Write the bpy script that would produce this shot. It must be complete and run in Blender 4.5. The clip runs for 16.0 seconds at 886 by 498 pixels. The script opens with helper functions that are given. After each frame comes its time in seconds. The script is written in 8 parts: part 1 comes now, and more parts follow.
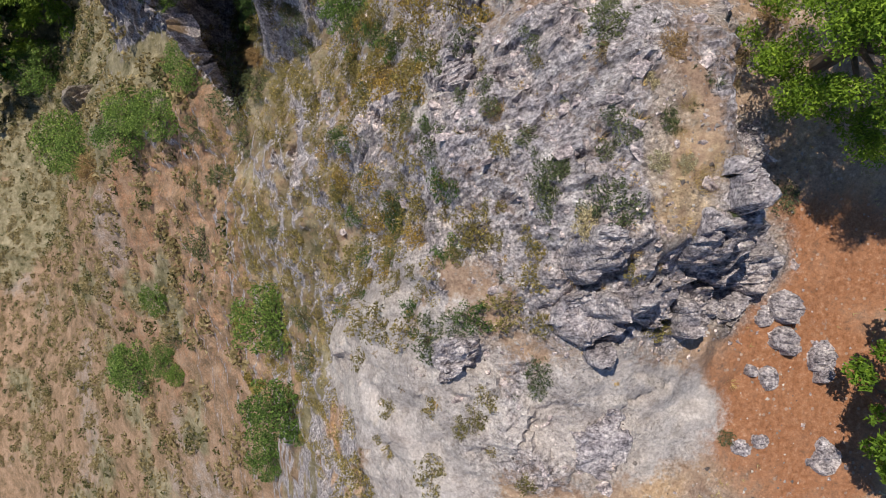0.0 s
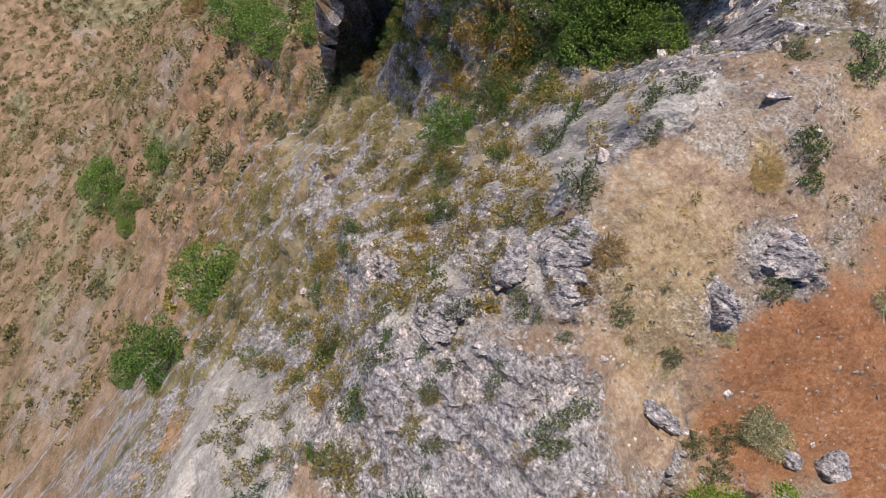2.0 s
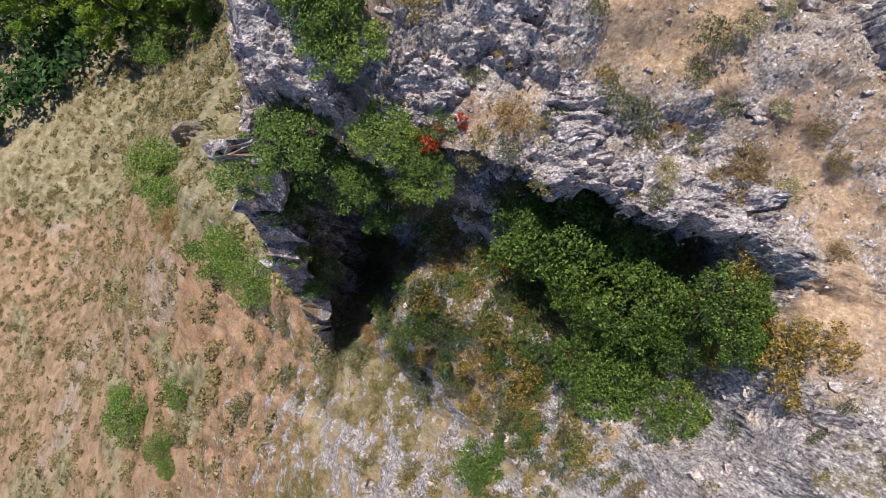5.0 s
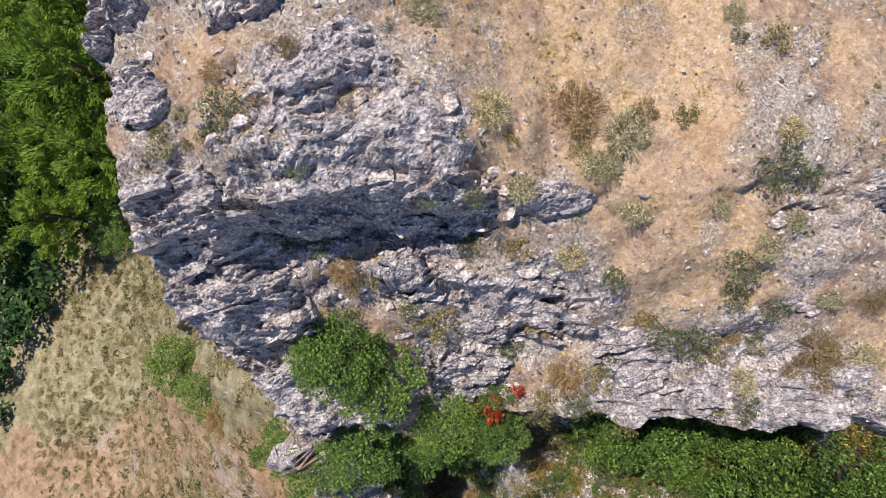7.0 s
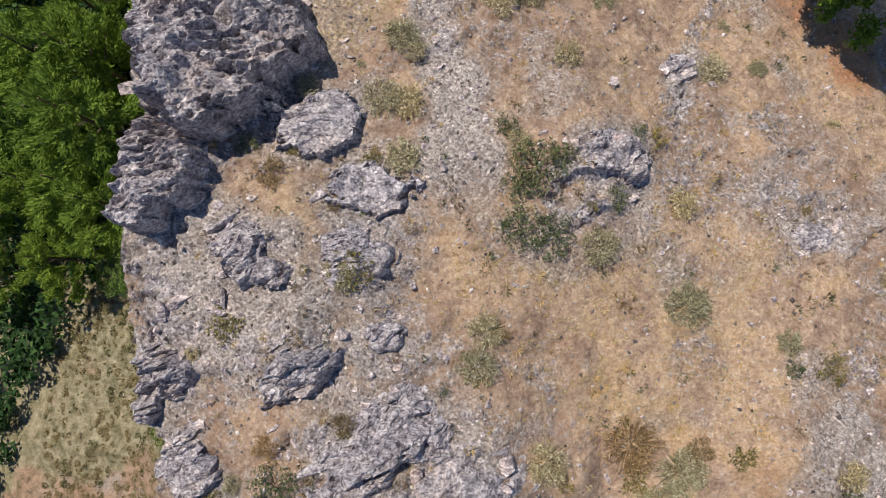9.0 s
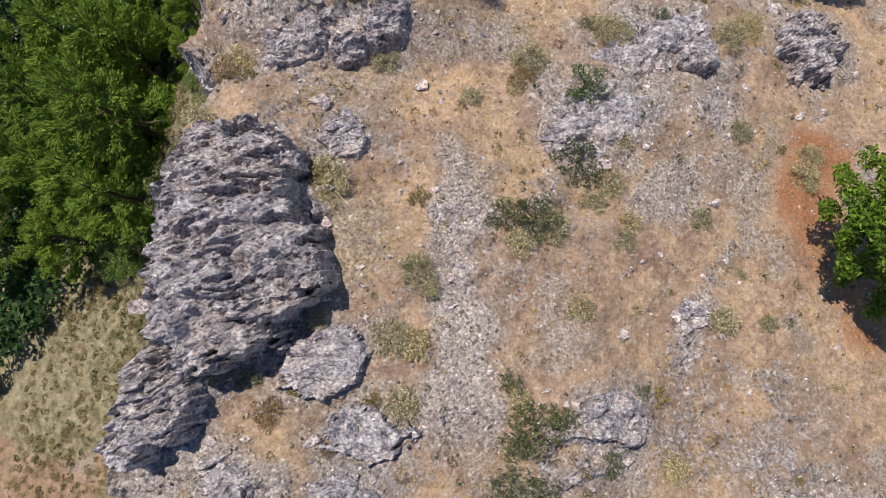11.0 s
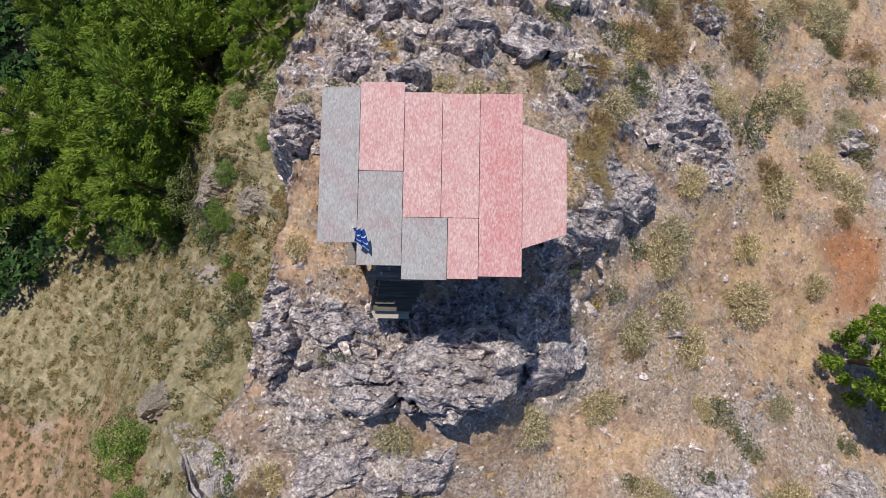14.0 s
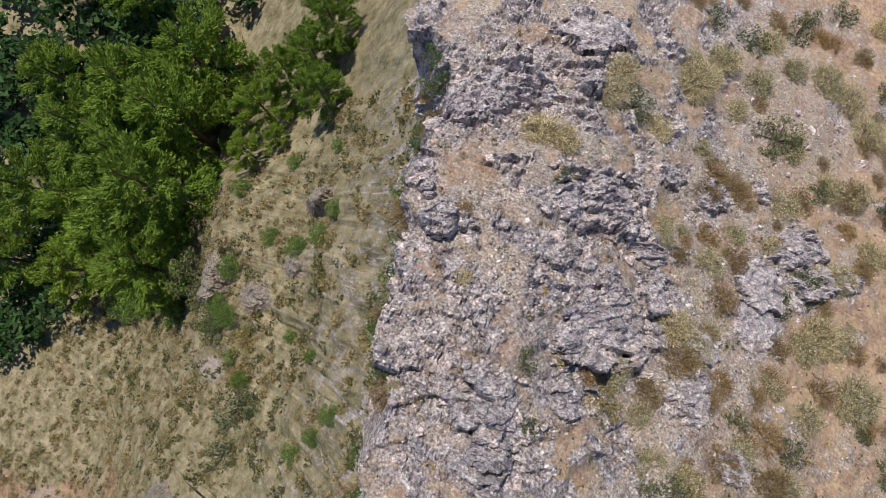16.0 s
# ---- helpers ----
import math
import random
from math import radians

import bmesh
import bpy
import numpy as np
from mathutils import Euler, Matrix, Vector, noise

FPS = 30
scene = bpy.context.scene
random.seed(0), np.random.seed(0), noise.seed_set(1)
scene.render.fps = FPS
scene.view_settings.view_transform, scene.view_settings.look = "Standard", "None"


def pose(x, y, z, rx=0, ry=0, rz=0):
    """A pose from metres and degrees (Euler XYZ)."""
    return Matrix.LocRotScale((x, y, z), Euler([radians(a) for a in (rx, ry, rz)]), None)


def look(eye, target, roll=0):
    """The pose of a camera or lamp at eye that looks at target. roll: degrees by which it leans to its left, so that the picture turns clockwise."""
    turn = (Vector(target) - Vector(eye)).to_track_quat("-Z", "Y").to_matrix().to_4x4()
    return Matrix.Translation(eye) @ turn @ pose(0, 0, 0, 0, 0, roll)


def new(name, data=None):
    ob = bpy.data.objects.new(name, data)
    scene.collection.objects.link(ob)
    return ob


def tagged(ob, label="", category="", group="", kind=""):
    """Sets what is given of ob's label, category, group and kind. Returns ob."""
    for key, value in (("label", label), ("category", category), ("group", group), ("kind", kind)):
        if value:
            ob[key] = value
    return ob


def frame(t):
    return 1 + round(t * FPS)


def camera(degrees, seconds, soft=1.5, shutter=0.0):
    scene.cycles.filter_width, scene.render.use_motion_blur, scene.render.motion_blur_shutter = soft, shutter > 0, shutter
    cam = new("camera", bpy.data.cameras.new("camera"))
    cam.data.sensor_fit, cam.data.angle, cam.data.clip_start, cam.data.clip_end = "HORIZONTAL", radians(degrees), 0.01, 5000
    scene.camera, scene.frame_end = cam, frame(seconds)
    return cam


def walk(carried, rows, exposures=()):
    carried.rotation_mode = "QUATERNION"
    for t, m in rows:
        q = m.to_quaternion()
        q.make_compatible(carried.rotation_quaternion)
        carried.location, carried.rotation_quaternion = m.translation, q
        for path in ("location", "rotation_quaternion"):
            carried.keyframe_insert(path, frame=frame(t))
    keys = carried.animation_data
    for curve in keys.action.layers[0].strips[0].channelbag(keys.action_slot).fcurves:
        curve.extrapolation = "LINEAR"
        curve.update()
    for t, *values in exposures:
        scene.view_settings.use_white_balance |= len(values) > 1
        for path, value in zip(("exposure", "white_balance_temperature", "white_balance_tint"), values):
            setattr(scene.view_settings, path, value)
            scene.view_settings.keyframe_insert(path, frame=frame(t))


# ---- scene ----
cam = camera(69.5, 16.0, soft=0.6)
METRES, EYE, TILT, LEAN, TURN = 82.0, 16.4, -90.0, 0.0, 0.0
ROWS = [
    (0.0, 0.0, 0.0, 0.0, 0.0, 0.0, -0.0),
    (0.5, 0.0033, 0.0004, 0.02, 0.01, 0.17, -11.25),
    (1.0, 0.0042, -0.0004, 0.0425, -0.15, 0.32, -32.86),
    (1.5, -0.0004, -0.0009, 0.0636, -0.06, 0.36, -40.5),
    (2.0, -0.0108, -0.0008, 0.089, -0.03, 0.62, -40.22),
    (2.5, -0.0225, -0.0003, 0.1131, -0.01, 0.85, -40.04),
    (3.0, -0.0397, -0.0005, 0.1422, 0.01, 1.19, -39.75),
    (3.5, -0.0583, -0.0009, 0.1688, 0.02, 1.52, -39.53),
    (4.0, -0.0819, -0.0016, 0.1996, 0.1, 1.82, -38.7),
    (6.5, -0.1589, -0.0049, 0.3396, 2.24, 2.78, 2.79),
    (7.0, -0.166, -0.0064, 0.3745, 2.28, 2.93, 2.87),
    (7.5, -0.1705, -0.0076, 0.4031, 2.33, 3.09, 3.04),
    (8.0, -0.174, -0.0086, 0.4348, 2.38, 3.26, 3.19),
    (8.5, -0.1757, -0.009, 0.4617, 2.37, 3.4, 3.21),
    (9.0, -0.1772, -0.0099, 0.4905, 2.39, 3.54, 3.25),
    (9.5, -0.1781, -0.0109, 0.5138, 2.42, 3.65, 3.26),
    (10.0, -0.1781, -0.012, 0.537, 2.43, 3.77, 3.17),
    (12.5, -0.1855, -0.0163, 0.6305, 1.16, 4.12, -17.42),
    (13.0, -0.1961, -0.0165, 0.6604, 1.21, 4.19, -17.51),
    (13.5, -0.208, -0.0176, 0.6924, 1.24, 4.26, -17.56),
    (14.0, -0.2234, -0.0183, 0.7346, 1.29, 4.35, -17.56),
    (14.5, -0.2383, -0.0193, 0.7759, 1.32, 4.44, -17.55),
    (15.0, -0.2567, -0.0206, 0.8271, 1.39, 4.53, -17.56),
    (15.5, -0.2739, -0.0219, 0.8753, 1.42, 4.61, -17.61),
    (16.0, -0.2939, -0.0232, 0.9342, 1.48, 4.7, -17.62),
]
EXPOSURE = -0.1
walk(cam, [(t, pose(0, 0, EYE, TILT, LEAN, TURN) @ pose(METRES * x, METRES * y, METRES * z, 90 + pitch, roll, yaw)) for t, x, y, z, yaw, pitch, roll in ROWS],
     [(0.0, EXPOSURE - 0.14), (3.0, EXPOSURE - 0.06), (4.0, EXPOSURE + 0.08), (7.0, EXPOSURE + 0.32), (8.0, EXPOSURE + 0.1), (9.0, EXPOSURE - 0.12), (14.0, EXPOSURE - 0.06), (16.0, EXPOSURE - 0.16)])

# ---- light: a high summer sun and a clear sky ----
SUN_TO = Vector((-2.0, 2.35, 6.5)).normalized()
world = bpy.data.worlds.new("sky")
scene.world = world
world.use_nodes = True
wn, wl = world.node_tree.nodes, world.node_tree.links
sky = wn.new("ShaderNodeTexSky")
sky.sky_type, sky.sun_disc = "NISHITA", False
sky.ozone_density, sky.dust_density, sky.altitude = 6.0, 0.3, 900
sky.sun_elevation = math.asin(SUN_TO.z)
sky.sun_rotation = math.atan2(SUN_TO.x, SUN_TO.y)
wn["Background"].inputs["Strength"].default_value = 0.115
wl.new(sky.outputs["Color"], wn["Background"].inputs["Color"])
sun = new("sun", bpy.data.lights.new("sun", "SUN"))
sun.data.energy, sun.data.angle, sun.data.color = 5.2, radians(0.5), (1.0, 0.915, 0.775)
sun.matrix_world = look(SUN_TO * 300, (0, 0, 0))

# ---- materials ----
def material(name, rough=0.9):
    m = bpy.data.materials.new(name)
    m.use_nodes = True
    nt = m.node_tree
    bsdf = nt.nodes["Principled BSDF"]
    bsdf.inputs["Roughness"].default_value = rough
    bsdf.inputs["Specular IOR Level"].default_value = 0.25
    return m, nt, bsdf


def tex(nt, kind, scale, detail=4.0, rough=0.6, coords="Object", stretch=None):
    """A noise, voronoi or wave node in metres."""
    co = nt.nodes.new("ShaderNodeTexCoord")
    src = co.outputs[coords]
    if stretch:
        mp = nt.nodes.new("ShaderNodeMapping")
        mp.inputs["Scale"].default_value = stretch[:3]
        if len(stretch) > 3:
            mp.inputs["Rotation"].default_value = stretch[3:]
        nt.links.new(src, mp.inputs["Vector"])
        src = mp.outputs[0]
    n = nt.nodes.new({"noise": "ShaderNodeTexNoise", "voronoi": "ShaderNodeTexVoronoi"}[kind])
    n.inputs["Scale"].default_value = scale
    if kind == "noise":
        n.inputs["Detail"].default_value, n.inputs["Roughness"].default_value = detail, rough
    nt.links.new(src, n.inputs["Vector"])
    return n


def ramp(nt, value, stops):
    r = nt.nodes.new("ShaderNodeValToRGB")
    els = r.color_ramp.elements
    while len(els) < len(stops):
        els.new(0.5)
    for e, (p, c) in zip(els, stops):
        e.position, e.color = p, (*c, 1) if len(c) == 3 else c
    nt.links.new(value, r.inputs[0])
    return r.outputs[0]


def mix(nt, fac, a, b, mode="MIX"):
    n = nt.nodes.new("ShaderNodeMix")
    n.data_type, n.blend_type = "RGBA", mode
    for sock, v in ((n.inputs[0], fac), (n.inputs[6], a), (n.inputs[7], b)):
        if isinstance(v, bpy.types.NodeSocket):
            nt.links.new(v, sock)
        elif isinstance(v, (int, float)):
            sock.default_value = v
        else:
            sock.default_value = (*v, 1)
    return n.outputs[2]


def math_node(nt, op, a, b=0.0, clamp=False):
    n = nt.nodes.new("ShaderNodeMath")
    n.operation, n.use_clamp = op, clamp
    for sock, v in zip(n.inputs, (a, b)):
        if isinstance(v, bpy.types.NodeSocket):
            nt.links.new(v, sock)
        else:
            sock.default_value = v
    return n.outputs[0]


def bump(nt, bsdf, height, dist, strength=1.0, before=None):
    n = nt.nodes.new("ShaderNodeBump")
    n.inputs["Distance"].default_value, n.inputs["Strength"].default_value = dist, strength
    nt.links.new(height, n.inputs["Height"])
    if before is not None:
        nt.links.new(before, n.inputs["Normal"])
    nt.links.new(n.outputs[0], bsdf.inputs["Normal"])
    return n.outputs[0]


def attribute(nt, name):
    a = nt.nodes.new("ShaderNodeAttribute")
    a.attribute_name = name
    return a.outputs["Fac"]


def rock_colour(nt, stretch=None):
    """Weathered grey limestone: pale crust, dark lichen, pinkish and iron-brown stains."""
    big = tex(nt, "noise", 0.4, 6, 0.62, stretch=stretch)
    fine = tex(nt, "noise", 2.6, 10, 0.74, stretch=stretch)
    grain = tex(nt, "noise", 9, 9, 0.8, stretch=stretch)
    base = ramp(nt, fine.outputs[0], [(0.35, (0.14, 0.13, 0.142)), (0.43, (0.345, 0.325, 0.345)), (0.52, (0.51, 0.484, 0.5)), (0.63, (0.72, 0.695, 0.695))])
    tone = ramp(nt, big.outputs[0], [(0.3, (0.8, 0.79, 0.87)), (0.5, (1, 0.97, 0.99)), (0.7, (1.0, 0.92, 0.89))])
    c = mix(nt, 1.0, base, tone, "MULTIPLY")
    speck = ramp(nt, grain.outputs[0], [(0.38, (0.2, 0.195, 0.21)), (0.455, (0.72, 0.71, 0.72)), (0.53, (1.04, 1.04, 1.03)), (0.61, (1.38, 1.37, 1.35))])
    c = mix(nt, 1.0, c, speck, "MULTIPLY")
    return c, fine, grain


def rock_material(name, stretch=(1, 1, 3.2), tint=(1, 1, 1)):
    m, nt, bsdf = material(name, 0.92)
    c, fine, grain = rock_colour(nt)
    c = mix(nt, 1.0, c, tint, "MULTIPLY")
    strata = tex(nt, "noise", 2.2, 10, 0.72, stretch=stretch)
    c = mix(nt, 0.75, c, ramp(nt, strata.outputs[0], [(0.36, (0.5, 0.49, 0.51)), (0.44, (1.0, 0.99, 0.98)), (0.58, (1.18, 1.17, 1.14))]), "MULTIPLY")
    flakes = tex(nt, "voronoi", 11.0, stretch=(1.0, 1.8, 1.8))
    sep = nt.nodes.new("ShaderNodeSeparateColor")
    nt.links.new(flakes.outputs["Color"], sep.inputs[0])
    c = mix(nt, 0.85, c, ramp(nt, sep.outputs[0], [(0.0, (0.5, 0.49, 0.51)), (0.3, (0.92, 0.91, 0.92)), (0.8, (1.1, 1.1, 1.1)), (1.0, (1.4, 1.4, 1.39))]), "MULTIPLY")
    # ochre and rust lichen in a few places
    stain = tex(nt, "noise", 1.1, 7, 0.7)
    c = mix(nt, ramp(nt, stain.outputs[0], [(0.6, (0, 0, 0)), (0.72, (0.55, 0.55, 0.55))]), c, mix(nt, 1.0, c, (1.1, 0.86, 0.62), "MULTIPLY"))
    nt.links.new(c, bsdf.inputs["Base Color"])
    b = bump(nt, bsdf, strata.outputs[0], 0.07)
    b = bump(nt, bsdf, fine.outputs[0], 0.05, before=b)
    b = bump(nt, bsdf, math_node(nt, "MULTIPLY", math_node(nt, "SUBTRACT", 1.0, flakes.outputs["Distance"]), sep.outputs[1]), 0.03, before=b)
    bump(nt, bsdf, grain.outputs[0], 0.03, before=b)
    return m


def ground_material():
    """Dry hill ground: limestone, grey scree, straw, bare red earth and green scrub by the masks of the land."""
    m, nt, bsdf = material("hill_ground", 0.95)
    flat = (1, 1, 0.35)
    stone, fine, grain = rock_colour(nt, flat)
    mid = tex(nt, "noise", 0.7, 8, 0.68, stretch=flat)
    small = tex(nt, "noise", 5.0, 9, 0.76, stretch=flat)
    bits = tex(nt, "noise", 13.0, 7, 0.8, stretch=flat)
    chips = tex(nt, "voronoi", 17.0, stretch=flat)
    sep = nt.nodes.new("ShaderNodeSeparateColor")
    nt.links.new(chips.outputs["Color"], sep.inputs[0])
    rubble = tex(nt, "voronoi", 6.5, stretch=flat)
    sep2 = nt.nodes.new("ShaderNodeSeparateColor")
    nt.links.new(rubble.outputs["Color"], sep2.inputs[0])
    # straw over brown soil
    straw = ramp(nt, small.outputs[0], [(0.3, (0.2, 0.138, 0.1)), (0.43, (0.4, 0.29, 0.215)), (0.54, (0.53, 0.4, 0.3)), (0.68, (0.76, 0.62, 0.48))])
    straw = mix(nt, 1.0, straw, ramp(nt, mid.outputs[0], [(0.38, (0.7, 0.64, 0.64)), (0.5, (0.98, 0.93, 0.9)), (0.62, (1.2, 1.1, 0.9))]), "MULTIPLY")
    gravel = ramp(nt, sep.outputs[0], [(0.0, (0.17, 0.15, 0.155)), (0.4, (0.43, 0.39, 0.385)), (0.75, (0.53, 0.485, 0.475)), (1.0, (0.7, 0.65, 0.63))])
    gravel = mix(nt, 0.5, gravel, ramp(nt, small.outputs[0], [(0.3, (0.17, 0.145, 0.135)), (0.45, (0.37, 0.335, 0.325)), (0.6, (0.49, 0.455, 0.45)), (0.72, (0.62, 0.58, 0.57))]))
    red = ramp(nt, small.outputs[0], [(0.28, (0.19, 0.078, 0.038)), (0.46, (0.36, 0.16, 0.08)), (0.6, (0.46, 0.235, 0.135)), (0.72, (0.62, 0.43, 0.31))])
    clump = tex(nt, "noise", 0.3, 11, 0.8, stretch=flat)
    dry = ramp(nt, clump.outputs[0], [(0.36, (0.1, 0.075, 0.04)), (0.45, (0.22, 0.15, 0.095)), (0.54, (0.34, 0.226, 0.155)), (0.68, (0.47, 0.335, 0.245))])
    dry = mix(nt, 1.0, dry, ramp(nt, small.outputs[0], [(0.34, (0.55, 0.56, 0.5)), (0.5, (1, 1, 1)), (0.66, (1.22, 1.18, 1.1))]), "MULTIPLY")

    green = ramp(nt, clump.outputs[0], [(0.36, (0.07, 0.066, 0.028)), (0.46, (0.19, 0.166, 0.098)), (0.56, (0.305, 0.264, 0.172)), (0.68, (0.45, 0.4, 0.285))])

    def edge(name, lo=0.3, hi=0.7, jitter=1.0):
        shift = math_node(nt, "ADD", math_node(nt, "SUBTRACT", small.outputs[0], 0.5), math_node(nt, "SUBTRACT", mid.outputs[0], 0.5))
        f = math_node(nt, "ADD", attribute(nt, name), math_node(nt, "MULTIPLY", shift, jitter))
        mr = nt.nodes.new("ShaderNodeMapRange")
        mr.interpolation_type = "SMOOTHSTEP"
        mr.inputs["From Min"].default_value, mr.inputs["From Max"].default_value = lo, hi
        nt.links.new(f, mr.inputs["Value"])
        return mr.outputs[0]

    c = mix(nt, edge("dry"), straw, dry)
    c = mix(nt, edge("red", 0.2, 0.9, 1.8), c, red)
    c = mix(nt, math_node(nt, "MULTIPLY", edge("gravel", 0.25, 1.0, 1.4), 0.85), c, gravel)
    c = mix(nt, edge("gold", 0.2, 1.0), c, ramp(nt, small.outputs[0], [(0.32, (0.24, 0.165, 0.09)), (0.5, (0.45, 0.325, 0.185)), (0.68, (0.66, 0.5, 0.31))]))
    c = mix(nt, edge("green"), c, green)
    c = mix(nt, edge("rock", 0.25, 0.7, 1.5), c, stone)
    slab = mix(nt, 0.55, stone, ramp(nt, mid.outputs[0], [(0.36, (0.4, 0.345, 0.31)), (0.48, (0.57, 0.505, 0.465)), (0.64, (0.76, 0.695, 0.65))]))
    c = mix(nt, edge("slab", 0.3, 0.7), c, slab)
    c = mix(nt, math_node(nt, "MULTIPLY", edge("rust", 0.3, 0.9), 0.7), c, (0.55, 0.3, 0.13))
    # pale chips lying in the dirt
    chip = math_node(nt, "MULTIPLY", math_node(nt, "GREATER_THAN", sep2.outputs[1], 0.9), math_node(nt, "LESS_THAN", rubble.outputs["Distance"], 0.34))
    c = mix(nt, math_node(nt, "MULTIPLY", chip, 0.4), c, mix(nt, sep2.outputs[2], (0.36, 0.33, 0.3), (0.66, 0.62, 0.57)))
    stony = math_node(nt, "MAXIMUM", edge("gravel", 0.25, 1.0, 1.4), edge("rock", 0.25, 0.7, 1.5))
    even = math_node(nt, "MULTIPLY", math_node(nt, "SUBTRACT", 1.0, math_node(nt, "MULTIPLY", attribute(nt, "slab"), 0.5), True), math_node(nt, "ADD", 0.4, math_node(nt, "MULTIPLY", stony, 0.6)))
    c = mix(nt, even, c, ramp(nt, bits.outputs[0], [(0.37, (0.32, 0.3, 0.29)), (0.45, (0.82, 0.81, 0.8)), (0.54, (1.06, 1.06, 1.05)), (0.62, (1.5, 1.5, 1.47))]), "MULTIPLY")
    grit = tex(nt, "voronoi", 12.0, stretch=flat)
    sep3 = nt.nodes.new("ShaderNodeSeparateColor")
    nt.links.new(grit.outputs["Color"], sep3.inputs[0])
    plain = math_node(nt, "MULTIPLY", math_node(nt, "SUBTRACT", 1.0, attribute(nt, "slab"), True), math_node(nt, "ADD", 0.13, math_node(nt, "MULTIPLY", stony, 0.62)))
    c = mix(nt, plain, c, ramp(nt, sep3.outputs[0], [(0.0, (0.32, 0.31, 0.31)), (0.2, (0.82, 0.81, 0.81)), (0.8, (1.08, 1.08, 1.08)), (1.0, (1.5, 1.49, 1.47))]), "MULTIPLY")
    nt.links.new(c, bsdf.inputs["Base Color"])
    b = bump(nt, bsdf, fine.outputs[0], 0.06)
    b = bump(nt, bsdf, small.outputs[0], 0.05, before=b)
    b = bump(nt, bsdf, math_node(nt, "MULTIPLY", math_node(nt, "SUBTRACT", 1.0, rubble.outputs["Distance"]), sep2.outputs[0]), 0.035, before=b)
    b = bump(nt, bsdf, math_node(nt, "MULTIPLY", math_node(nt, "SUBTRACT", 1.0, grit.outputs["Distance"]), math_node(nt, "MULTIPLY", sep3.outputs[1], math_node(nt, "ADD", 0.15, stony))), 0.04, before=b)
    bump(nt, bsdf, bits.outputs[0], 0.018, before=b)
    return m


def leaf_material(name, dark, light, tip=None, rough=0.7, shine=0.0):
    """Leaves: each leaf differs, each plant differs, a little light comes through."""
    m, nt, bsdf = material(name, rough)
    geo = nt.nodes.new("ShaderNodeNewGeometry")
    info = nt.nodes.new("ShaderNodeObjectInfo")
    stops = [(0.0, dark), (0.75, light)] + ([(1.0, tip)] if tip else [])
    c = ramp(nt, geo.outputs["Random Per Island"], stops)
    var = ramp(nt, info.outputs["Random"], [(0.0, (0.78, 0.82, 0.8)), (0.5, (1, 1, 1)), (1.0, (1.2, 1.12, 1.0))])
    c = mix(nt, 1.0, c, var, "MULTIPLY")
    nt.links.new(c, bsdf.inputs["Base Color"])
    back = nt.nodes.new("ShaderNodeBsdfTranslucent")
    nt.links.new(c, back.inputs["Color"])
    both = nt.nodes.new("ShaderNodeMixShader")
    both.inputs[0].default_value = 0.3
    nt.links.new(bsdf.outputs[0], both.inputs[1])
    nt.links.new(back.outputs[0], both.inputs[2])
    nt.links.new(both.outputs[0], nt.nodes["Material Output"].inputs["Surface"])
    return m


def bark_material(name, a, b):
    m, nt, bsdf = material(name, 0.9)
    n = tex(nt, "noise", 9, 6, 0.7, stretch=(1, 1, 0.25))
    nt.links.new(ramp(nt, n.outputs[0], [(0.3, a), (0.7, b)]), bsdf.inputs["Base Color"])
    bump(nt, bsdf, n.outputs[0], 0.03)
    return m


GROUND = ground_material()
ROCK = rock_material("limestone")
ROCK_BEDDED = rock_material("bedded_limestone", (0.8, 3.6, 3.6, 0.3, 0.2, 0.35))
ROCK_CRAG = rock_material("lichen_grown_limestone", (1, 1, 1.5), (0.6, 0.57, 0.47))
BARK = bark_material("bark", (0.05, 0.04, 0.03), (0.2, 0.16, 0.12))
TWIG = bark_material("dry_twig", (0.16, 0.12, 0.08), (0.38, 0.31, 0.22))
LEAF_OAK = leaf_material("broad_leaf", (0.03, 0.062, 0.013), (0.135, 0.225, 0.044), (0.29, 0.41, 0.1))
LEAF_PINE = leaf_material("pine_needle", (0.065, 0.125, 0.013), (0.18, 0.3, 0.028), (0.31, 0.45, 0.055))
LEAF_FIR = leaf_material("fir_needle", (0.097, 0.163, 0.025), (0.185, 0.287, 0.04), (0.27, 0.38, 0.06))
LEAF_OLIVE = leaf_material("olive_leaf", (0.042, 0.056, 0.025), (0.125, 0.155, 0.07), (0.25, 0.28, 0.15))
LEAF_MASTIC = leaf_material("mastic_leaf", (0.026, 0.055, 0.016), (0.095, 0.165, 0.04), (0.19, 0.28, 0.08))
LEAF_SAGE = leaf_material("pale_sage_leaf", (0.12, 0.1, 0.05), (0.54, 0.48, 0.3), (0.9, 0.84, 0.64))
LEAF_GOLD = leaf_material("golden_flower_heads", (0.13, 0.09, 0.025), (0.4, 0.275, 0.06), (0.72, 0.54, 0.19))
LEAF_SPURGE = leaf_material("yellow_spurge", (0.09, 0.08, 0.03), (0.27, 0.225, 0.075), (0.54, 0.45, 0.185))
LEAF_RUST = leaf_material("rusty_leaf", (0.13, 0.085, 0.04), (0.33, 0.23, 0.12), (0.55, 0.43, 0.25))
LEAF_RED = leaf_material("red_leaf", (0.4, 0.05, 0.015), (0.72, 0.11, 0.05), (0.85, 0.2, 0.1))
LEAF_WOOD = leaf_material("wood_leaf", (0.016, 0.045, 0.014), (0.055, 0.125, 0.033), (0.11, 0.2, 0.055))
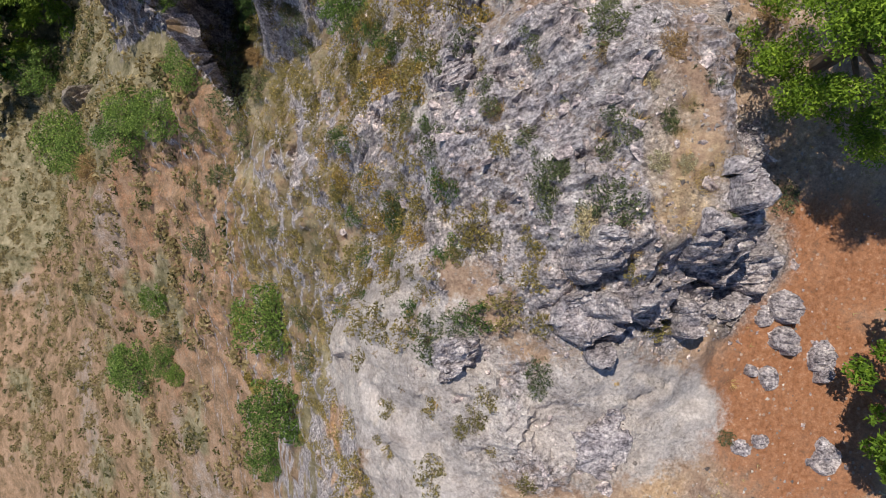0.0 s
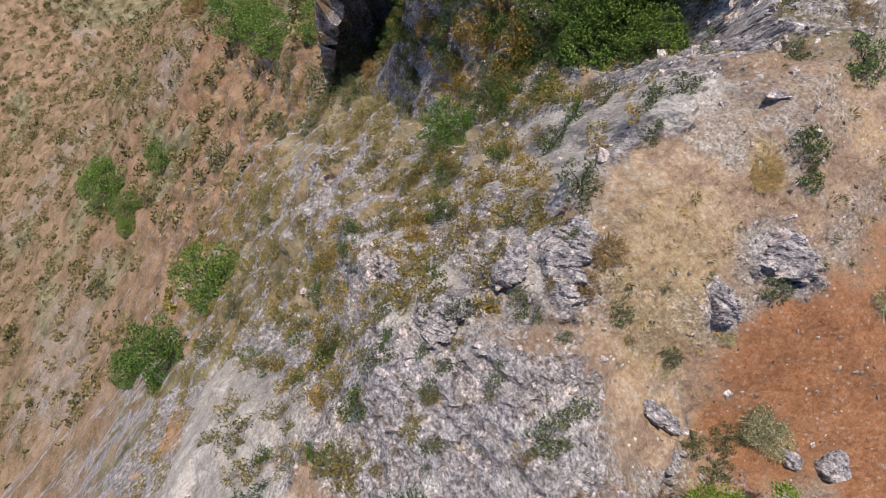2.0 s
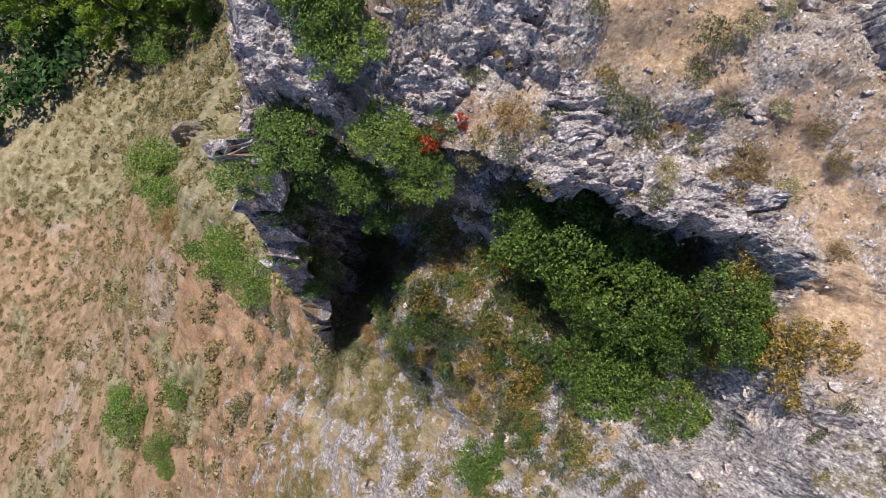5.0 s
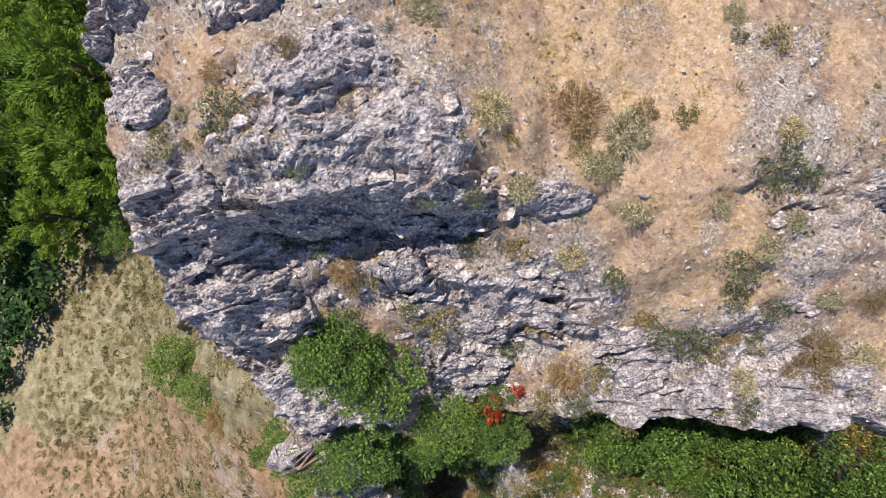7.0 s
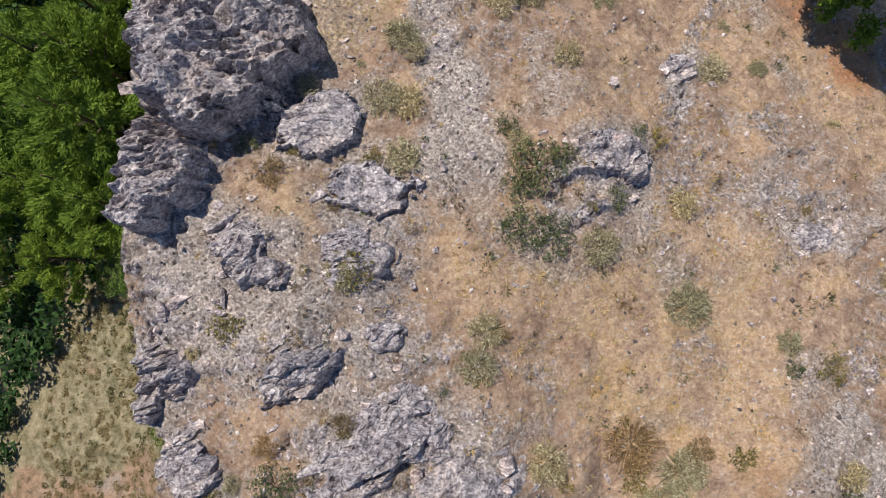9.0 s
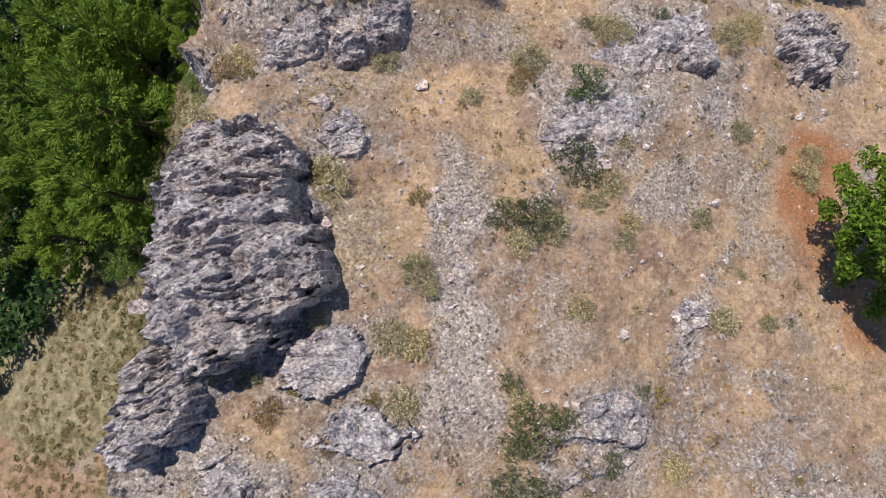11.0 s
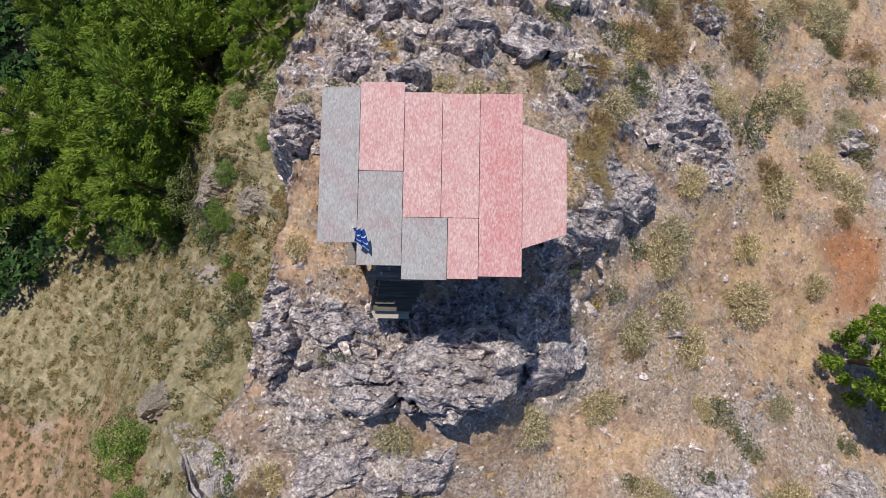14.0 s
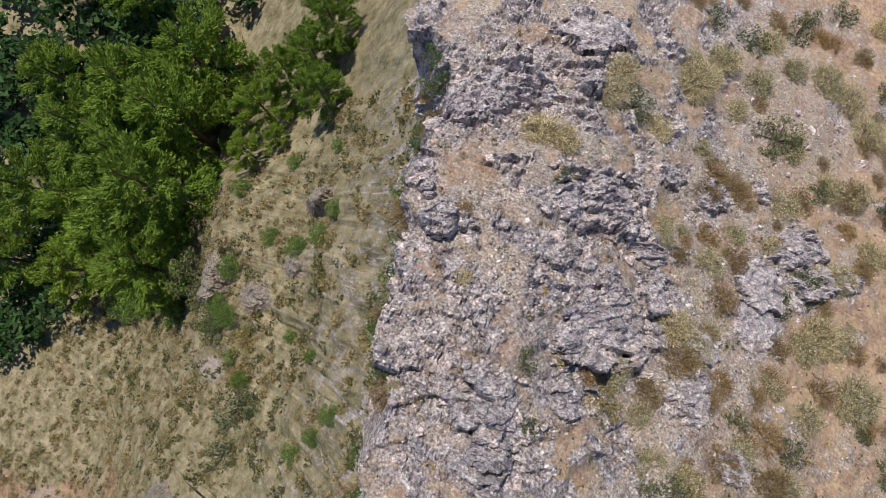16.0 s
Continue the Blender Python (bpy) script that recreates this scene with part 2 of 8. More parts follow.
LEAF_SCRUB = leaf_material("dark_scrub_leaf", (0.035, 0.042, 0.016), (0.115, 0.12, 0.05), (0.22, 0.215, 0.1))
STRAW = leaf_material("straw_blade", (0.4, 0.29, 0.12), (0.62, 0.48, 0.23), (0.8, 0.68, 0.42))

# ---- the land ----
def lattice(ix, iy, seed):
    """A random number from 0 to 1 at each lattice point."""
    h = (ix.astype(np.int64) * 374761393 + iy.astype(np.int64) * 668265263 + seed * 974634221) & 0xFFFFFFFF
    h = ((h ^ (h >> 13)) * 1274126177) & 0xFFFFFFFF
    h = h ^ (h >> 16)
    return (h & 0xFFFFFF) / float(0xFFFFFF)


def gradient(x, y, seed=0):
    """Gradient noise, about -0.7 to 0.7."""
    ix, iy = np.floor(x), np.floor(y)
    fx, fy = x - ix, y - iy
    u, v = fx * fx * fx * (fx * (fx * 6 - 15) + 10), fy * fy * fy * (fy * (fy * 6 - 15) + 10)
    out = []
    for dx, dy in ((0, 0), (1, 0), (0, 1), (1, 1)):
        a = lattice(ix + dx, iy + dy, seed) * math.tau
        out.append(np.cos(a) * (fx - dx) + np.sin(a) * (fy - dy))
    return (out[0] * (1 - u) + out[1] * u) * (1 - v) + (out[2] * (1 - u) + out[3] * u) * v


def fbm(x, y, seed=0, octaves=4, gain=0.5):
    total, amp = 0.0, 1.0
    for k in range(octaves):
        total, amp, x, y = total + amp * gradient(x, y, seed + k), amp * gain, x * 2.03 + 7.1, y * 2.03 - 3.7
    return total


def cracked(x, y, seed=0, octaves=4):
    """Ridged noise: sharp crests, 0 to 1."""
    total, amp, norm = 0.0, 1.0, 0.0
    for k in range(octaves):
        total, norm = total + amp * (1 - np.abs(gradient(x, y, seed + k)) * 2.2), norm + amp
        amp, x, y = amp * 0.55, x * 2.1 + 3.3, y * 2.1 + 9.2
    return total / norm


def blocks(x, y, seed=0, tilt=0.0):
    """Broken blocks: the height of each cell, tilted at random, and how near a joint is (0 in a joint)."""
    ix, iy = np.floor(x), np.floor(y)
    best, second, tone = np.full(x.shape, 9.0), np.full(x.shape, 9.0), np.zeros(x.shape)
    for dx in (-1, 0, 1):
        for dy in (-1, 0, 1):
            cx, cy = ix + dx, iy + dy
            px, py = cx + lattice(cx, cy, seed), cy + lattice(cx, cy, seed + 1)
            d = (px - x) ** 2 + (py - y) ** 2
            near = d < best
            second = np.where(near, best, np.minimum(second, d))
            own = lattice(cx, cy, seed + 2)
            if tilt:
                own = own + tilt * ((lattice(cx, cy, seed + 3) - 0.5) * (x - px) + (lattice(cx, cy, seed + 4) - 0.5) * (y - py))
            tone = np.where(near, own, tone)
            best = np.where(near, d, best)
    return tone, np.clip((np.sqrt(second) - np.sqrt(best)) * 2.5, 0, 1)


def smooth(v, lo, hi):
    v = np.clip((v - lo) / (hi - lo), 0, 1)
    return v * v * (3 - 2 * v)


MASKS = ("rock", "gravel", "red", "green", "dry", "gold", "slab", "rust")
PATCHES = []


def patch(mask, x, y, rx, ry, turn=0.0, power=1.0):
    """A patch of ground cover: centre, half sizes and turn in degrees."""
    PATCHES.append((mask, x, y, rx, ry, radians(turn), power))

patch("red", 11.1, -4.5, 3.5, 3.8, 0, 1.00)
patch("red", 12.2, -0.2, 2.6, 2.1, 0, 0.90)
patch("rock", 3.2, 2.8, 4.8, 4.4, 0, 0.72)
patch("rock", 5.1, -0.1, 3.2, 2.8, 0, 1.00)
patch("rock", -1.8, 3.0, 3.4, 4.2, 0, 0.80)
patch("slab", 5.4, -4.9, 3.1, 2.2, 0, 1.00)
patch("slab", -0.5, -6.9, 2.1, 3.8, -30, 1.00)
patch("slab", -1.7, -5.1, 1.2, 4.1, -35, 1.00)
patch("gold", 6.1, 1.5, 0.5, 1.2, 0, 0.70)
patch("gravel", 4.9, 2.6, 1.1, 2.0, 0, 0.90)
patch("rock", 2.0, -5.6, 2.6, 2.1, 0, 0.70)
patch("rust", -7.2, -13.5, 1.4, 0.8, 24, 0.80)
patch("slab", -3.8, -4.4, 4.7, 1.6, 55, 1.00)
patch("rust", -6.1, -9.8, 1.9, 0.7, 55, 1.00)
patch("slab", -0.2, 5.9, 1.7, 0.9, 40, 0.90)
patch("slab", -0.0, 12.5, 1.8, 1.0, 80, 0.90)
patch("slab", 0.9, 8.5, 0.7, 1.1, 80, 0.80)
patch("rock", -1.6, 6.0, 3.2, 3.4, 40, 0.90)
patch("rock", 2.1, 4.9, 3.5, 1.4, 40, 1.00)
patch("rock", -8.8, 5.4, 3.8, 2.4, 40, 0.70)
patch("rock", 0.4, 14.6, 2.7, 1.4, 70, 0.90)
patch("rock", 1.9, 19.9, 2.7, 1.7, 60, 0.90)
patch("rock", 1.9, 9.2, 1.0, 1.8, 40, 0.90)
patch("rock", 6.3, 13.8, 0.7, 1.9, 40, 0.45)
patch("gold", 4.2, 10.8, 2.0, 3.0, 30, 0.75)
patch("gold", 4.4, 14.7, 0.5, 0.6, 40, 0.90)
patch("red", 9.1, 12.0, 3.2, 2.1, 50, 1.00)
patch("red", 8.7, 15.4, 1.4, 0.9, 40, 0.70)
patch("gravel", 3.8, 16.6, 2.6, 1.4, 40, 0.60)
patch("red", 8.7, 13.3, 2.3, 1.7, 40, 0.80)
patch("red", 9.7, 9.6, 2.5, 1.8, 40, 0.80)
patch("red", 12.0, 11.3, 1.6, 2.5, 40, 1.00)
patch("rock", 1.8, 20.4, 2.8, 1.3, 37, 0.90)
patch("slab", 0.2, 14.6, 3.0, 1.0, 37, 0.90)
patch("rock", -9.5, 6.4, 4.7, 3.6, 37, 0.80)
patch("rock", -1.6, 14.3, 3.0, 1.5, 37, 0.80)
patch("gravel", 4.0, 21.4, 2.0, 2.5, 37, 0.80)
patch("rock", -6.1, 26.4, 5.1, 2.2, 37, 1.00)
patch("rock", -12.3, 19.4, 3.3, 2.7, 37, 0.60)
patch("rock", -2.0, 25.3, 1.8, 1.0, 7, 0.80)
patch("rock", -22.0, 29.3, 4.5, 5.5, -2, 1.00)
patch("rock", -17.3, 33.0, 4.7, 2.0, -2, 1.00)
patch("rock", -14.1, 27.9, 3.0, 2.4, -2, 0.70)
patch("rock", -5.5, 26.0, 5.1, 1.8, -2, 1.00)
patch("rock", -11.2, 30.0, 2.7, 1.0, -2, 0.80)
patch("gravel", -2.5, 32.1, 2.2, 2.5, -2, 0.80)
patch("rock", -3.0, 32.8, 1.5, 1.3, -2, 0.50)
patch("green", -14.5, 24.5, 2.2, 1.3, -2, 0.90)
patch("green", -1.1, 19.9, 5.8, 2.4, -2, 0.90)
patch("red", -7.2, 33.6, 1.5, 1.0, -2, 0.25)
patch("rock", -16.9, 35.6, 2.9, 2.2, -3, 0.57)
patch("rock", -23.0, 39.9, 1.3, 3.9, -3, 0.51)
patch("rock", -21.9, 31.6, 2.6, 1.9, -3, 1.00)
patch("rock", -19.2, 38.3, 1.6, 1.2, -3, 0.48)
patch("gravel", -21.5, 40.9, 2.2, 2.9, -3, 1.00)
patch("gravel", -19.5, 39.6, 1.9, 1.7, -3, 0.90)
patch("gold", -12.9, 39.6, 3.2, 1.9, -3, 0.35)
patch("gravel", -4.2, 34.8, 1.7, 1.9, -3, 0.90)
patch("gravel", -3.0, 41.6, 1.6, 1.1, -3, 0.70)
patch("gold", -9.8, 37.1, 2.6, 1.6, -3, 0.40)
patch("rock", -21.5, 47.5, 2.9, 3.7, -3, 1.00)
patch("gravel", -14.7, 45.7, 1.3, 3.8, 5, 1.00)
patch("gravel", -15.0, 50.1, 0.9, 2.2, 17, 0.90)
patch("gravel", -22.1, 41.5, 1.7, 1.3, -3, 1.00)
patch("gold", -18.6, 43.0, 1.2, 1.0, -3, 0.40)
patch("gold", -17.6, 48.4, 1.0, 2.3, -3, 0.50)
patch("gravel", -11.9, 52.6, 1.5, 0.9, -3, 0.90)
patch("gravel", -7.8, 50.8, 1.1, 1.5, -3, 0.80)
patch("red", -2.8, 50.7, 1.2, 2.9, 7, 0.70)
patch("red", -1.3, 47.6, 1.1, 1.7, -3, 0.60)
patch("gold", -9.7, 39.9, 4.8, 1.9, -3, 0.40)
patch("rock", -11.1, 43.0, 1.1, 1.4, -3, 0.60)
patch("gravel", -8.5, 40.4, 1.0, 1.0, -3, 0.70)
patch("gravel", -3.4, 44.1, 1.4, 1.1, -3, 0.60)
patch("gravel", -19.9, 45.2, 1.1, 1.1, -3, 0.70)
patch("gravel", -15.0, 47.9, 1.0, 3.3, 12, 1.00)
patch("gravel", -17.8, 52.3, 1.0, 2.1, 17, 0.60)
patch("gravel", -21.0, 55.2, 1.6, 1.9, 47, 0.90)
patch("gravel", -10.6, 53.1, 3.1, 1.6, 17, 0.90)
patch("gravel", -6.8, 54.5, 1.7, 2.5, 17, 0.80)
patch("gravel", -8.4, 50.6, 1.6, 1.1, 17, 0.80)
patch("gravel", -9.8, 59.6, 3.4, 1.4, 17, 0.60)
patch("red", -2.1, 52.7, 1.0, 1.6, 37, 0.75)
patch("red", -3.5, 49.8, 0.7, 2.1, 17, 0.70)
patch("red", -3.5, 66.1, 1.2, 2.6, 17, 0.60)
patch("gold", -18.5, 48.3, 1.0, 2.1, 17, 0.60)
patch("gold", -14.2, 51.6, 1.8, 2.1, 17, 0.40)
patch("gold", -19.5, 52.9, 1.9, 1.0, 17, 0.40)
patch("rock", -18.6, 58.8, 3.7, 1.7, 18, 1.00)
patch("rock", -22.4, 57.4, 1.3, 2.2, 18, 0.90)
patch("gravel", -21.1, 55.6, 1.8, 1.2, 18, 1.00)
patch("rock", -15.5, 61.6, 1.5, 2.0, 18, 0.80)
patch("rock", -24.8, 61.7, 1.0, 3.4, 18, 0.70)
patch("gravel", -10.4, 59.8, 2.8, 1.8, 18, 0.60)
patch("rock", -12.4, 68.6, 2.3, 1.0, 18, 0.70)
patch("gold", -16.0, 64.9, 0.7, 1.2, 18, 0.80)
patch("red", -3.0, 66.8, 1.4, 2.4, 18, 0.90)
patch("gravel", -4.4, 59.4, 2.5, 1.9, 18, 0.70)
patch("rock", -22.5, 67.9, 2.5, 2.0, 18, 0.80)
patch("rock", -22.7, 73.0, 3.1, 1.8, 18, 0.90)
patch("rock", -18.1, 68.5, 1.9, 0.7, 18, 0.70)
patch("rock", -12.5, 68.7, 2.6, 0.8, 18, 0.90)
patch("gravel", -21.1, 66.9, 2.7, 1.9, 18, 0.70)
patch("gold", -21.0, 69.8, 0.7, 1.0, 18, 0.90)
patch("gold", -22.5, 66.7, 0.6, 0.7, 18, 0.80)
patch("red", -17.4, 67.3, 1.0, 0.8, 18, 0.25)
patch("gravel", -15.5, 75.2, 3.5, 3.0, 18, 0.80)
patch("rock", -24.3, 63.6, 1.0, 2.5, 18, 0.70)
patch("red", -2.7, 67.0, 1.2, 1.9, 18, 0.90)
patch("rock", -25.9, 86.3, 4.9, 2.7, 18, 1.00)
patch("rock", -20.0, 81.6, 2.8, 2.0, 18, 0.90)
patch("rock", -18.9, 77.0, 2.2, 2.5, 18, 1.00)
patch("rock", -25.1, 75.2, 2.0, 4.8, 18, 0.70)
patch("rock", -22.8, 72.9, 3.0, 2.1, 18, 0.90)
patch("gravel", -21.7, 78.6, 3.7, 3.9, 18, 0.80)
patch("gold", -24.5, 79.0, 1.0, 1.4, 18, 0.40)
patch("red", -24.2, 78.7, 1.2, 1.8, 18, 0.25)
patch("rock", -9.7, 82.6, 3.4, 1.6, 18, 0.70)
patch("gravel", -10.5, 91.6, 5.3, 5.1, 18, 0.70)
patch("gravel", -13.9, 76.4, 3.5, 2.6, 18, 0.70)
patch("red", -15.7, 87.5, 2.2, 1.6, 18, 0.30)
patch("gravel", -20.9, 48.1, 3.7, 3.4, 0, 0.95)
patch("rock", -20.9, 48.1, 2.5, 2.2, 0, 0.75)
patch("gravel", -22.8, 44.1, 1.7, 1.5, 0, 0.95)
patch("rock", -22.8, 44.1, 1.0, 0.9, 0, 0.75)
patch("gravel", -18.4, 44.9, 1.6, 1.4, 0, 0.95)
patch("gravel", -17.7, 58.4, 2.5, 2.2, 0, 0.95)
patch("rock", -17.7, 58.4, 1.6, 1.4, 0, 0.75)
patch("gravel", -19.9, 57.2, 1.6, 1.4, 0, 0.95)
patch("rock", -19.9, 57.2, 1.0, 0.9, 0, 0.75)
patch("gravel", -2.2, 57.2, 2.2, 2.0, 0, 0.95)
patch("rock", -2.2, 57.2, 1.4, 1.2, 0, 0.75)
patch("gravel", -20.8, 54.2, 1.2, 1.0, 0, 0.95)
patch("rock", -20.8, 54.2, 0.7, 0.6, 0, 0.75)
patch("gravel", -18.8, 54.3, 1.1, 1.0, 0, 0.95)
patch("rock", -18.8, 54.3, 0.6, 0.5, 0, 0.75)
patch("gravel", -17.6, 55.1, 1.3, 1.1, 0, 0.95)
patch("rock", -17.6, 55.1, 0.7, 0.6, 0, 0.75)
patch("gravel", -23.9, 53.1, 1.8, 1.6, 0, 0.95)
patch("rock", -23.9, 53.1, 1.1, 1.0, 0, 0.75)
patch("gravel", -18.7, 51.4, 1.4, 1.2, 0, 0.95)
patch("rock", -18.7, 51.4, 0.8, 0.7, 0, 0.75)
patch("gravel", -11.1, 52.8, 2.1, 1.9, 0, 0.95)
patch("rock", -11.1, 52.8, 1.3, 1.2, 0, 0.75)
patch("gravel", -7.2, 55.8, 1.4, 1.2, 0, 0.95)
patch("rock", -7.2, 55.8, 0.8, 0.7, 0, 0.75)
patch("gravel", -9.1, 55.8, 2.6, 2.3, 0, 0.95)
patch("rock", -9.1, 55.8, 1.7, 1.5, 0, 0.75)
patch("gravel", -22.4, 43.3, 2.1, 1.9, 0, 0.95)
patch("rock", -22.4, 43.3, 1.3, 1.2, 0, 0.75)
patch("gravel", -18.3, 44.9, 1.5, 1.3, 0, 0.95)
patch("gravel", -17.0, 42.9, 1.7, 1.5, 0, 0.95)
patch("gravel", -20.1, 41.4, 1.3, 1.1, 0, 0.95)
patch("rock", -20.1, 41.4, 0.7, 0.6, 0, 0.45)
patch("gravel", -17.4, 41.2, 1.3, 1.1, 0, 0.95)
patch("rock", -17.4, 41.2, 0.7, 0.6, 0, 0.45)
patch("gravel", -10.2, 43.7, 1.6, 1.4, 0, 0.95)
patch("rock", -10.2, 43.7, 0.9, 0.8, 0, 0.75)
patch("gravel", -18.6, 51.4, 1.4, 1.2, 0, 0.95)
patch("rock", -18.6, 51.4, 0.8, 0.7, 0, 0.75)
patch("gravel", -7.4, 46.8, 1.2, 1.0, 0, 0.95)
patch("rock", -7.4, 46.8, 0.6, 0.6, 0, 0.75)
patch("gravel", -4.0, 41.2, 1.2, 1.0, 0, 0.95)
patch("rock", -4.0, 41.2, 0.6, 0.6, 0, 0.75)
patch("gravel", -19.1, 38.4, 1.6, 1.4, 0, 0.95)
patch("rock", -19.1, 38.4, 0.9, 0.8, 0, 0.45)
patch("gravel", -17.0, 36.3, 2.4, 2.1, 0, 0.95)
patch("rock", -17.0, 36.3, 1.5, 1.3, 0, 0.45)
patch("gravel", -15.9, 34.3, 3.0, 2.7, 0, 0.95)
patch("rock", -15.9, 34.3, 2.0, 1.8, 0, 0.45)
patch("gravel", -24.7, 42.4, 1.8, 1.6, 0, 0.95)
patch("rock", -24.7, 42.4, 1.1, 1.0, 0, 0.75)
patch("gravel", -22.9, 38.2, 1.7, 1.5, 0, 0.95)
patch("rock", -22.9, 38.2, 1.0, 0.9, 0, 0.45)
patch("gravel", -20.1, 41.2, 1.5, 1.3, 0, 0.95)
patch("rock", -20.1, 41.2, 0.9, 0.8, 0, 0.45)
patch("gravel", -22.1, 36.0, 1.5, 1.3, 0, 0.95)
patch("rock", -22.1, 36.0, 0.9, 0.8, 0, 0.45)
patch("gravel", -17.3, 41.2, 1.4, 1.3, 0, 0.95)
patch("rock", -17.3, 41.2, 0.8, 0.7, 0, 0.45)
patch("gravel", -16.7, 39.0, 1.1, 1.0, 0, 0.95)
patch("rock", -16.7, 39.0, 0.6, 0.6, 0, 0.45)
patch("gravel", -10.8, 32.9, 1.1, 1.0, 0, 0.95)
patch("rock", -10.8, 32.9, 0.6, 0.5, 0, 0.75)
patch("gravel", -21.1, 33.7, 1.3, 1.1, 0, 0.95)
patch("rock", -21.1, 33.7, 0.7, 0.6, 0, 0.45)
patch("gravel", -21.0, 32.5, 2.1, 1.8, 0, 0.95)
patch("rock", -21.0, 32.5, 1.3, 1.1, 0, 0.75)
patch("gravel", -22.0, 30.1, 3.6, 3.2, 0, 0.95)
patch("rock", -22.0, 30.1, 2.4, 2.1, 0, 0.75)
patch("gravel", -21.2, 32.4, 2.2, 1.9, 0, 0.95)
patch("rock", -21.2, 32.4, 1.3, 1.2, 0, 0.75)
patch("gravel", -21.7, 29.5, 3.2, 2.8, 0, 0.95)
patch("rock", -21.7, 29.5, 2.1, 1.8, 0, 0.75)
patch("gravel", -19.5, 26.1, 3.3, 3.0, 0, 0.95)
patch("rock", -19.5, 26.1, 2.2, 1.9, 0, 0.75)
patch("gravel", -15.8, 31.0, 1.7, 1.5, 0, 0.95)
patch("rock", -15.8, 31.0, 1.0, 0.9, 0, 0.75)
patch("gravel", -11.5, 29.9, 2.7, 2.4, 0, 0.95)
patch("rock", -11.5, 29.9, 1.7, 1.5, 0, 0.75)
patch("gravel", -8.0, 27.4, 2.0, 1.8, 0, 0.95)
patch("rock", -8.0, 27.4, 1.2, 1.1, 0, 0.75)
patch("gravel", -7.2, 25.7, 2.7, 2.4, 0, 0.95)
patch("rock", -7.2, 25.7, 1.7, 1.5, 0, 0.75)
patch("gravel", -2.7, 26.2, 2.4, 2.2, 0, 0.95)
patch("rock", -2.7, 26.2, 1.5, 1.4, 0, 0.75)
patch("gravel", -13.9, 27.3, 2.0, 1.8, 0, 0.95)
patch("rock", -13.9, 27.3, 1.3, 1.1, 0, 0.75)
patch("gravel", -13.0, 28.9, 1.5, 1.3, 0, 0.95)
patch("rock", -13.0, 28.9, 0.8, 0.8, 0, 0.75)
patch("gravel", -14.5, 26.0, 1.5, 1.3, 0, 0.95)
patch("rock", -14.5, 26.0, 0.9, 0.8, 0, 0.75)
patch("gravel", -9.2, 23.3, 2.4, 2.1, 0, 0.95)
patch("rock", -9.2, 23.3, 1.5, 1.3, 0, 0.75)
patch("gravel", -11.0, 32.8, 1.3, 1.1, 0, 0.95)
patch("rock", -11.0, 32.8, 0.7, 0.7, 0, 0.75)
patch("gravel", -21.1, 33.3, 1.2, 1.0, 0, 0.95)
patch("gravel", -1.1, 32.5, 1.5, 1.3, 0, 0.95)
patch("rock", -1.1, 32.5, 0.9, 0.8, 0, 0.75)
patch("gravel", -15.3, 63.4, 1.5, 1.3, 0, 0.95)
patch("rock", -15.3, 63.4, 0.9, 0.8, 0, 0.75)
patch("gravel", -13.7, 65.2, 1.6, 1.4, 0, 0.95)
patch("rock", -13.7, 65.2, 1.0, 0.9, 0, 0.75)
patch("gravel", -14.7, 59.4, 1.9, 1.7, 0, 0.95)
patch("gravel", -12.0, 68.5, 2.7, 2.4, 0, 0.95)
patch("rock", -12.0, 68.5, 1.7, 1.5, 0, 0.75)
patch("gravel", -23.2, 57.9, 1.8, 1.6, 0, 0.95)
patch("rock", -23.2, 57.9, 1.1, 1.0, 0, 0.75)
patch("gravel", -24.2, 52.8, 1.6, 1.4, 0, 0.95)
patch("rock", -24.2, 52.8, 1.0, 0.9, 0, 0.75)
patch("gravel", -17.6, 55.2, 1.4, 1.3, 0, 0.95)
patch("rock", -17.6, 55.2, 0.8, 0.7, 0, 0.75)
patch("gravel", -20.3, 54.4, 1.6, 1.4, 0, 0.95)
patch("rock", -20.3, 54.4, 0.9, 0.8, 0, 0.75)
patch("gravel", -21.7, 58.6, 1.6, 1.4, 0, 0.95)
patch("rock", -21.7, 58.6, 0.9, 0.8, 0, 0.75)
patch("gravel", -17.8, 70.8, 1.5, 1.3, 0, 0.95)
patch("gravel", -18.4, 68.3, 1.6, 1.4, 0, 0.95)
patch("gravel", -21.5, 65.8, 1.2, 1.0, 0, 0.95)
patch("rock", -21.5, 65.8, 0.6, 0.6, 0, 0.75)
patch("gravel", -20.7, 65.0, 1.1, 0.9, 0, 0.95)
patch("rock", -20.7, 65.0, 0.6, 0.5, 0, 0.75)
patch("gravel", -16.5, 68.9, 1.3, 1.1, 0, 0.95)
patch("rock", -16.5, 68.9, 0.7, 0.7, 0, 0.75)
patch("gravel", -12.1, 69.0, 2.8, 2.5, 0, 0.95)
patch("rock", -12.1, 69.0, 1.8, 1.6, 0, 0.75)
patch("gravel", -14.5, 64.4, 2.1, 1.9, 0, 0.95)
patch("rock", -14.5, 64.4, 1.3, 1.2, 0, 0.75)
patch("gravel", -23.0, 67.8, 1.2, 1.1, 0, 0.95)
patch("rock", -23.0, 67.8, 0.7, 0.6, 0, 0.75)
patch("gravel", -21.9, 68.2, 1.2, 1.1, 0, 0.95)
patch("rock", -21.9, 68.2, 0.7, 0.6, 0, 0.75)
patch("gravel", -20.2, 67.7, 1.3, 1.2, 0, 0.95)
patch("rock", -20.2, 67.7, 0.8, 0.7, 0, 0.75)
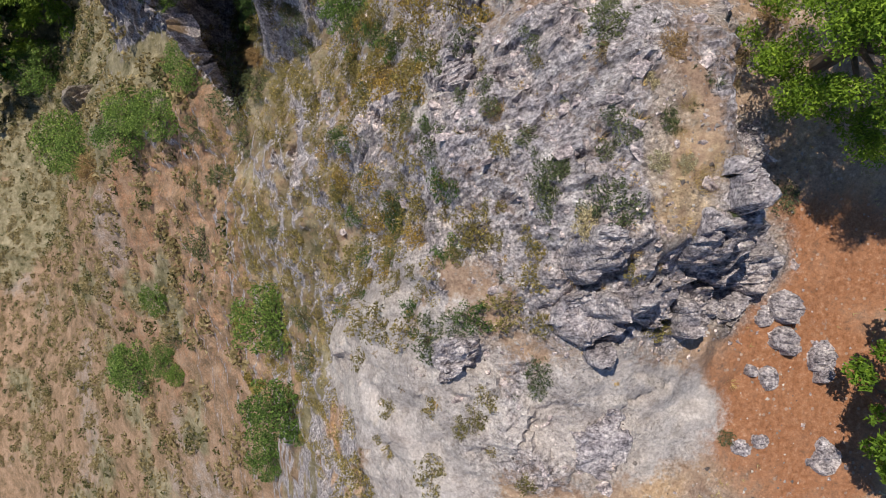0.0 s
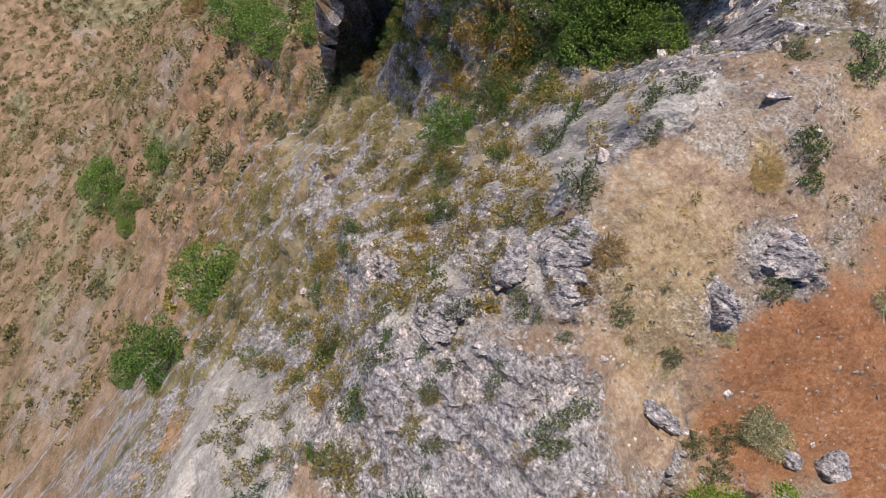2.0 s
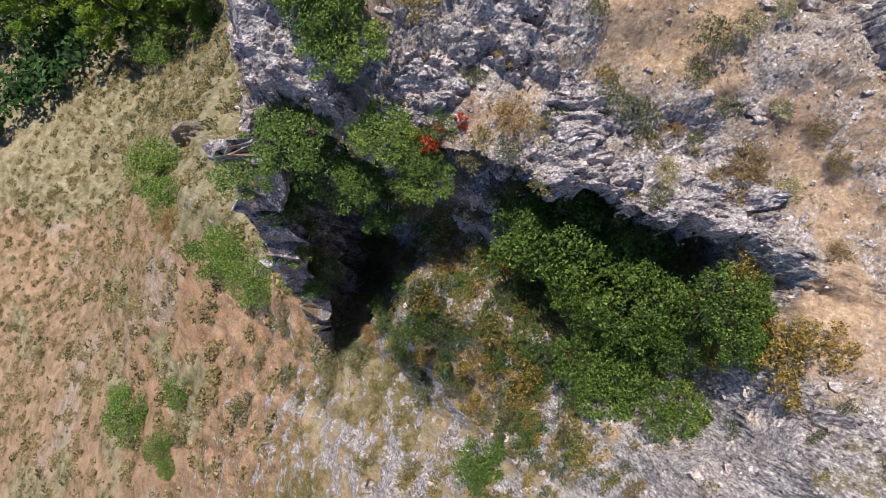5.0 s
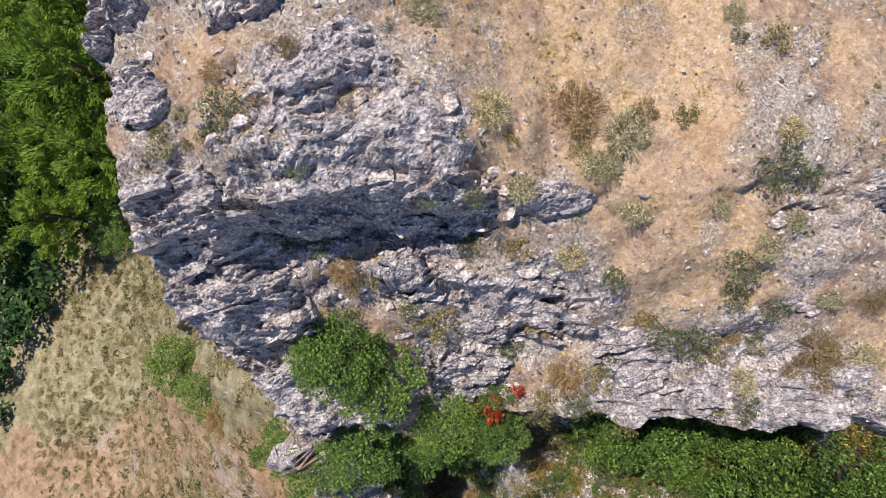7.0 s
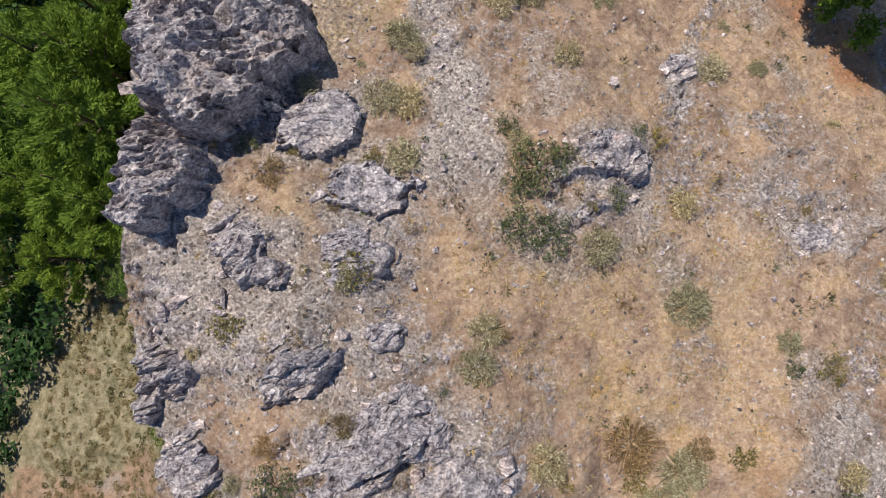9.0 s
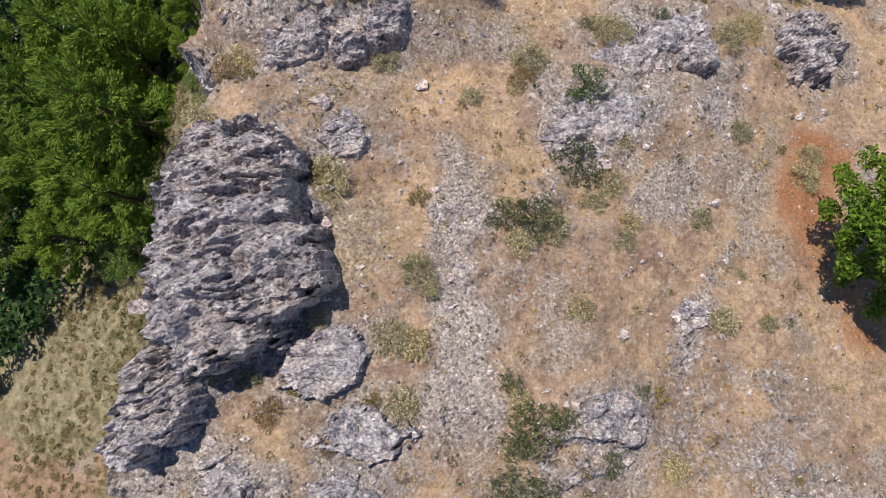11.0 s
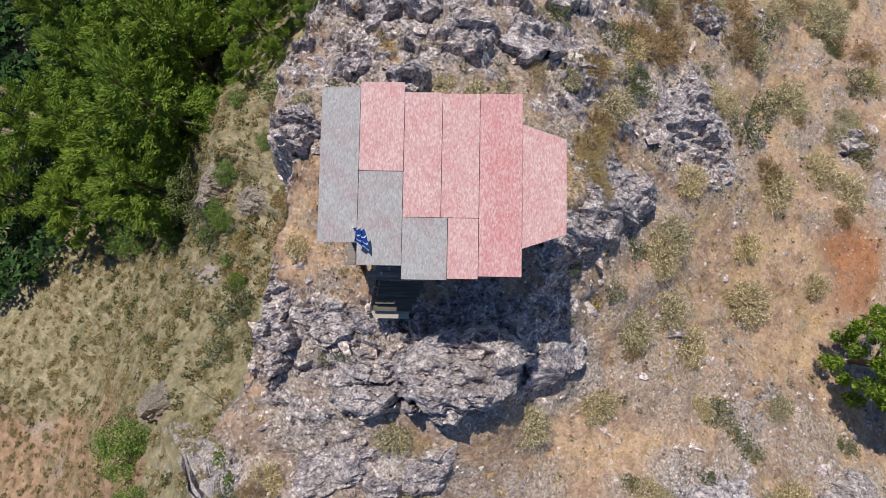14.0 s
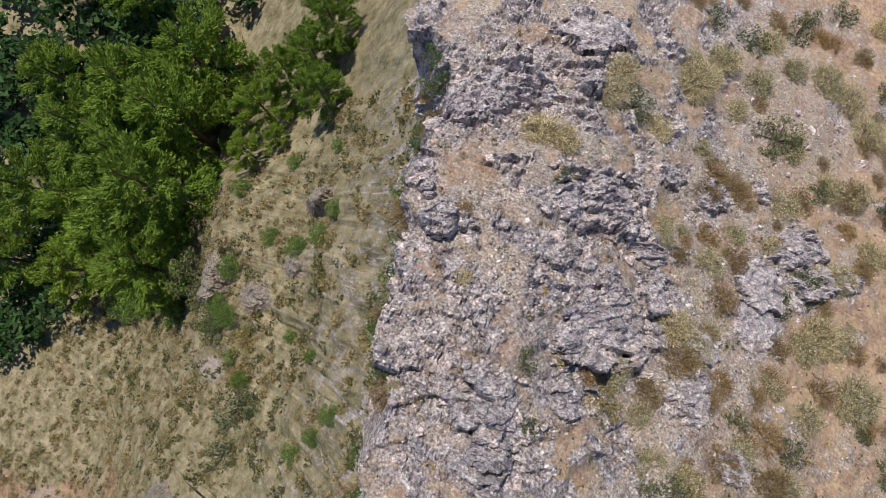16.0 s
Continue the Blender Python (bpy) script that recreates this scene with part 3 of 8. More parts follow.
patch("gravel", -21.7, 72.2, 1.5, 1.3, 0, 0.95)
patch("rock", -21.7, 72.2, 0.9, 0.8, 0, 0.75)
patch("gravel", -24.1, 63.5, 1.3, 1.2, 0, 0.95)
patch("rock", -24.1, 63.5, 0.7, 0.7, 0, 0.75)
patch("gravel", -23.2, 65.8, 1.0, 0.9, 0, 0.95)
patch("rock", -23.2, 65.8, 0.5, 0.5, 0, 0.75)
patch("gravel", -3.8, 72.3, 1.5, 1.3, 0, 0.95)
patch("rock", -3.8, 72.3, 0.8, 0.8, 0, 0.75)
patch("gravel", -12.2, 74.1, 1.4, 1.3, 0, 0.95)
patch("rock", -12.2, 74.1, 0.8, 0.8, 0, 0.75)
patch("gravel", -14.5, 76.2, 1.5, 1.4, 0, 0.95)
patch("rock", -14.5, 76.2, 0.9, 0.8, 0, 0.75)
patch("gravel", -25.4, 85.5, 3.4, 3.0, 0, 0.95)
patch("rock", -25.4, 85.5, 2.2, 2.0, 0, 0.75)
patch("gravel", -21.9, 90.3, 2.4, 2.2, 0, 0.95)
patch("gravel", -21.6, 87.8, 1.5, 1.3, 0, 0.95)
patch("rock", -21.6, 87.8, 0.9, 0.8, 0, 0.75)
patch("gravel", -20.3, 81.9, 2.7, 2.5, 0, 0.95)
patch("rock", -20.3, 81.9, 1.8, 1.6, 0, 0.75)
patch("gravel", -18.7, 77.3, 2.8, 2.5, 0, 0.95)
patch("rock", -18.7, 77.3, 1.8, 1.6, 0, 0.75)
patch("gravel", -19.7, 74.7, 1.2, 1.1, 0, 0.95)
patch("rock", -19.7, 74.7, 0.7, 0.6, 0, 0.75)
patch("gravel", -11.5, 81.5, 2.1, 1.9, 0, 0.95)
patch("gravel", -9.6, 84.0, 2.2, 1.9, 0, 0.95)
patch("rock", -9.6, 84.0, 1.4, 1.2, 0, 0.75)
patch("gravel", -8.5, 82.6, 1.9, 1.7, 0, 0.95)
patch("rock", -8.5, 82.6, 1.1, 1.0, 0, 0.75)
patch("gravel", -6.6, 83.5, 1.4, 1.3, 0, 0.95)
patch("rock", -6.6, 83.5, 0.8, 0.7, 0, 0.75)
patch("gravel", -14.5, 84.9, 1.7, 1.5, 0, 0.95)
patch("rock", -14.5, 84.9, 1.0, 0.9, 0, 0.75)
patch("gravel", -17.0, 84.8, 1.4, 1.2, 0, 0.95)
patch("rock", -17.0, 84.8, 0.8, 0.7, 0, 0.75)
patch("gravel", -11.8, 86.2, 1.1, 1.0, 0, 0.95)
patch("rock", -11.8, 86.2, 0.6, 0.6, 0, 0.75)
patch("gravel", -11.9, 79.8, 2.3, 2.0, 0, 0.95)
patch("gravel", -14.3, 78.2, 1.7, 1.5, 0, 0.95)
patch("gravel", -14.4, 75.9, 1.6, 1.4, 0, 0.95)
patch("rock", -14.4, 75.9, 0.9, 0.8, 0, 0.75)
patch("gravel", -17.3, 80.9, 1.3, 1.2, 0, 0.95)
patch("rock", -17.3, 80.9, 0.8, 0.7, 0, 0.75)
patch("gravel", -25.7, 79.2, 1.3, 1.2, 0, 0.95)
patch("rock", -25.7, 79.2, 0.7, 0.7, 0, 0.75)
patch("gravel", -26.5, 80.4, 1.0, 0.9, 0, 0.95)
patch("rock", -26.5, 80.4, 0.5, 0.5, 0, 0.75)
patch("gravel", -27.0, 76.8, 1.2, 1.0, 0, 0.95)
patch("rock", -27.0, 76.8, 0.6, 0.6, 0, 0.75)
patch("gravel", -22.3, 73.9, 1.9, 1.7, 0, 0.95)
patch("rock", -22.3, 73.9, 1.2, 1.1, 0, 0.75)
patch("gravel", -21.9, 72.1, 1.3, 1.1, 0, 0.95)
patch("rock", -21.9, 72.1, 0.7, 0.7, 0, 0.75)
patch("gravel", -16.8, 79.2, 1.2, 1.1, 0, 0.95)
patch("gravel", 8.5, 2.8, 1.7, 1.5, 0, 0.95)
patch("rock", 8.5, 2.8, 1.0, 0.9, 0, 0.75)
patch("gravel", 7.0, 1.4, 1.2, 1.1, 0, 0.95)
patch("rock", 7.0, 1.4, 0.7, 0.6, 0, 0.75)
patch("gravel", 8.7, -0.3, 2.0, 1.8, 0, 0.95)
patch("rock", 8.7, -0.3, 1.3, 1.1, 0, 0.75)
patch("gravel", 6.5, 0.1, 1.3, 1.1, 0, 0.95)
patch("rock", 6.5, 0.1, 0.7, 0.7, 0, 0.75)
patch("gravel", 3.8, -0.2, 1.4, 1.2, 0, 0.95)
patch("rock", 3.8, -0.2, 0.8, 0.7, 0, 0.75)
patch("gravel", 4.0, -1.8, 1.6, 1.4, 0, 0.95)
patch("rock", 4.0, -1.8, 0.9, 0.8, 0, 0.75)
patch("gravel", 5.5, -1.4, 1.5, 1.3, 0, 0.95)
patch("rock", 5.5, -1.4, 0.8, 0.8, 0, 0.75)
patch("gravel", 6.7, -1.9, 1.1, 1.0, 0, 0.95)
patch("rock", 6.7, -1.9, 0.6, 0.6, 0, 0.75)
patch("gravel", 8.4, -1.7, 1.3, 1.2, 0, 0.95)
patch("rock", 8.4, -1.7, 0.7, 0.7, 0, 0.75)
patch("gravel", 4.5, -3.0, 1.0, 0.8, 0, 0.95)
patch("rock", 4.5, -3.0, 0.5, 0.5, 0, 0.75)
patch("gravel", 0.2, -3.3, 1.4, 1.2, 0, 0.95)
patch("rock", 0.2, -3.3, 0.8, 0.7, 0, 0.75)
patch("gravel", 4.9, -5.9, 1.6, 1.4, 0, 0.95)
patch("gravel", 8.0, 5.7, 1.2, 1.0, 0, 0.95)
patch("gravel", 0.9, 8.3, 1.3, 1.1, 0, 0.95)
patch("rock", 0.9, 8.3, 0.7, 0.7, 0, 0.75)
patch("gravel", 0.2, 6.0, 1.7, 1.5, 0, 0.95)
patch("rock", 0.2, 6.0, 1.0, 0.9, 0, 0.75)
patch("gravel", 2.0, 9.4, 1.8, 1.6, 0, 0.95)
patch("rock", 2.0, 9.4, 1.1, 1.0, 0, 0.75)
patch("gravel", 0.5, 18.2, 1.6, 1.4, 0, 0.95)
patch("rock", 0.5, 18.2, 0.9, 0.8, 0, 0.75)
patch("gravel", 6.0, 11.2, 1.1, 1.0, 0, 0.95)
patch("rock", 6.0, 11.2, 0.6, 0.5, 0, 0.75)
patch("gravel", 6.3, 13.3, 1.3, 1.2, 0, 0.95)
patch("rock", 6.3, 13.3, 0.7, 0.7, 0, 0.75)
patch("gravel", -2.1, 5.9, 1.6, 1.5, 0, 0.95)
patch("rock", -2.1, 5.9, 1.0, 0.9, 0, 0.75)
patch("gravel", 0.6, 18.7, 1.2, 1.0, 0, 0.95)
patch("rock", 0.6, 18.7, 0.6, 0.6, 0, 0.75)
patch("gravel", 1.7, 20.1, 1.5, 1.3, 0, 0.95)
patch("rock", 1.7, 20.1, 0.9, 0.8, 0, 0.75)
patch("gravel", -0.3, 25.3, 0.9, 0.8, 0, 0.95)
patch("rock", -0.3, 25.3, 0.4, 0.4, 0, 0.75)
patch("slab", 1.5, 8, 7, 11, 0, 0.33)
patch("red", -22, 2, 16, 24, 0, 0.3)
patch("red", -40, 0, 16, 30, 0, 0.36)
patch("red", -10, -6, 9, 12, 0, 0.1)
patch("rock", -9.5, 18.5, 4.5, 3.6, 0, 1.0)
patch("rock", -4.5, 17.5, 3.0, 2.5, 0, 0.8)
patch("green", -12, 82, 13, 16, 0, 0.36)
patch("green", -6, 66, 8, 12, 0, 0.3)
patch("gold", -15, 70, 10, 14, 0, 0.3)

# cross-sections of the ridge, west to east: (x, height)
SECTIONS = {}


def section(y, *points):
    """One cross-section: the ground falls or rises evenly from point to point."""
    SECTIONS[y] = points


section(-120, (-400, -215), (-200, -200), (-110, -150), (-58, -98), (-25, -60), (0, -26), (8, -14), (16, -10), (60, -14))
section(-30, (-400, -215), (-200, -202), (-110, -155), (-58, -98), (-22, -56), (-14, -44), (-7, -29), (0, -12), (7, -4), (16, -4), (60, -6))
section(-16, (-400, -215), (-200, -202), (-110, -160), (-56, -95), (-22, -52), (-15.5, -43), (-8.5, -27), (-6, -18), (-2, -8), (3, -4), (9, -3.5), (16, -3.5), (60, -5))
section(-5, (-400, -215), (-200, -202), (-110, -162), (-56, -90), (-21, -46), (-7.5, -25), (-3.5, -9), (0, -4.2), (4, -2.6), (9, -3.2), (16, -3.5), (60, -5))
section(-1.8, (-400, -215), (-200, -202), (-110, -162), (-54, -86), (-21, -45.5), (-8, -24), (-4.6, -17), (-2.8, -9), (0, -3.8), (2.4, -1.9), (5, -1.4), (7.8, -2.2), (8.6, -3.2), (16, -3.5), (60, -5))
section(0.5, (-400, -215), (-200, -202), (-110, -163), (-52, -82), (-21, -45), (-9, -23.5), (-3.6, -16.5), (-1.2, -8), (0.5, -3), (2.2, -1.6), (3.6, 0.9), (6.6, 1.7), (7.6, 1.2), (8.3, -3.1), (16, -3.5), (60, -5))
section(5, (-400, -215), (-200, -203), (-110, -164), (-48, -75), (-21.5, -44), (-10, -25), (-4, -12), (-0.5, -4.2), (2.1, -1.5), (4.6, 1.5), (6.9, 1.3), (7.7, -2.6), (16, -3), (60, -5))
section(8.5, (-400, -215), (-200, -203), (-110, -165), (-47, -72), (-20, -42), (-8, -23), (-2, -11.5), (0.6, -4), (2.8, -1.3), (5, -1.6), (8.6, -2.5), (16, -2.8), (60, -5))
section(13, (-400, -215), (-200, -203), (-110, -166), (-46, -70), (-27, -46), (-11, -29.5), (-5.5, -19), (-1.2, -11), (1, -3), (2.4, -1.2), (7.5, -0.9), (16, -2.6), (60, -5))
section(17, (-400, -215), (-200, -203), (-110, -166), (-46, -68), (-32.5, -50), (-19, -39), (-14.5, -34), (-11.2, -17.5), (-3.5, -16), (-0.5, -9), (1.4, -2.8), (4, -0.6), (9, -1.6), (16, -3), (60, -6))
section(19.5, (-400, -215), (-200, -204), (-110, -166), (-50, -75), (-34, -53), (-19.3, -38), (-14.6, -36), (-11.6, -15), (-4, -15.4), (-1, -14), (1.2, -8.5), (2.4, -2.8), (4, -1.5), (9, -2.2), (16, -3.5), (60, -6))
section(21.6, (-400, -215), (-200, -204), (-110, -166), (-58, -88), (-36, -55), (-20.6, -37), (-14.4, -34), (-11.2, -17), (-6, -15.6), (-2, -13.6), (0.4, -8.5), (1.6, -3.8), (3, -2.6), (9, -2.8), (16, -4), (60, -7))
section(22.8, (-400, -215), (-200, -204), (-110, -166), (-58, -89), (-37, -56), (-21.8, -29), (-14, -24), (-10, -18), (-6, -15.6), (-2.4, -12.6), (0, -7.8), (1.4, -3.6), (3, -2.8), (9, -2.8), (16, -4), (60, -7))
section(24, (-400, -215), (-200, -204), (-110, -166), (-60, -92), (-38, -58), (-23.4, -19), (-21.6, -10.6), (-13.5, -10.4), (-10.6, -13.5), (-7, -14.6), (-4, -13.4), (-1.4, -10.4), (0.6, -4.2), (3, -3.2), (9, -3), (16, -4.5), (60, -8))
section(25, (-400, -215), (-200, -204), (-110, -166), (-60, -92), (-38, -58), (-23.2, -17), (-21.5, -9.6), (-13.5, -9.8), (-10.6, -12), (-7, -13.4), (-4, -12.4), (-1.6, -9.4), (0.4, -4.2), (3, -3.3), (9, -3), (16, -4.5), (60, -8))
section(25.5, (-400, -215), (-200, -204), (-110, -166), (-60, -92), (-38, -58), (-23.0, -15), (-21.4, -9), (-13.5, -9.6), (-10.5, -7.6), (-7, -6.2), (-5, -5.4), (-2, -4.2), (1, -3.4), (9, -3), (16, -4.5), (60, -8))
section(28, (-400, -215), (-200, -204), (-110, -166), (-62, -96), (-44, -78), (-25, -30), (-23, -7), (-18, -6.8), (-13.5, -7.6), (-7.7, -5.6), (0, -4), (9, -3.2), (16, -5), (60, -9))
section(31, (-400, -215), (-200, -204), (-110, -166), (-64, -100), (-48, -84), (-26, -46), (-23.2, -2.4), (-20.5, -3), (-16, -4.5), (-11, -3.8), (-7, -2.7), (-1.7, -2.3), (9, -4), (16, -6), (60, -10))
section(32.3, (-400, -215), (-200, -204), (-110, -166), (-65, -101), (-49, -88), (-26, -50), (-23.2, -1.6), (-20.6, -2.2), (-19, -3.4), (-16, -3.7), (-12, -3.0), (-7, -2.0), (-1.7, -2.2), (9, -4.2), (16, -6.2), (60, -10))
section(32.5, (-400, -215), (-200, -204), (-110, -166), (-66, -102), (-50, -91), (-26, -52), (-23.2, -1.0), (-20.6, -1.3), (-19, -2.0), (-16, -2.5), (-13, -2.9), (-12, -2.9), (-7, -1.85), (-1.7, -2.2), (9, -4.3), (16, -6.4), (60, -11))
section(32.85, (-400, -215), (-200, -204), (-110, -166), (-66, -102), (-50, -91), (-26, -52), (-23.2, -0.8), (-20.6, -1.0), (-19, -1.6), (-16, -2.1), (-13, -2.6), (-12, -2.3), (-7, -1.65), (-1.7, -2.2), (9, -4.3), (16, -6.4), (60, -11))
section(33.1, (-400, -215), (-200, -204), (-110, -166), (-66, -102), (-50, -92), (-26, -54), (-23.2, -0.6), (-20, -0.5), (-17.6, -0.5), (-13.8, -0.8), (-12.2, -1.95), (-7, -1.55), (-5, -1.5), (0, -2.2), (9, -4.5), (16, -6.5), (60, -11))
section(34.5, (-400, -215), (-200, -204), (-110, -166), (-66, -102), (-50, -92), (-26, -54), (-23.3, 0.1), (-17.6, 0.9), (-14.2, 0.5), (-11, -1.7), (-5, -1.0), (0, -2.3), (9, -4.6), (16, -6.6), (60, -11))
section(40, (-400, -215), (-200, -203), (-110, -166), (-66, -104), (-50, -95), (-27, -58), (-23.5, 0.7), (-19, 1.5), (-16, 0.1), (-9, -1.4), (-3, -2.6), (3, -4), (16, -7), (60, -12))
section(44, (-400, -215), (-200, -202), (-110, -166), (-66, -105), (-50, -95), (-27, -58), (-23.3, 1.4), (-20.5, 1), (-17, 0.1), (-11, -0.4), (-7.5, -2.7), (-3, -3.2), (3, -5), (16, -9), (60, -14))
section(50, (-400, -215), (-200, -200), (-110, -168), (-66, -106), (-50, -95), (-27, -58), (-22.9, 0.6), (-21, 0.3), (-19, -0.9), (-14, -1.7), (-8, -3.3), (-3, -4.6), (3, -6.5), (16, -11), (60, -16))
section(54, (-400, -215), (-200, -198), (-110, -168), (-66, -106), (-50, -95), (-28, -58), (-24.4, -1.9), (-21, -1.8), (-14, -2.8), (-10, -3), (-4, -5.2), (2, -7), (16, -12), (60, -18))
section(58, (-400, -215), (-200, -196), (-110, -168), (-68, -107), (-50, -95), (-28, -58), (-23.7, -0.9), (-19.4, 0.0), (-16.4, -0.6), (-14, -3.6), (-7, -5), (-2, -6.7), (16, -13), (60, -20))
section(63, (-400, -215), (-200, -190), (-110, -168), (-70, -107), (-50, -95), (-29, -58), (-25.2, 0.2), (-20, 0.8), (-16, 0), (-14, -2.6), (-9, -6.4), (-3, -9), (16, -14), (60, -22))
section(68, (-400, -215), (-200, -185), (-110, -168), (-72, -107), (-52, -95), (-29, -58), (-25.1, -0.7), (-20, 0), (-17.5, -1), (-12.5, -4.7), (-8, -7.3), (-4, -9), (16, -15), (60, -24))
section(74, (-400, -215), (-200, -180), (-110, -168), (-74, -108), (-52, -95), (-30, -58), (-26.4, -2.6), (-22, -2.3), (-17.5, -4.8), (-14.5, -5.7), (-8, -9.2), (-3, -11.2), (16, -18), (60, -26))
section(80, (-400, -215), (-200, -175), (-110, -167), (-76, -110), (-54, -97), (-31, -60), (-27.4, -4), (-22, -4), (-17, -7.5), (-9, -11.2), (-6, -12.2), (16, -20), (60, -28))
section(88, (-400, -215), (-200, -172), (-110, -165), (-78, -114), (-56, -100), (-34, -62), (-30.4, -10.2), (-21, -9.2), (-14, -13), (-6, -15), (16, -24), (60, -32))
section(105, (-400, -215), (-200, -168), (-110, -163), (-92, -147), (-78, -127), (-58, -105), (-36, -64), (-32, -17), (-20, -17), (-10, -19), (0, -21), (16, -28), (60, -38))
section(260, (-400, -215), (-200, -175), (-110, -165), (-78, -128), (-58, -110), (-38, -84), (-30, -60), (-10, -52), (16, -50), (60, -60))


# a steep rib that runs down from the cliff beside the gully: (y, x, height)
RIB = ((10.5, -16, -37), (14.5, -18.5, -27), (19.5, -21.2, -17.5), (22.5, -22.2, -13.0), (24.5, -22.6, -18))


def with_rib(x, y, z):
    ry, rx, rz = zip(*RIB)
    d = x - np.interp(y, ry, rx)
    crest = np.interp(y, ry, rz) - np.where(d > 0, 4.5 * d, -6.0 * d)
    return np.where((y > 10.5) & (y < 24.5), np.maximum(z, crest), z)


def land(x, y):
    """Height of the bare land, by the cross-sections."""
    x, y = np.asarray(x, float), np.asarray(y, float)
    keys = np.array(sorted(SECTIONS), float)
    prof = np.stack([np.interp(x, *zip(*SECTIONS[k])) for k in sorted(SECTIONS)])
    i = np.clip(np.searchsorted(keys, y) - 1, 0, len(keys) - 2)
    f = np.clip((y - keys[i]) / (keys[i + 1] - keys[i]), 0, 1)
    a = np.take_along_axis(prof, i[None], 0)[0]
    b = np.take_along_axis(prof, i[None] + 1, 0)[0]
    return with_rib(x, y, a + (b - a) * f)


# edge of the wood on the valley floor, east to west
WOOD_EDGE = ((-60, 106), (-80, 82), (-100, 70), (-130, 45), (-156, 11), (-172, -19), (-230, -66))


def cover(x, y):
    """The masks of ground cover at x, y."""
    wx, wy = x + 0.9 * fbm(x * 0.45, y * 0.45, 11, 3), y + 0.9 * fbm(x * 0.45 + 40, y * 0.45, 12, 3)
    got = {k: np.zeros(x.shape) for k in MASKS}
    for mask, px, py, rx, ry, turn, power in PATCHES:
        c, s = math.cos(turn), math.sin(turn)
        r = max(rx, ry) * 1.7
        near = (np.abs(wx - px) < r) & (np.abs(wy - py) < r)
        if not near.any():
            continue
        dx, dy = wx[near] - px, wy[near] - py
        d = np.hypot((dx * c + dy * s) / rx, (dy * c - dx * s) / ry)
        got[mask][near] = np.maximum(got[mask][near], power * smooth(-d, -1.5, -0.5))
    return got


def dress(x, y, z, slope):
    """Masks for the whole land: what the patches say, and what slope and height say."""
    got = cover(x, y)
    big = fbm(x * 0.22, y * 0.22, 31, 4)
    top = smooth(z, -26, -16)
    steep = smooth(slope, 1.3, 2.6)
    torn = smooth(fbm(x * 0.8, y * 1.3, 33, 4), -0.32, 0.08)
    # a strip of soil and dry grass on the flat top of the rock tower
    strip = smooth(1.4 - np.hypot((x - 5.6) / 0.8, (y - 2.0) / 2.4), 0, 0.6)
    got["rock"] = got["rock"] * (1 - 0.8 * strip)
    got["gold"] = np.maximum(got["gold"], 0.45 * strip)
    scrubby = smooth(-z, 3.5, 8) * (1 - smooth(-z, 34, 48)) * (1 - smooth(y, 14, 20)) * smooth(y, -12, -5) * smooth(x, -30, -16)
    got["rock"] = got["rock"] * (1 - 0.75 * scrubby * smooth(fbm(x * 0.5, y * 0.4, 34, 4), -0.3, 0.05))
    got["green"] = np.maximum(got["green"], 0.55 * scrubby)
    got["gravel"] = np.maximum(got["gravel"], 0.9 * got["rock"] * top)
    got["rock"] = got["rock"] * (0.25 + 0.75 * np.maximum(torn, 1 - smooth(y, 12, 24)))
    got["rock"] = np.maximum(got["rock"], steep * smooth(z, -120, -60) * 0.9)
    got["rock"] = np.maximum(got["rock"], top * 0.42 * smooth(big, 0.0, 0.35) * (1 - got["red"]) * (1 - 0.7 * got["gold"]))
    got["gravel"] = np.maximum(got["gravel"], top * (0.2 + 0.5 * smooth(fbm(x * 0.3, y * 0.3, 35, 4), -0.05, 0.4)) * (1 - got["red"]))
    got["gravel"] = np.maximum(got["gravel"], top * smooth(y, 57, 68) * smooth(-x, 7, 13) * (0.5 + 0.5 * smooth(fbm(x * 0.5, y * 0.5, 38, 4), -0.2, 0.25)))
    got["rock"] = np.maximum(got["rock"], top * smooth(y, 60, 68) * smooth(-x, 12, 16) * 0.85 * smooth(fbm(x * 0.45 + 5, y * 0.55, 39, 4), -0.12, 0.2))
    got["dry"] = np.maximum(got["dry"], 1 - top)
    got["gravel"] = np.maximum(got["gravel"], (1 - top) * (0.55 + 0.3 * smooth(y, 15, 40)) * smooth(fbm(x * 0.05, y * 0.05, 37, 4) + 0.25 * smooth(y, 15, 40), 0.05, 0.4))
    got["green"] = np.maximum(got["green"], (1 - top) * (0.7 + 0.25 * smooth(y, 10, 30)) * smooth(fbm(x * 0.07 + 9, y * 0.07, 36, 5) + 0.8 * np.maximum(smooth(y, 4, 26), smooth(y, -18, 6) * smooth(-x, 85, 125)), -0.05, 0.45))
    # bare ribs of rock on the valley side
    ribs = cracked(x * 0.05, y * 0.16, 106, 4)
    got["rock"] = np.maximum(got["rock"], (1 - top) * smooth(ribs, 0.66, 0.8) * smooth(y, 28, 42) * smooth(z, -120, -90) * 0.35)
    ex, ey = zip(*WOOD_EDGE[::-1])
    got["green"] = np.maximum(got["green"], 1.2 * smooth(y - np.interp(x, ex, ey), -3, 4) * smooth(-z, 80, 95))
    return got


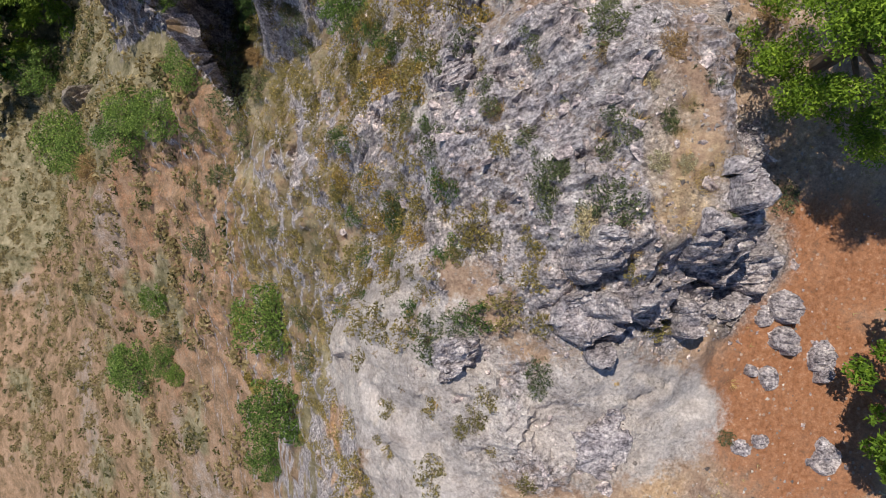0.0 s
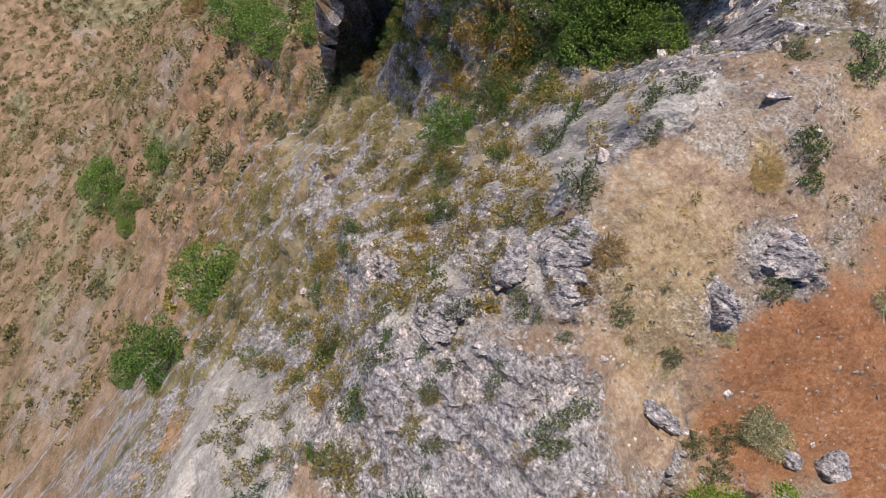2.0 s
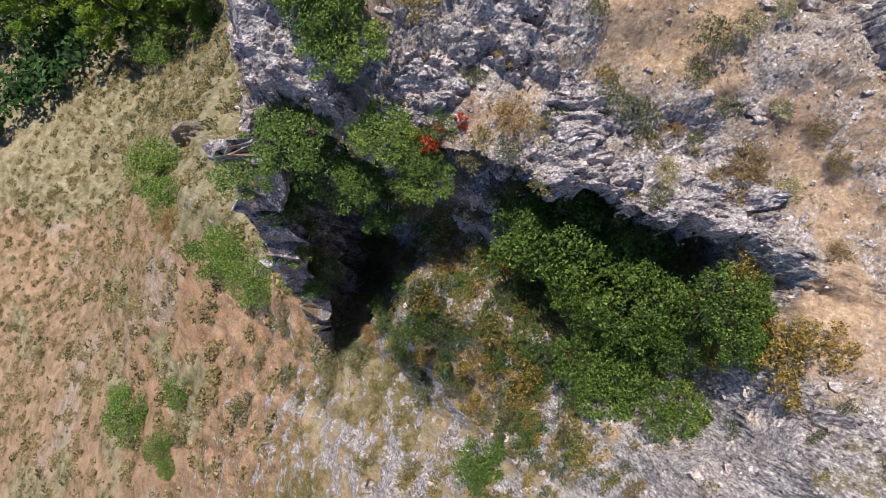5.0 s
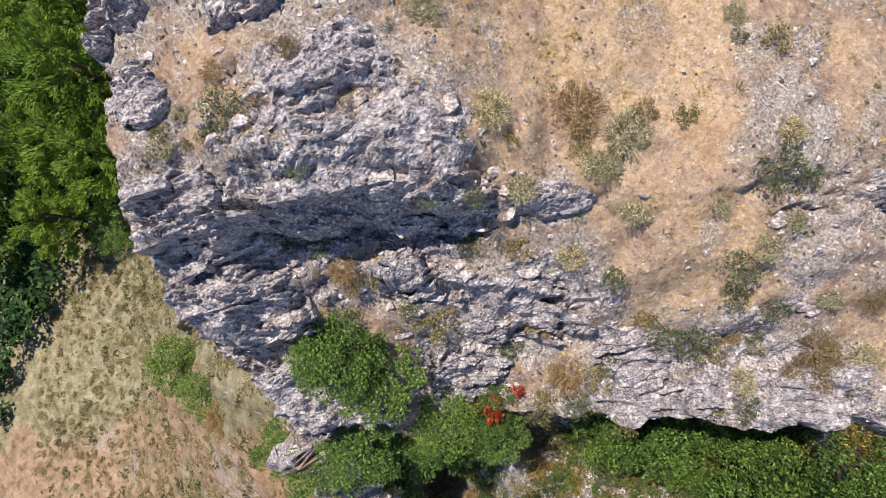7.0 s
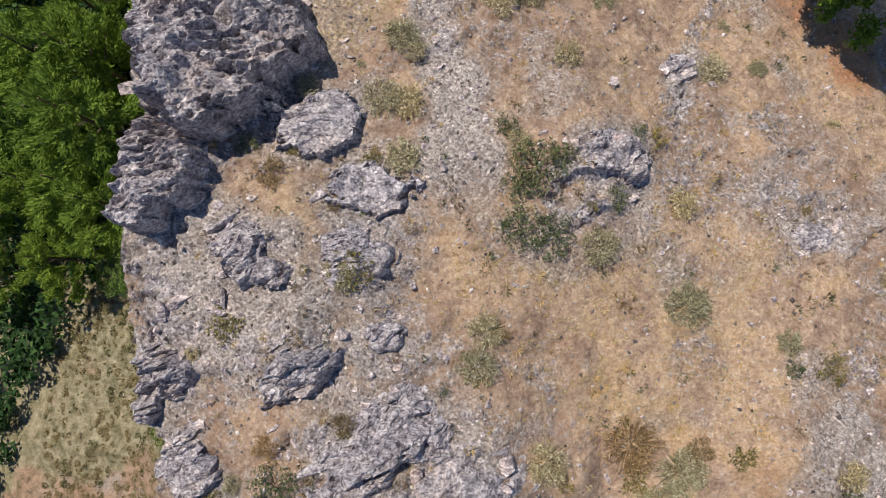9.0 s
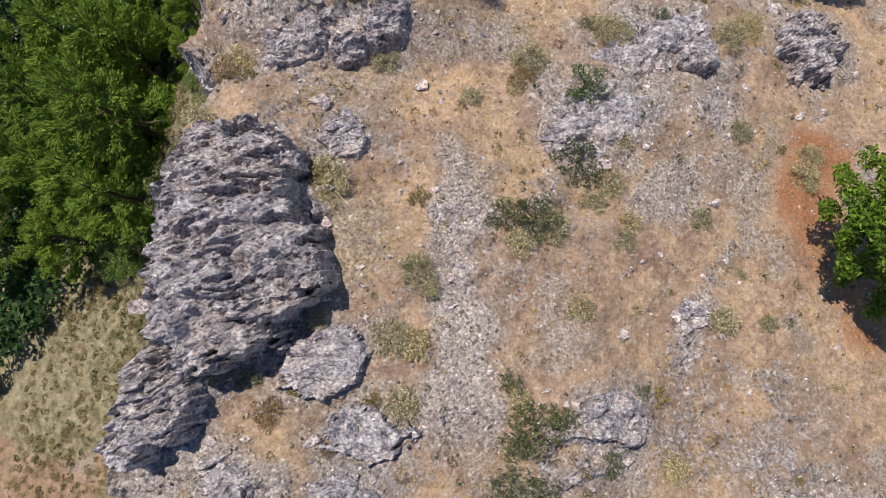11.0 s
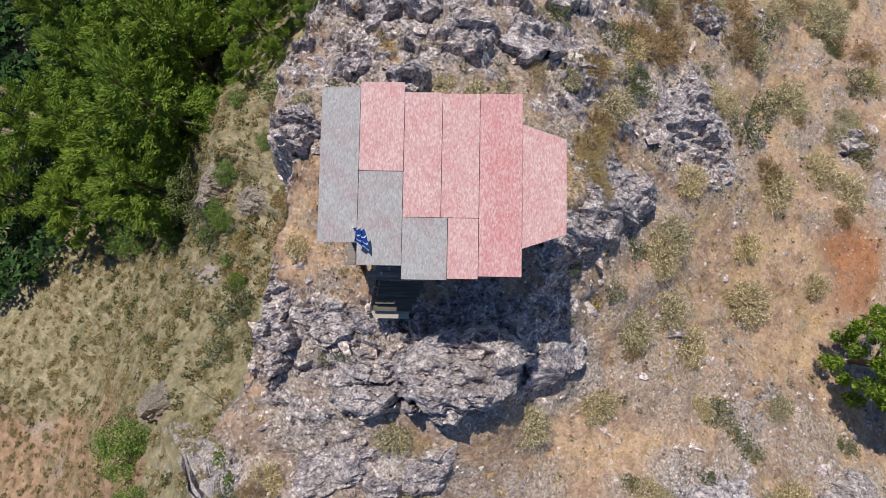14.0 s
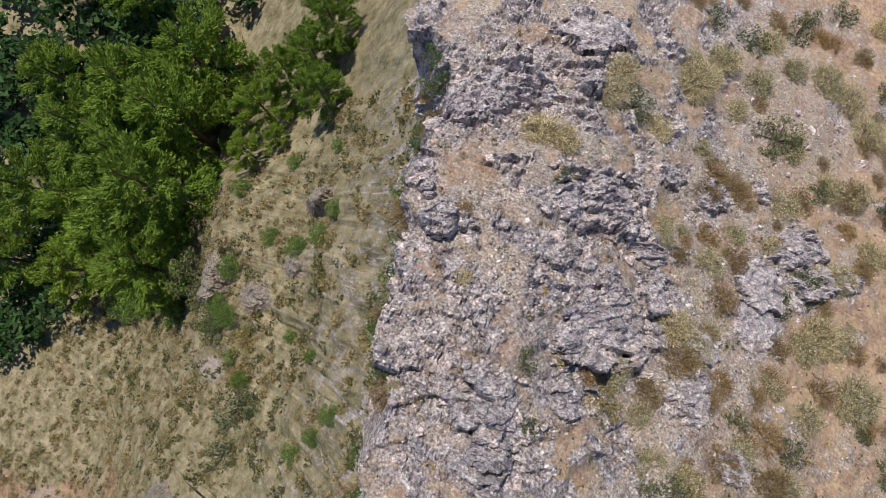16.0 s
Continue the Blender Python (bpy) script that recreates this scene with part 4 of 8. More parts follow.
def ledges(x, y, turn, period, seed, shift):
    """Tilted beds cropping out: each rises southwards and breaks off, 0 to 1, warped and broken along its length."""
    v = x * math.sin(turn) - y * math.cos(turn)
    u = x * math.cos(turn) + y * math.sin(turn)
    w = v / period + 0.9 * fbm(u / period * 0.3, v / period * 0.5, seed, 3) + shift
    f = w - np.floor(w)
    bed = lattice(np.floor(w), np.floor(u / period * 0.35 + 0.7 * fbm(u / period * 0.4, v / period, seed + 3, 2)), seed + 5)
    return (f * (1 - smooth(f, 0.86, 1.0))) * (0.3 + 0.9 * bed)


def rough(x, y, got):
    """Fine relief: broken limestone beds where rock shows, soft ground elsewhere."""
    rock = np.clip(got["rock"], 0, 1) * (1 - 0.85 * np.clip(got["slab"], 0, 1))
    wx, wy = x + 0.35 * fbm(x, y, 3, 3), y + 0.35 * fbm(x, y, 4, 3)
    tone, joint = blocks(wx * 0.5, wy * 0.8, 51, 1.2)
    tone1, joint1 = blocks(wx * 1.3, wy * 2.1, 55, 1.2)
    tone2, joint2 = blocks(wx * 3.0, wy * 4.4, 61, 1.2)
    north = 0.25 + 0.75 * smooth(y, 18, 27)
    crag = (0.95 - 0.4 * north) * (tone - 0.5) + 0.62 * north * ledges(x, y, 0.2, 1.25, 71, 0.8 * tone) + 0.34 * ledges(x, y, 0.25, 0.46, 73, 0.9 * tone1) + (0.46 - 0.22 * north) * (tone1 - 0.5) + 0.2 * (tone2 - 0.5) - 0.3 * north
    crag -= 0.14 * (1 - smooth(joint1, 0, 0.2)) + 0.04 * (1 - smooth(joint2, 0, 0.25))
    soft = 0.1 * fbm(x * 0.7, y * 0.7, 81, 5) + 0.05 * np.clip(tone2 - 0.75, 0, 1) * 4 * got["gravel"]
    return rock * crag + (1 - rock) * soft + np.clip(got["slab"], 0, 1) * (0.22 * fbm(x * 0.4, y * 0.8, 91, 4) + 0.3 * (tone - 0.5) + 0.09 * (tone1 - 0.5) - 0.12 * (1 - smooth(joint, 0, 0.05)))


def spread(lo, hi, step, reach, growth):
    """Grid lines: even from lo to hi, then wider and wider out to the reach on either side."""
    inner = np.arange(lo, hi + step / 2, step)
    out = []
    for start, end, sign in ((lo, reach[0], -1), (hi, reach[1], 1)):
        p, s, line = start, step, []
        while (p - end) * sign < 0:
            s = min(s * growth, max(1.5, abs(p - start) * 0.075))
            p += sign * s
            line.append(p)
        out.append(line)
    return np.array(out[0][::-1] + list(inner) + out[1])


def height(x, y):
    """The finished ground, with its relief."""
    z = land(x + 0.7 * fbm(x * 0.5, y * 0.5, 21, 4), y + 0.7 * fbm(x * 0.5 + 13, y * 0.5, 22, 4))
    return z


def build_ground():
    xs = spread(-30.0, 12.0, 0.152, (-420, 420), 1.14)
    ys = spread(-11.0, 93.0, 0.15, (-420, 520), 1.14)
    # closer lines where the gully's wall and the high ledge drop
    ys = np.unique(np.concatenate([ys, np.arange(24.6, 26.1, 0.04), np.arange(32.1, 33.4, 0.05)]).round(3))
    xs = np.unique(np.concatenate([xs, np.arange(-26.5, -22.8, 0.07)]).round(3))
    x, y = np.meshgrid(xs, ys)
    z = height(x, y)
    gy, gx = np.gradient(z, ys, xs)
    slope = np.hypot(gx, gy)
    got = dress(x, y, z, slope)
    far = smooth(-z, 30, 90)
    z = z + rough(x, y, got) * (1 - far) * (1 - 0.85 * smooth(slope, 1.4, 3.0)) + far * (3.0 * smooth(y, 25, 45) * (cracked(x * 0.05, y * 0.16, 106, 4) - 0.6) + 2.2 * fbm(x * 0.06, y * 0.06, 101, 5) + 0.5 * fbm(x * 0.5, y * 0.5, 102, 3))
    # the cliff face is broken sideways too
    wall = smooth(slope, 2.5, 8.0) * smooth(-z, 4, 14)
    x = x + wall * (1.6 * fbm(y * 0.22, z * 0.16, 111, 4) + 0.5 * (blocks(y * 0.5, z * 0.35, 113)[0] - 0.5)) * smooth(-x, 14, 20)
    scar = smooth(slope, 2.0, 5.0) * smooth(-z, 4.5, 6.0) * smooth(y, 21, 23) * smooth(-y, -28, -27) * smooth(x, -16, -13)
    under = (0.22 * wall * np.clip(-z - 4, 0, 8) * smooth(-x, 14, 20) + scar * (0.2 * np.clip(-z - 4, 0, 8) + 0.5 * (blocks(x * 0.5, z * 0.9, 115)[0] - 0.6) + 0.25 * (blocks(x * 1.4, z * 2.2, 117)[0] - 0.5))) / np.maximum(slope, 1e-3)
    x, y = x + under * gx, y + under * gy
    ny, nx = x.shape
    co = np.stack([x, y, z], -1).reshape(-1, 3)
    idx = np.arange(nx * ny).reshape(ny, nx)
    quads = np.stack([idx[:-1, :-1], idx[:-1, 1:], idx[1:, 1:], idx[1:, :-1]], -1).reshape(-1, 4)
    me = bpy.data.meshes.new("ground")
    me.vertices.add(len(co))
    me.vertices.foreach_set("co", co.ravel())
    me.loops.add(quads.size)
    me.loops.foreach_set("vertex_index", quads.ravel().astype(np.int32))
    me.polygons.add(len(quads))
    me.polygons.foreach_set("loop_start", np.arange(0, quads.size, 4, dtype=np.int32))
    me.update(calc_edges=True)
    me.polygons.foreach_set("use_smooth", got["rock"][:-1, :-1].ravel() < 0.5)
    for k in MASKS:
        at = me.attributes.new(k, "FLOAT", "POINT")
        at.data.foreach_set("value", got[k].ravel().astype(np.float32))
    me.materials.append(GROUND)
    ob = new("ground", me)
    tagged(ob, "dry rocky limestone ridge above a deep valley", "ground", kind="structure")
    return xs, ys, z


GX, GY, GZ = build_ground()


def ground_grid(x, y):
    """The height of the built ground at many places."""
    i, j = np.clip(np.searchsorted(GX, x) - 1, 0, len(GX) - 2), np.clip(np.searchsorted(GY, y) - 1, 0, len(GY) - 2)
    u, v = (x - GX[i]) / (GX[i + 1] - GX[i]), (y - GY[j]) / (GY[j + 1] - GY[j])
    return (GZ[j, i] * (1 - u) + GZ[j, i + 1] * u) * (1 - v) + (GZ[j + 1, i] * (1 - u) + GZ[j + 1, i + 1] * u) * v


def ground_z(x, y):
    """The height of the built ground at one place."""
    i, j = np.clip(np.searchsorted(GX, x) - 1, 0, len(GX) - 2), np.clip(np.searchsorted(GY, y) - 1, 0, len(GY) - 2)
    u, v = (x - GX[i]) / (GX[i + 1] - GX[i]), (y - GY[j]) / (GY[j + 1] - GY[j])
    return float((GZ[j, i] * (1 - u) + GZ[j, i + 1] * u) * (1 - v) + (GZ[j + 1, i] * (1 - u) + GZ[j + 1, i + 1] * u) * v)


# ---- helpers for things ----
def mesh_from(name, verts, faces, mat, flat=True):
    """A mesh from arrays of corners and of faces with equal corner counts."""
    verts, faces = np.asarray(verts, np.float32), np.asarray(faces, np.int32)
    me = bpy.data.meshes.new(name)
    me.vertices.add(len(verts))
    me.vertices.foreach_set("co", verts.ravel())
    me.loops.add(faces.size)
    me.loops.foreach_set("vertex_index", faces.ravel())
    me.polygons.add(len(faces))
    me.polygons.foreach_set("loop_start", np.arange(0, faces.size, faces.shape[1], dtype=np.int32))
    me.update(calc_edges=True)
    me.polygons.foreach_set("use_smooth", np.full(len(faces), not flat))
    me.materials.append(mat)
    return me


def child(name, me, parent, label=""):
    ob = new(name, me)
    ob.parent = parent
    return tagged(ob, label) if label else ob


def part(name, bm, mat, parent, label=""):
    """One mesh object under a thing or a part."""
    me = bpy.data.meshes.new(name)
    bm.to_mesh(me)
    bm.free()
    me.materials.append(mat)
    return child(name, me, parent, label)


def box(x0, x1, y0, y1, z0, z1, bevel=0.01):
    bm = bmesh.new()
    bmesh.ops.create_cube(bm, size=1, matrix=Matrix.LocRotScale(((x0 + x1) / 2, (y0 + y1) / 2, (z0 + z1) / 2), None, (x1 - x0, y1 - y0, z1 - z0)))
    if bevel:
        bmesh.ops.bevel(bm, geom=bm.edges[:], offset=bevel, segments=1, affect="EDGES")
    return bm


# ---- limestone outcrops and boulders ----
ROCK_LABELS = {
    "rock": "weathered grey limestone boulder bedded in dry ground",
    "bedded": "large layered grey limestone outcrop at the cliff edge",
    "crag": "tall grey crag standing out of the steep valley side",
    "slab": "smooth pale grey limestone slab lying on dry ground",
}
ROCK_COUNT = [0]


def islands(tri):
    """The triangles, parted into connected pieces."""
    tag = {v: v for v in np.unique(tri)}
    keys = np.array(sorted(tag))
    t = np.searchsorted(keys, tri)
    lab = np.arange(len(keys))
    while True:
        low = lab[t].min(1)
        nxt = lab.copy()
        np.minimum.at(nxt, t.ravel(), np.repeat(low, 3))
        if (nxt == lab).all():
            break
        lab = nxt
    own = lab[t[:, 0]]
    return [tri[own == k] for k in np.unique(own)]


def outcrop(kind, h, outline):
    """A rock with that outline in plan, standing h over the ground: a close grid, lifted, stepped and broken into tilted blocks."""
    ROCK_COUNT[0] += 1
    seed = 200 + 7 * ROCK_COUNT[0]
    pts = np.array(outline)
    cx, cy = pts.mean(0)
    rel = pts - (cx, cy)
    ang, rad = np.arctan2(rel[:, 1], rel[:, 0]), np.hypot(rel[:, 0], rel[:, 1])
    order = np.argsort(ang)
    ang, rad = ang[order], rad[order]
    size, reach = rad.mean(), rad.max() * 1.3
    step = float(np.clip(size * 0.036, 0.04, 0.064)) * (5 if kind == "crag" else 1)
    reach *= 1.15
    line = np.arange(-reach, reach + step, step)
    x, y = np.meshgrid(cx + line, cy + line)
    jx, jy = lattice(np.floor(x * 40), np.floor(y * 40), seed) - 0.5, lattice(np.floor(x * 40), np.floor(y * 40), seed + 1) - 0.5
    x, y = x + 0.5 * step * jx, y + 0.5 * step * jy
    aa = np.arctan2(y - cy, x - cx)
    r_out = np.interp(aa, np.concatenate([ang - math.tau, ang, ang + math.tau]), np.tile(rad, 3))
    rr = np.hypot(x - cx, y - cy) / (1.06 * r_out * (1 + 0.24 * fbm(x * 1.2, y * 1.2, seed, 4)))
    gc = ground_z(cx, cy)
    g = ground_grid(x, y)
    base = g if kind == "crag" else np.clip(g, gc - 0.8 * h - 0.3, gc + 0.8 * h + 0.3)
    turn = 0.22 + 0.2 * random.uniform(-1, 1)
    u, v = x * math.cos(turn) + y * math.sin(turn), y * math.cos(turn) - x * math.sin(turn)
    wu, wv = u + 0.25 * fbm(x, y, seed, 3), v + 0.25 * fbm(x, y, seed + 5, 3)
    long = 3.6 if kind == "bedded" else 1.7
    grow = 0.25 if kind == "crag" else 1.0
    tone0, joint0 = blocks(wu * 0.75 * grow, wv * 0.75 * long * grow, seed, 0.7)
    tone1, joint1 = blocks(wu * 1.8 * grow, wv * 1.8 * long * grow, seed + 11, 1.5)
    tone2, joint2 = blocks(wu * 4.4 * grow, wv * 4.4 * long * grow, seed + 23, 1.8)
    # the rim follows the broken blocks
    torn = min(1.0, 1.0 / h)
    rr = rr + torn * (0.34 * (tone0 - 0.5) + 0.2 * (tone1 - 0.5) + 0.08 * (tone2 - 0.5))
    rr = rr + (0.0 if kind == "crag" else 0.7) * smooth(gc - g, 0.5 + 0.2 * h, 1.6 + 0.2 * h)
    prof = smooth(1.0 - rr, -0.02, 0.7 if kind == "crag" else 0.42 if h < 0.5 * size else 0.2 if kind == "rock" else 0.12) * (0.72 + 0.28 * np.clip(1 - rr, 0, 1))
    # beds rise to the south-east and break off there
    rise = np.clip(((x - cx) * 0.45 - (y - cy) * 0.85) / size, -1, 1)
    low = min(h, 0.85)
    amp = {"slab": 0.35, "crag": 1.6, "bedded": 0.8, "rock": 1.0}[kind]
    fine = 0.45 if kind == "bedded" else 1.0
    detail = 0.46 * (tone0 - 0.5) + fine * (0.26 * (tone1 - 0.5) + 0.13 * (tone2 - 0.5)) - 0.1 * (1 - smooth(joint1, 0, 0.12)) - 0.16 * (1 - smooth(joint0, 0, 0.08))
    north = 0.3 + 0.7 * float(smooth(np.array(cy), 18, 27))
    beds = 0.7 * north * ledges(x, y, turn, (0.9 if kind == "bedded" else 0.85) / grow, seed + 31, 0.7 * tone0) + (0.6 if kind == "bedded" else 0.42) * ledges(x, y, turn, (0.45 if kind == "bedded" else 0.36) / grow, seed + 37, 0.8 * tone1) - 0.4 * north
    beds = beds * (0.3 + 0.95 * smooth(fbm(x * 0.55, y * 0.55, seed + 41, 3), -0.2, 0.4))
    z = base + h * prof * (0.7 + 0.26 * rise) + amp * low * 0.75 * (detail + beds) * np.clip(prof * 1.6, 0, 1)
    z = np.where(rr > 1.0, np.minimum(z, np.minimum(g, base) - 0.1 - 1.5 * (rr - 1)), z)
    z = np.maximum(z, gc - h - (30 if kind == "crag" else 0.9))
    keep = rr < 1.14
    used = keep[:-1, :-1] & keep[1:, :-1] & keep[1:, 1:] & keep[:-1, 1:]
    i = np.arange(x.size).reshape(x.shape)
    a, b, c, d = i[:-1, :-1][used], i[:-1, 1:][used], i[1:, 1:][used], i[1:, :-1][used]
    faces = np.concatenate([np.stack([a, b, c], -1), np.stack([a, c, d], -1)])
    name = {"rock": "boulder", "crag": "crag", "bedded": "rock_outcrop", "slab": "rock_slab"}[kind]
    mat = {"bedded": ROCK_BEDDED, "crag": ROCK_CRAG}.get(kind, ROCK)
    co = np.stack([x - cx, y - cy, z - gc], -1).reshape(-1, 3)

    def piece(title, tri):
        live, tri = np.unique(tri, return_inverse=True)
        return mesh_from(title, co[live], tri.reshape(-1, 3), mat)

    if size > 1.2 and kind != "crag":
        # a large outcrop parts along its joints into blocks
        ob = new(name)
        cell = (np.floor(wu * 0.55) * 1000 + np.floor(wv * 0.4 * long)).ravel()[faces[:, 0]]
        for c in np.unique(cell):
            for tri in islands(faces[cell == c]):
                child("rock_block", piece("rock_block", tri), ob)
    else:
        ob = new(name, piece(name, faces))
    ob.location = (cx, cy, gc)
    tagged(ob, ROCK_LABELS[kind], "rock", "rocks on the ridge")


# ---- plants ----
def leaves(n, lobes, leaf, up=0.5, long=1.0, flat=0.75, seed=1, shell=0.55, thin=0.55):
    """Small leaf blades scattered over rounded lobes (x, y, z, radius): corners and faces."""
    rng = np.random.default_rng(seed)
    lob = np.array(lobes)
    pick = rng.choice(len(lob), n, p=lob[:, 3] ** 2 / (lob[:, 3] ** 2).sum())
    d = rng.normal(size=(n, 3))
    d[:, 2] = np.abs(d[:, 2]) * 0.9 - 0.25
    d /= np.linalg.norm(d, axis=1)[:, None]
    r = shell + (1 - shell) * rng.random(n) ** 0.6
    c = lob[pick, :3] + d * (lob[pick, 3] * r * rng.uniform(0.85, 1.12, n))[:, None] * (1, 1, flat)
    t = rng.normal(size=(n, 3))
    t[:, 2] *= 0.6
    t /= np.linalg.norm(t, axis=1)[:, None]
    nrm = d * 0.6 + rng.normal(size=(n, 3)) * 0.55 + (0, 0, up)
    s = np.cross(nrm, t)
    s /= np.linalg.norm(s, axis=1)[:, None] + 1e-6
    size = leaf * rng.uniform(0.6, 1.35, n)[:, None]
    t, s = t * size * long, s * size * thin
    verts = np.stack([c - 0.8 * t + s, c + t, c - 0.8 * t - s], 1).reshape(-1, 3)
    return verts, np.arange(3 * n).reshape(n, 3)


def blades(n, spread_r, tall, width, seed=1, lean=0.7, mat=0.5):
    """Dry stems or grass blades that fan out from the root: thin triangles."""
    rng = np.random.default_rng(seed)
    a, r = rng.random(n) * math.tau, np.sqrt(rng.random(n)) * spread_r * mat
    root = np.stack([np.cos(a) * r, np.sin(a) * r, np.zeros(n)], -1)
    if mat > 0.5:
        a = rng.random(n) * math.tau
    out = np.stack([np.cos(a), np.sin(a), np.zeros(n)], -1) * (lean * spread_r * rng.uniform(0.2, 1.1, n))[:, None]
    tip = root + out + np.stack([np.zeros(n), np.zeros(n), tall * rng.uniform(0.5, 1.1, n)], -1)
    side = np.stack([-np.sin(a), np.cos(a), np.zeros(n)], -1) * width
    verts = np.stack([root - side * 1.3, root + side * 1.3, tip], 1).reshape(-1, 3)
    return verts, np.arange(3 * n).reshape(n, 3)


def lobes_for(seed, count, reach, low, high, size):
    rng = random.Random(seed)
    out = [(0, 0, (low + high) / 2, size * 1.15)]
    for k in range(count):
        a, r = math.tau * (k + rng.random() * 0.8) / count, reach * rng.uniform(0.55, 1.05)
        out.append((math.cos(a) * r, math.sin(a) * r, rng.uniform(low, high), size * rng.uniform(0.6, 1.1)))
    return out


def clumps(seed, count, tall, size):
    """Many small clumps over an uneven dome of radius 1, with gaps between them."""
    rng = random.Random(seed)
    out = []
    for k in range(count):
        a, r = k * 2.4 + rng.uniform(-0.5, 0.5), 0.86 * math.sqrt((k + rng.random()) / count)
        h = tall * (0.2 + 0.75 * math.sqrt(max(0.0, 1 - r * r))) * rng.uniform(0.75, 1.1)
        out.append((math.cos(a) * r, math.sin(a) * r, h, size * rng.uniform(0.65, 1.25)))
    return out


def stick(bm, a, b, ra, rb, sides=5):
    """A tapered stem between two points."""
    a, b = Vector(a), Vector(b)
    m = (b - a).to_track_quat("Z", "Y").to_matrix().to_4x4()
    m.translation = (a + b) / 2
    bmesh.ops.create_cone(bm, cap_ends=True, segments=sides, radius1=ra, radius2=rb, depth=(b - a).length, matrix=m)


def stems_mesh(seed, lobes, root_r, mat, base=0.0):
    bm = bmesh.new()
    for x, y, z, r in lobes[::3]:
        mid = (x * 0.45, y * 0.45, base + (z - base) * 0.6)
        stick(bm, (x * 0.05, y * 0.05, base - 0.08), mid, root_r, root_r * 0.7, 3)
        stick(bm, mid, (x, y, z), root_r * 0.7, root_r * 0.3, 3)
    me = bpy.data.meshes.new("woody_base")
    bm.to_mesh(me)
    bm.free()
    me.materials.append(mat)
    return me


# kind: foliage, stems, leaves, leaf size (for radius 1), lobe count, label, name, category, height
KINDS = {
    "mastic": (LEAF_MASTIC, BARK, 682, 0.078, 7, "dense dark green evergreen shrub on stony ground", "green_shrub", "shrub", 0.7),
    "olive_scrub": (LEAF_OLIVE, BARK, 682, 0.072, 8, "grey-green spiny shrub with an open crown", "olive_shrub", "shrub", 0.6),
    "sage": (LEAF_SAGE, TWIG, 860, 0.066, 9, "pale yellow-green half-dry sage bush in dry grass", "sage_bush", "shrub", 0.62),
    "spurge": (LEAF_SPURGE, TWIG, 496, 0.084, 7, "rounded yellow-green spurge cushion among rocks", "spurge_bush", "shrub", 0.6),
    "golden": (LEAF_GOLD, TWIG, 560, 0.08, 7, "golden-yellow flowering bush on the rocky slope", "golden_bush", "shrub", 0.6),
    "rusty": (LEAF_RUST, TWIG, 600, 0.068, 8, "rust-brown dried-out bush on the slope", "dry_bush", "shrub", 0.55),
    "straw": (STRAW, TWIG, 260, 0.120, 8, "golden tuft of tall dry grass", "grass_tuft", "grass", 0.5),
    "sumac": (LEAF_RED, TWIG, 260, 0.144, 5, "shrub with bright red leaves among green bushes", "red_shrub", "shrub", 0.8),
}
PLANTS = {}
CLASSES = (0.32, 0.62, 1.25)


def plant_meshes(kind, variant, size):
    """Foliage and stems of one plant of radius 1, built once for each variant; a larger plant has more, relatively smaller leaves."""
    if (kind, variant, size) not in PLANTS:
        mat, wood, n, leaf, count, *_, tall = KINDS[kind]
        real = CLASSES[size]
        n, leaf = int(n * (0.68, 1.1, 2.2)[size]), leaf * (1.0, 0.72, 0.52)[size]
        if kind in ("sage", "rusty"):
            n, leaf = int(n * 1.7), leaf * 0.9
        seed = 17 * variant + len(kind) * 101 + size
        lobes = clumps(seed, 3 * count + 9 * size, tall, 0.25 - 0.045 * size)
        if kind == "straw":
            verts, faces = blades(4 * n, 1.0, 0.6, 0.008, seed, 0.35, 0.95)
        else:
            dry = kind in ("sage", "rusty")
            verts, faces = leaves(n, lobes, leaf, seed=seed, long=1.4 if dry else 1.15, shell=0.45 if dry else 0.55, thin=0.42 if dry else 0.5)
            if dry:
                v2, f2 = blades(int(n * 0.2), 1.0, 0.5, 0.010, seed + 1, 0.8)
                verts, faces = np.concatenate([verts, v2]), np.concatenate([faces, f2 + len(verts)])
        PLANTS[kind, variant, size] = (mesh_from(kind, verts, faces, mat), stems_mesh(seed, lobes, 0.03, wood))
    return PLANTS[kind, variant, size]


def crown_mesh(seed, n, lobes, leaf, mat, flat=0.8):
    needle = mat == LEAF_PINE
    verts, faces = leaves(n, lobes, leaf, seed=seed, flat=flat, shell=0.3 if needle else 0.45, long=1.1 if needle else 1.0, thin=0.5 if needle else 0.55)
    return mesh_from("crown", verts, faces, mat)


TREES = {}


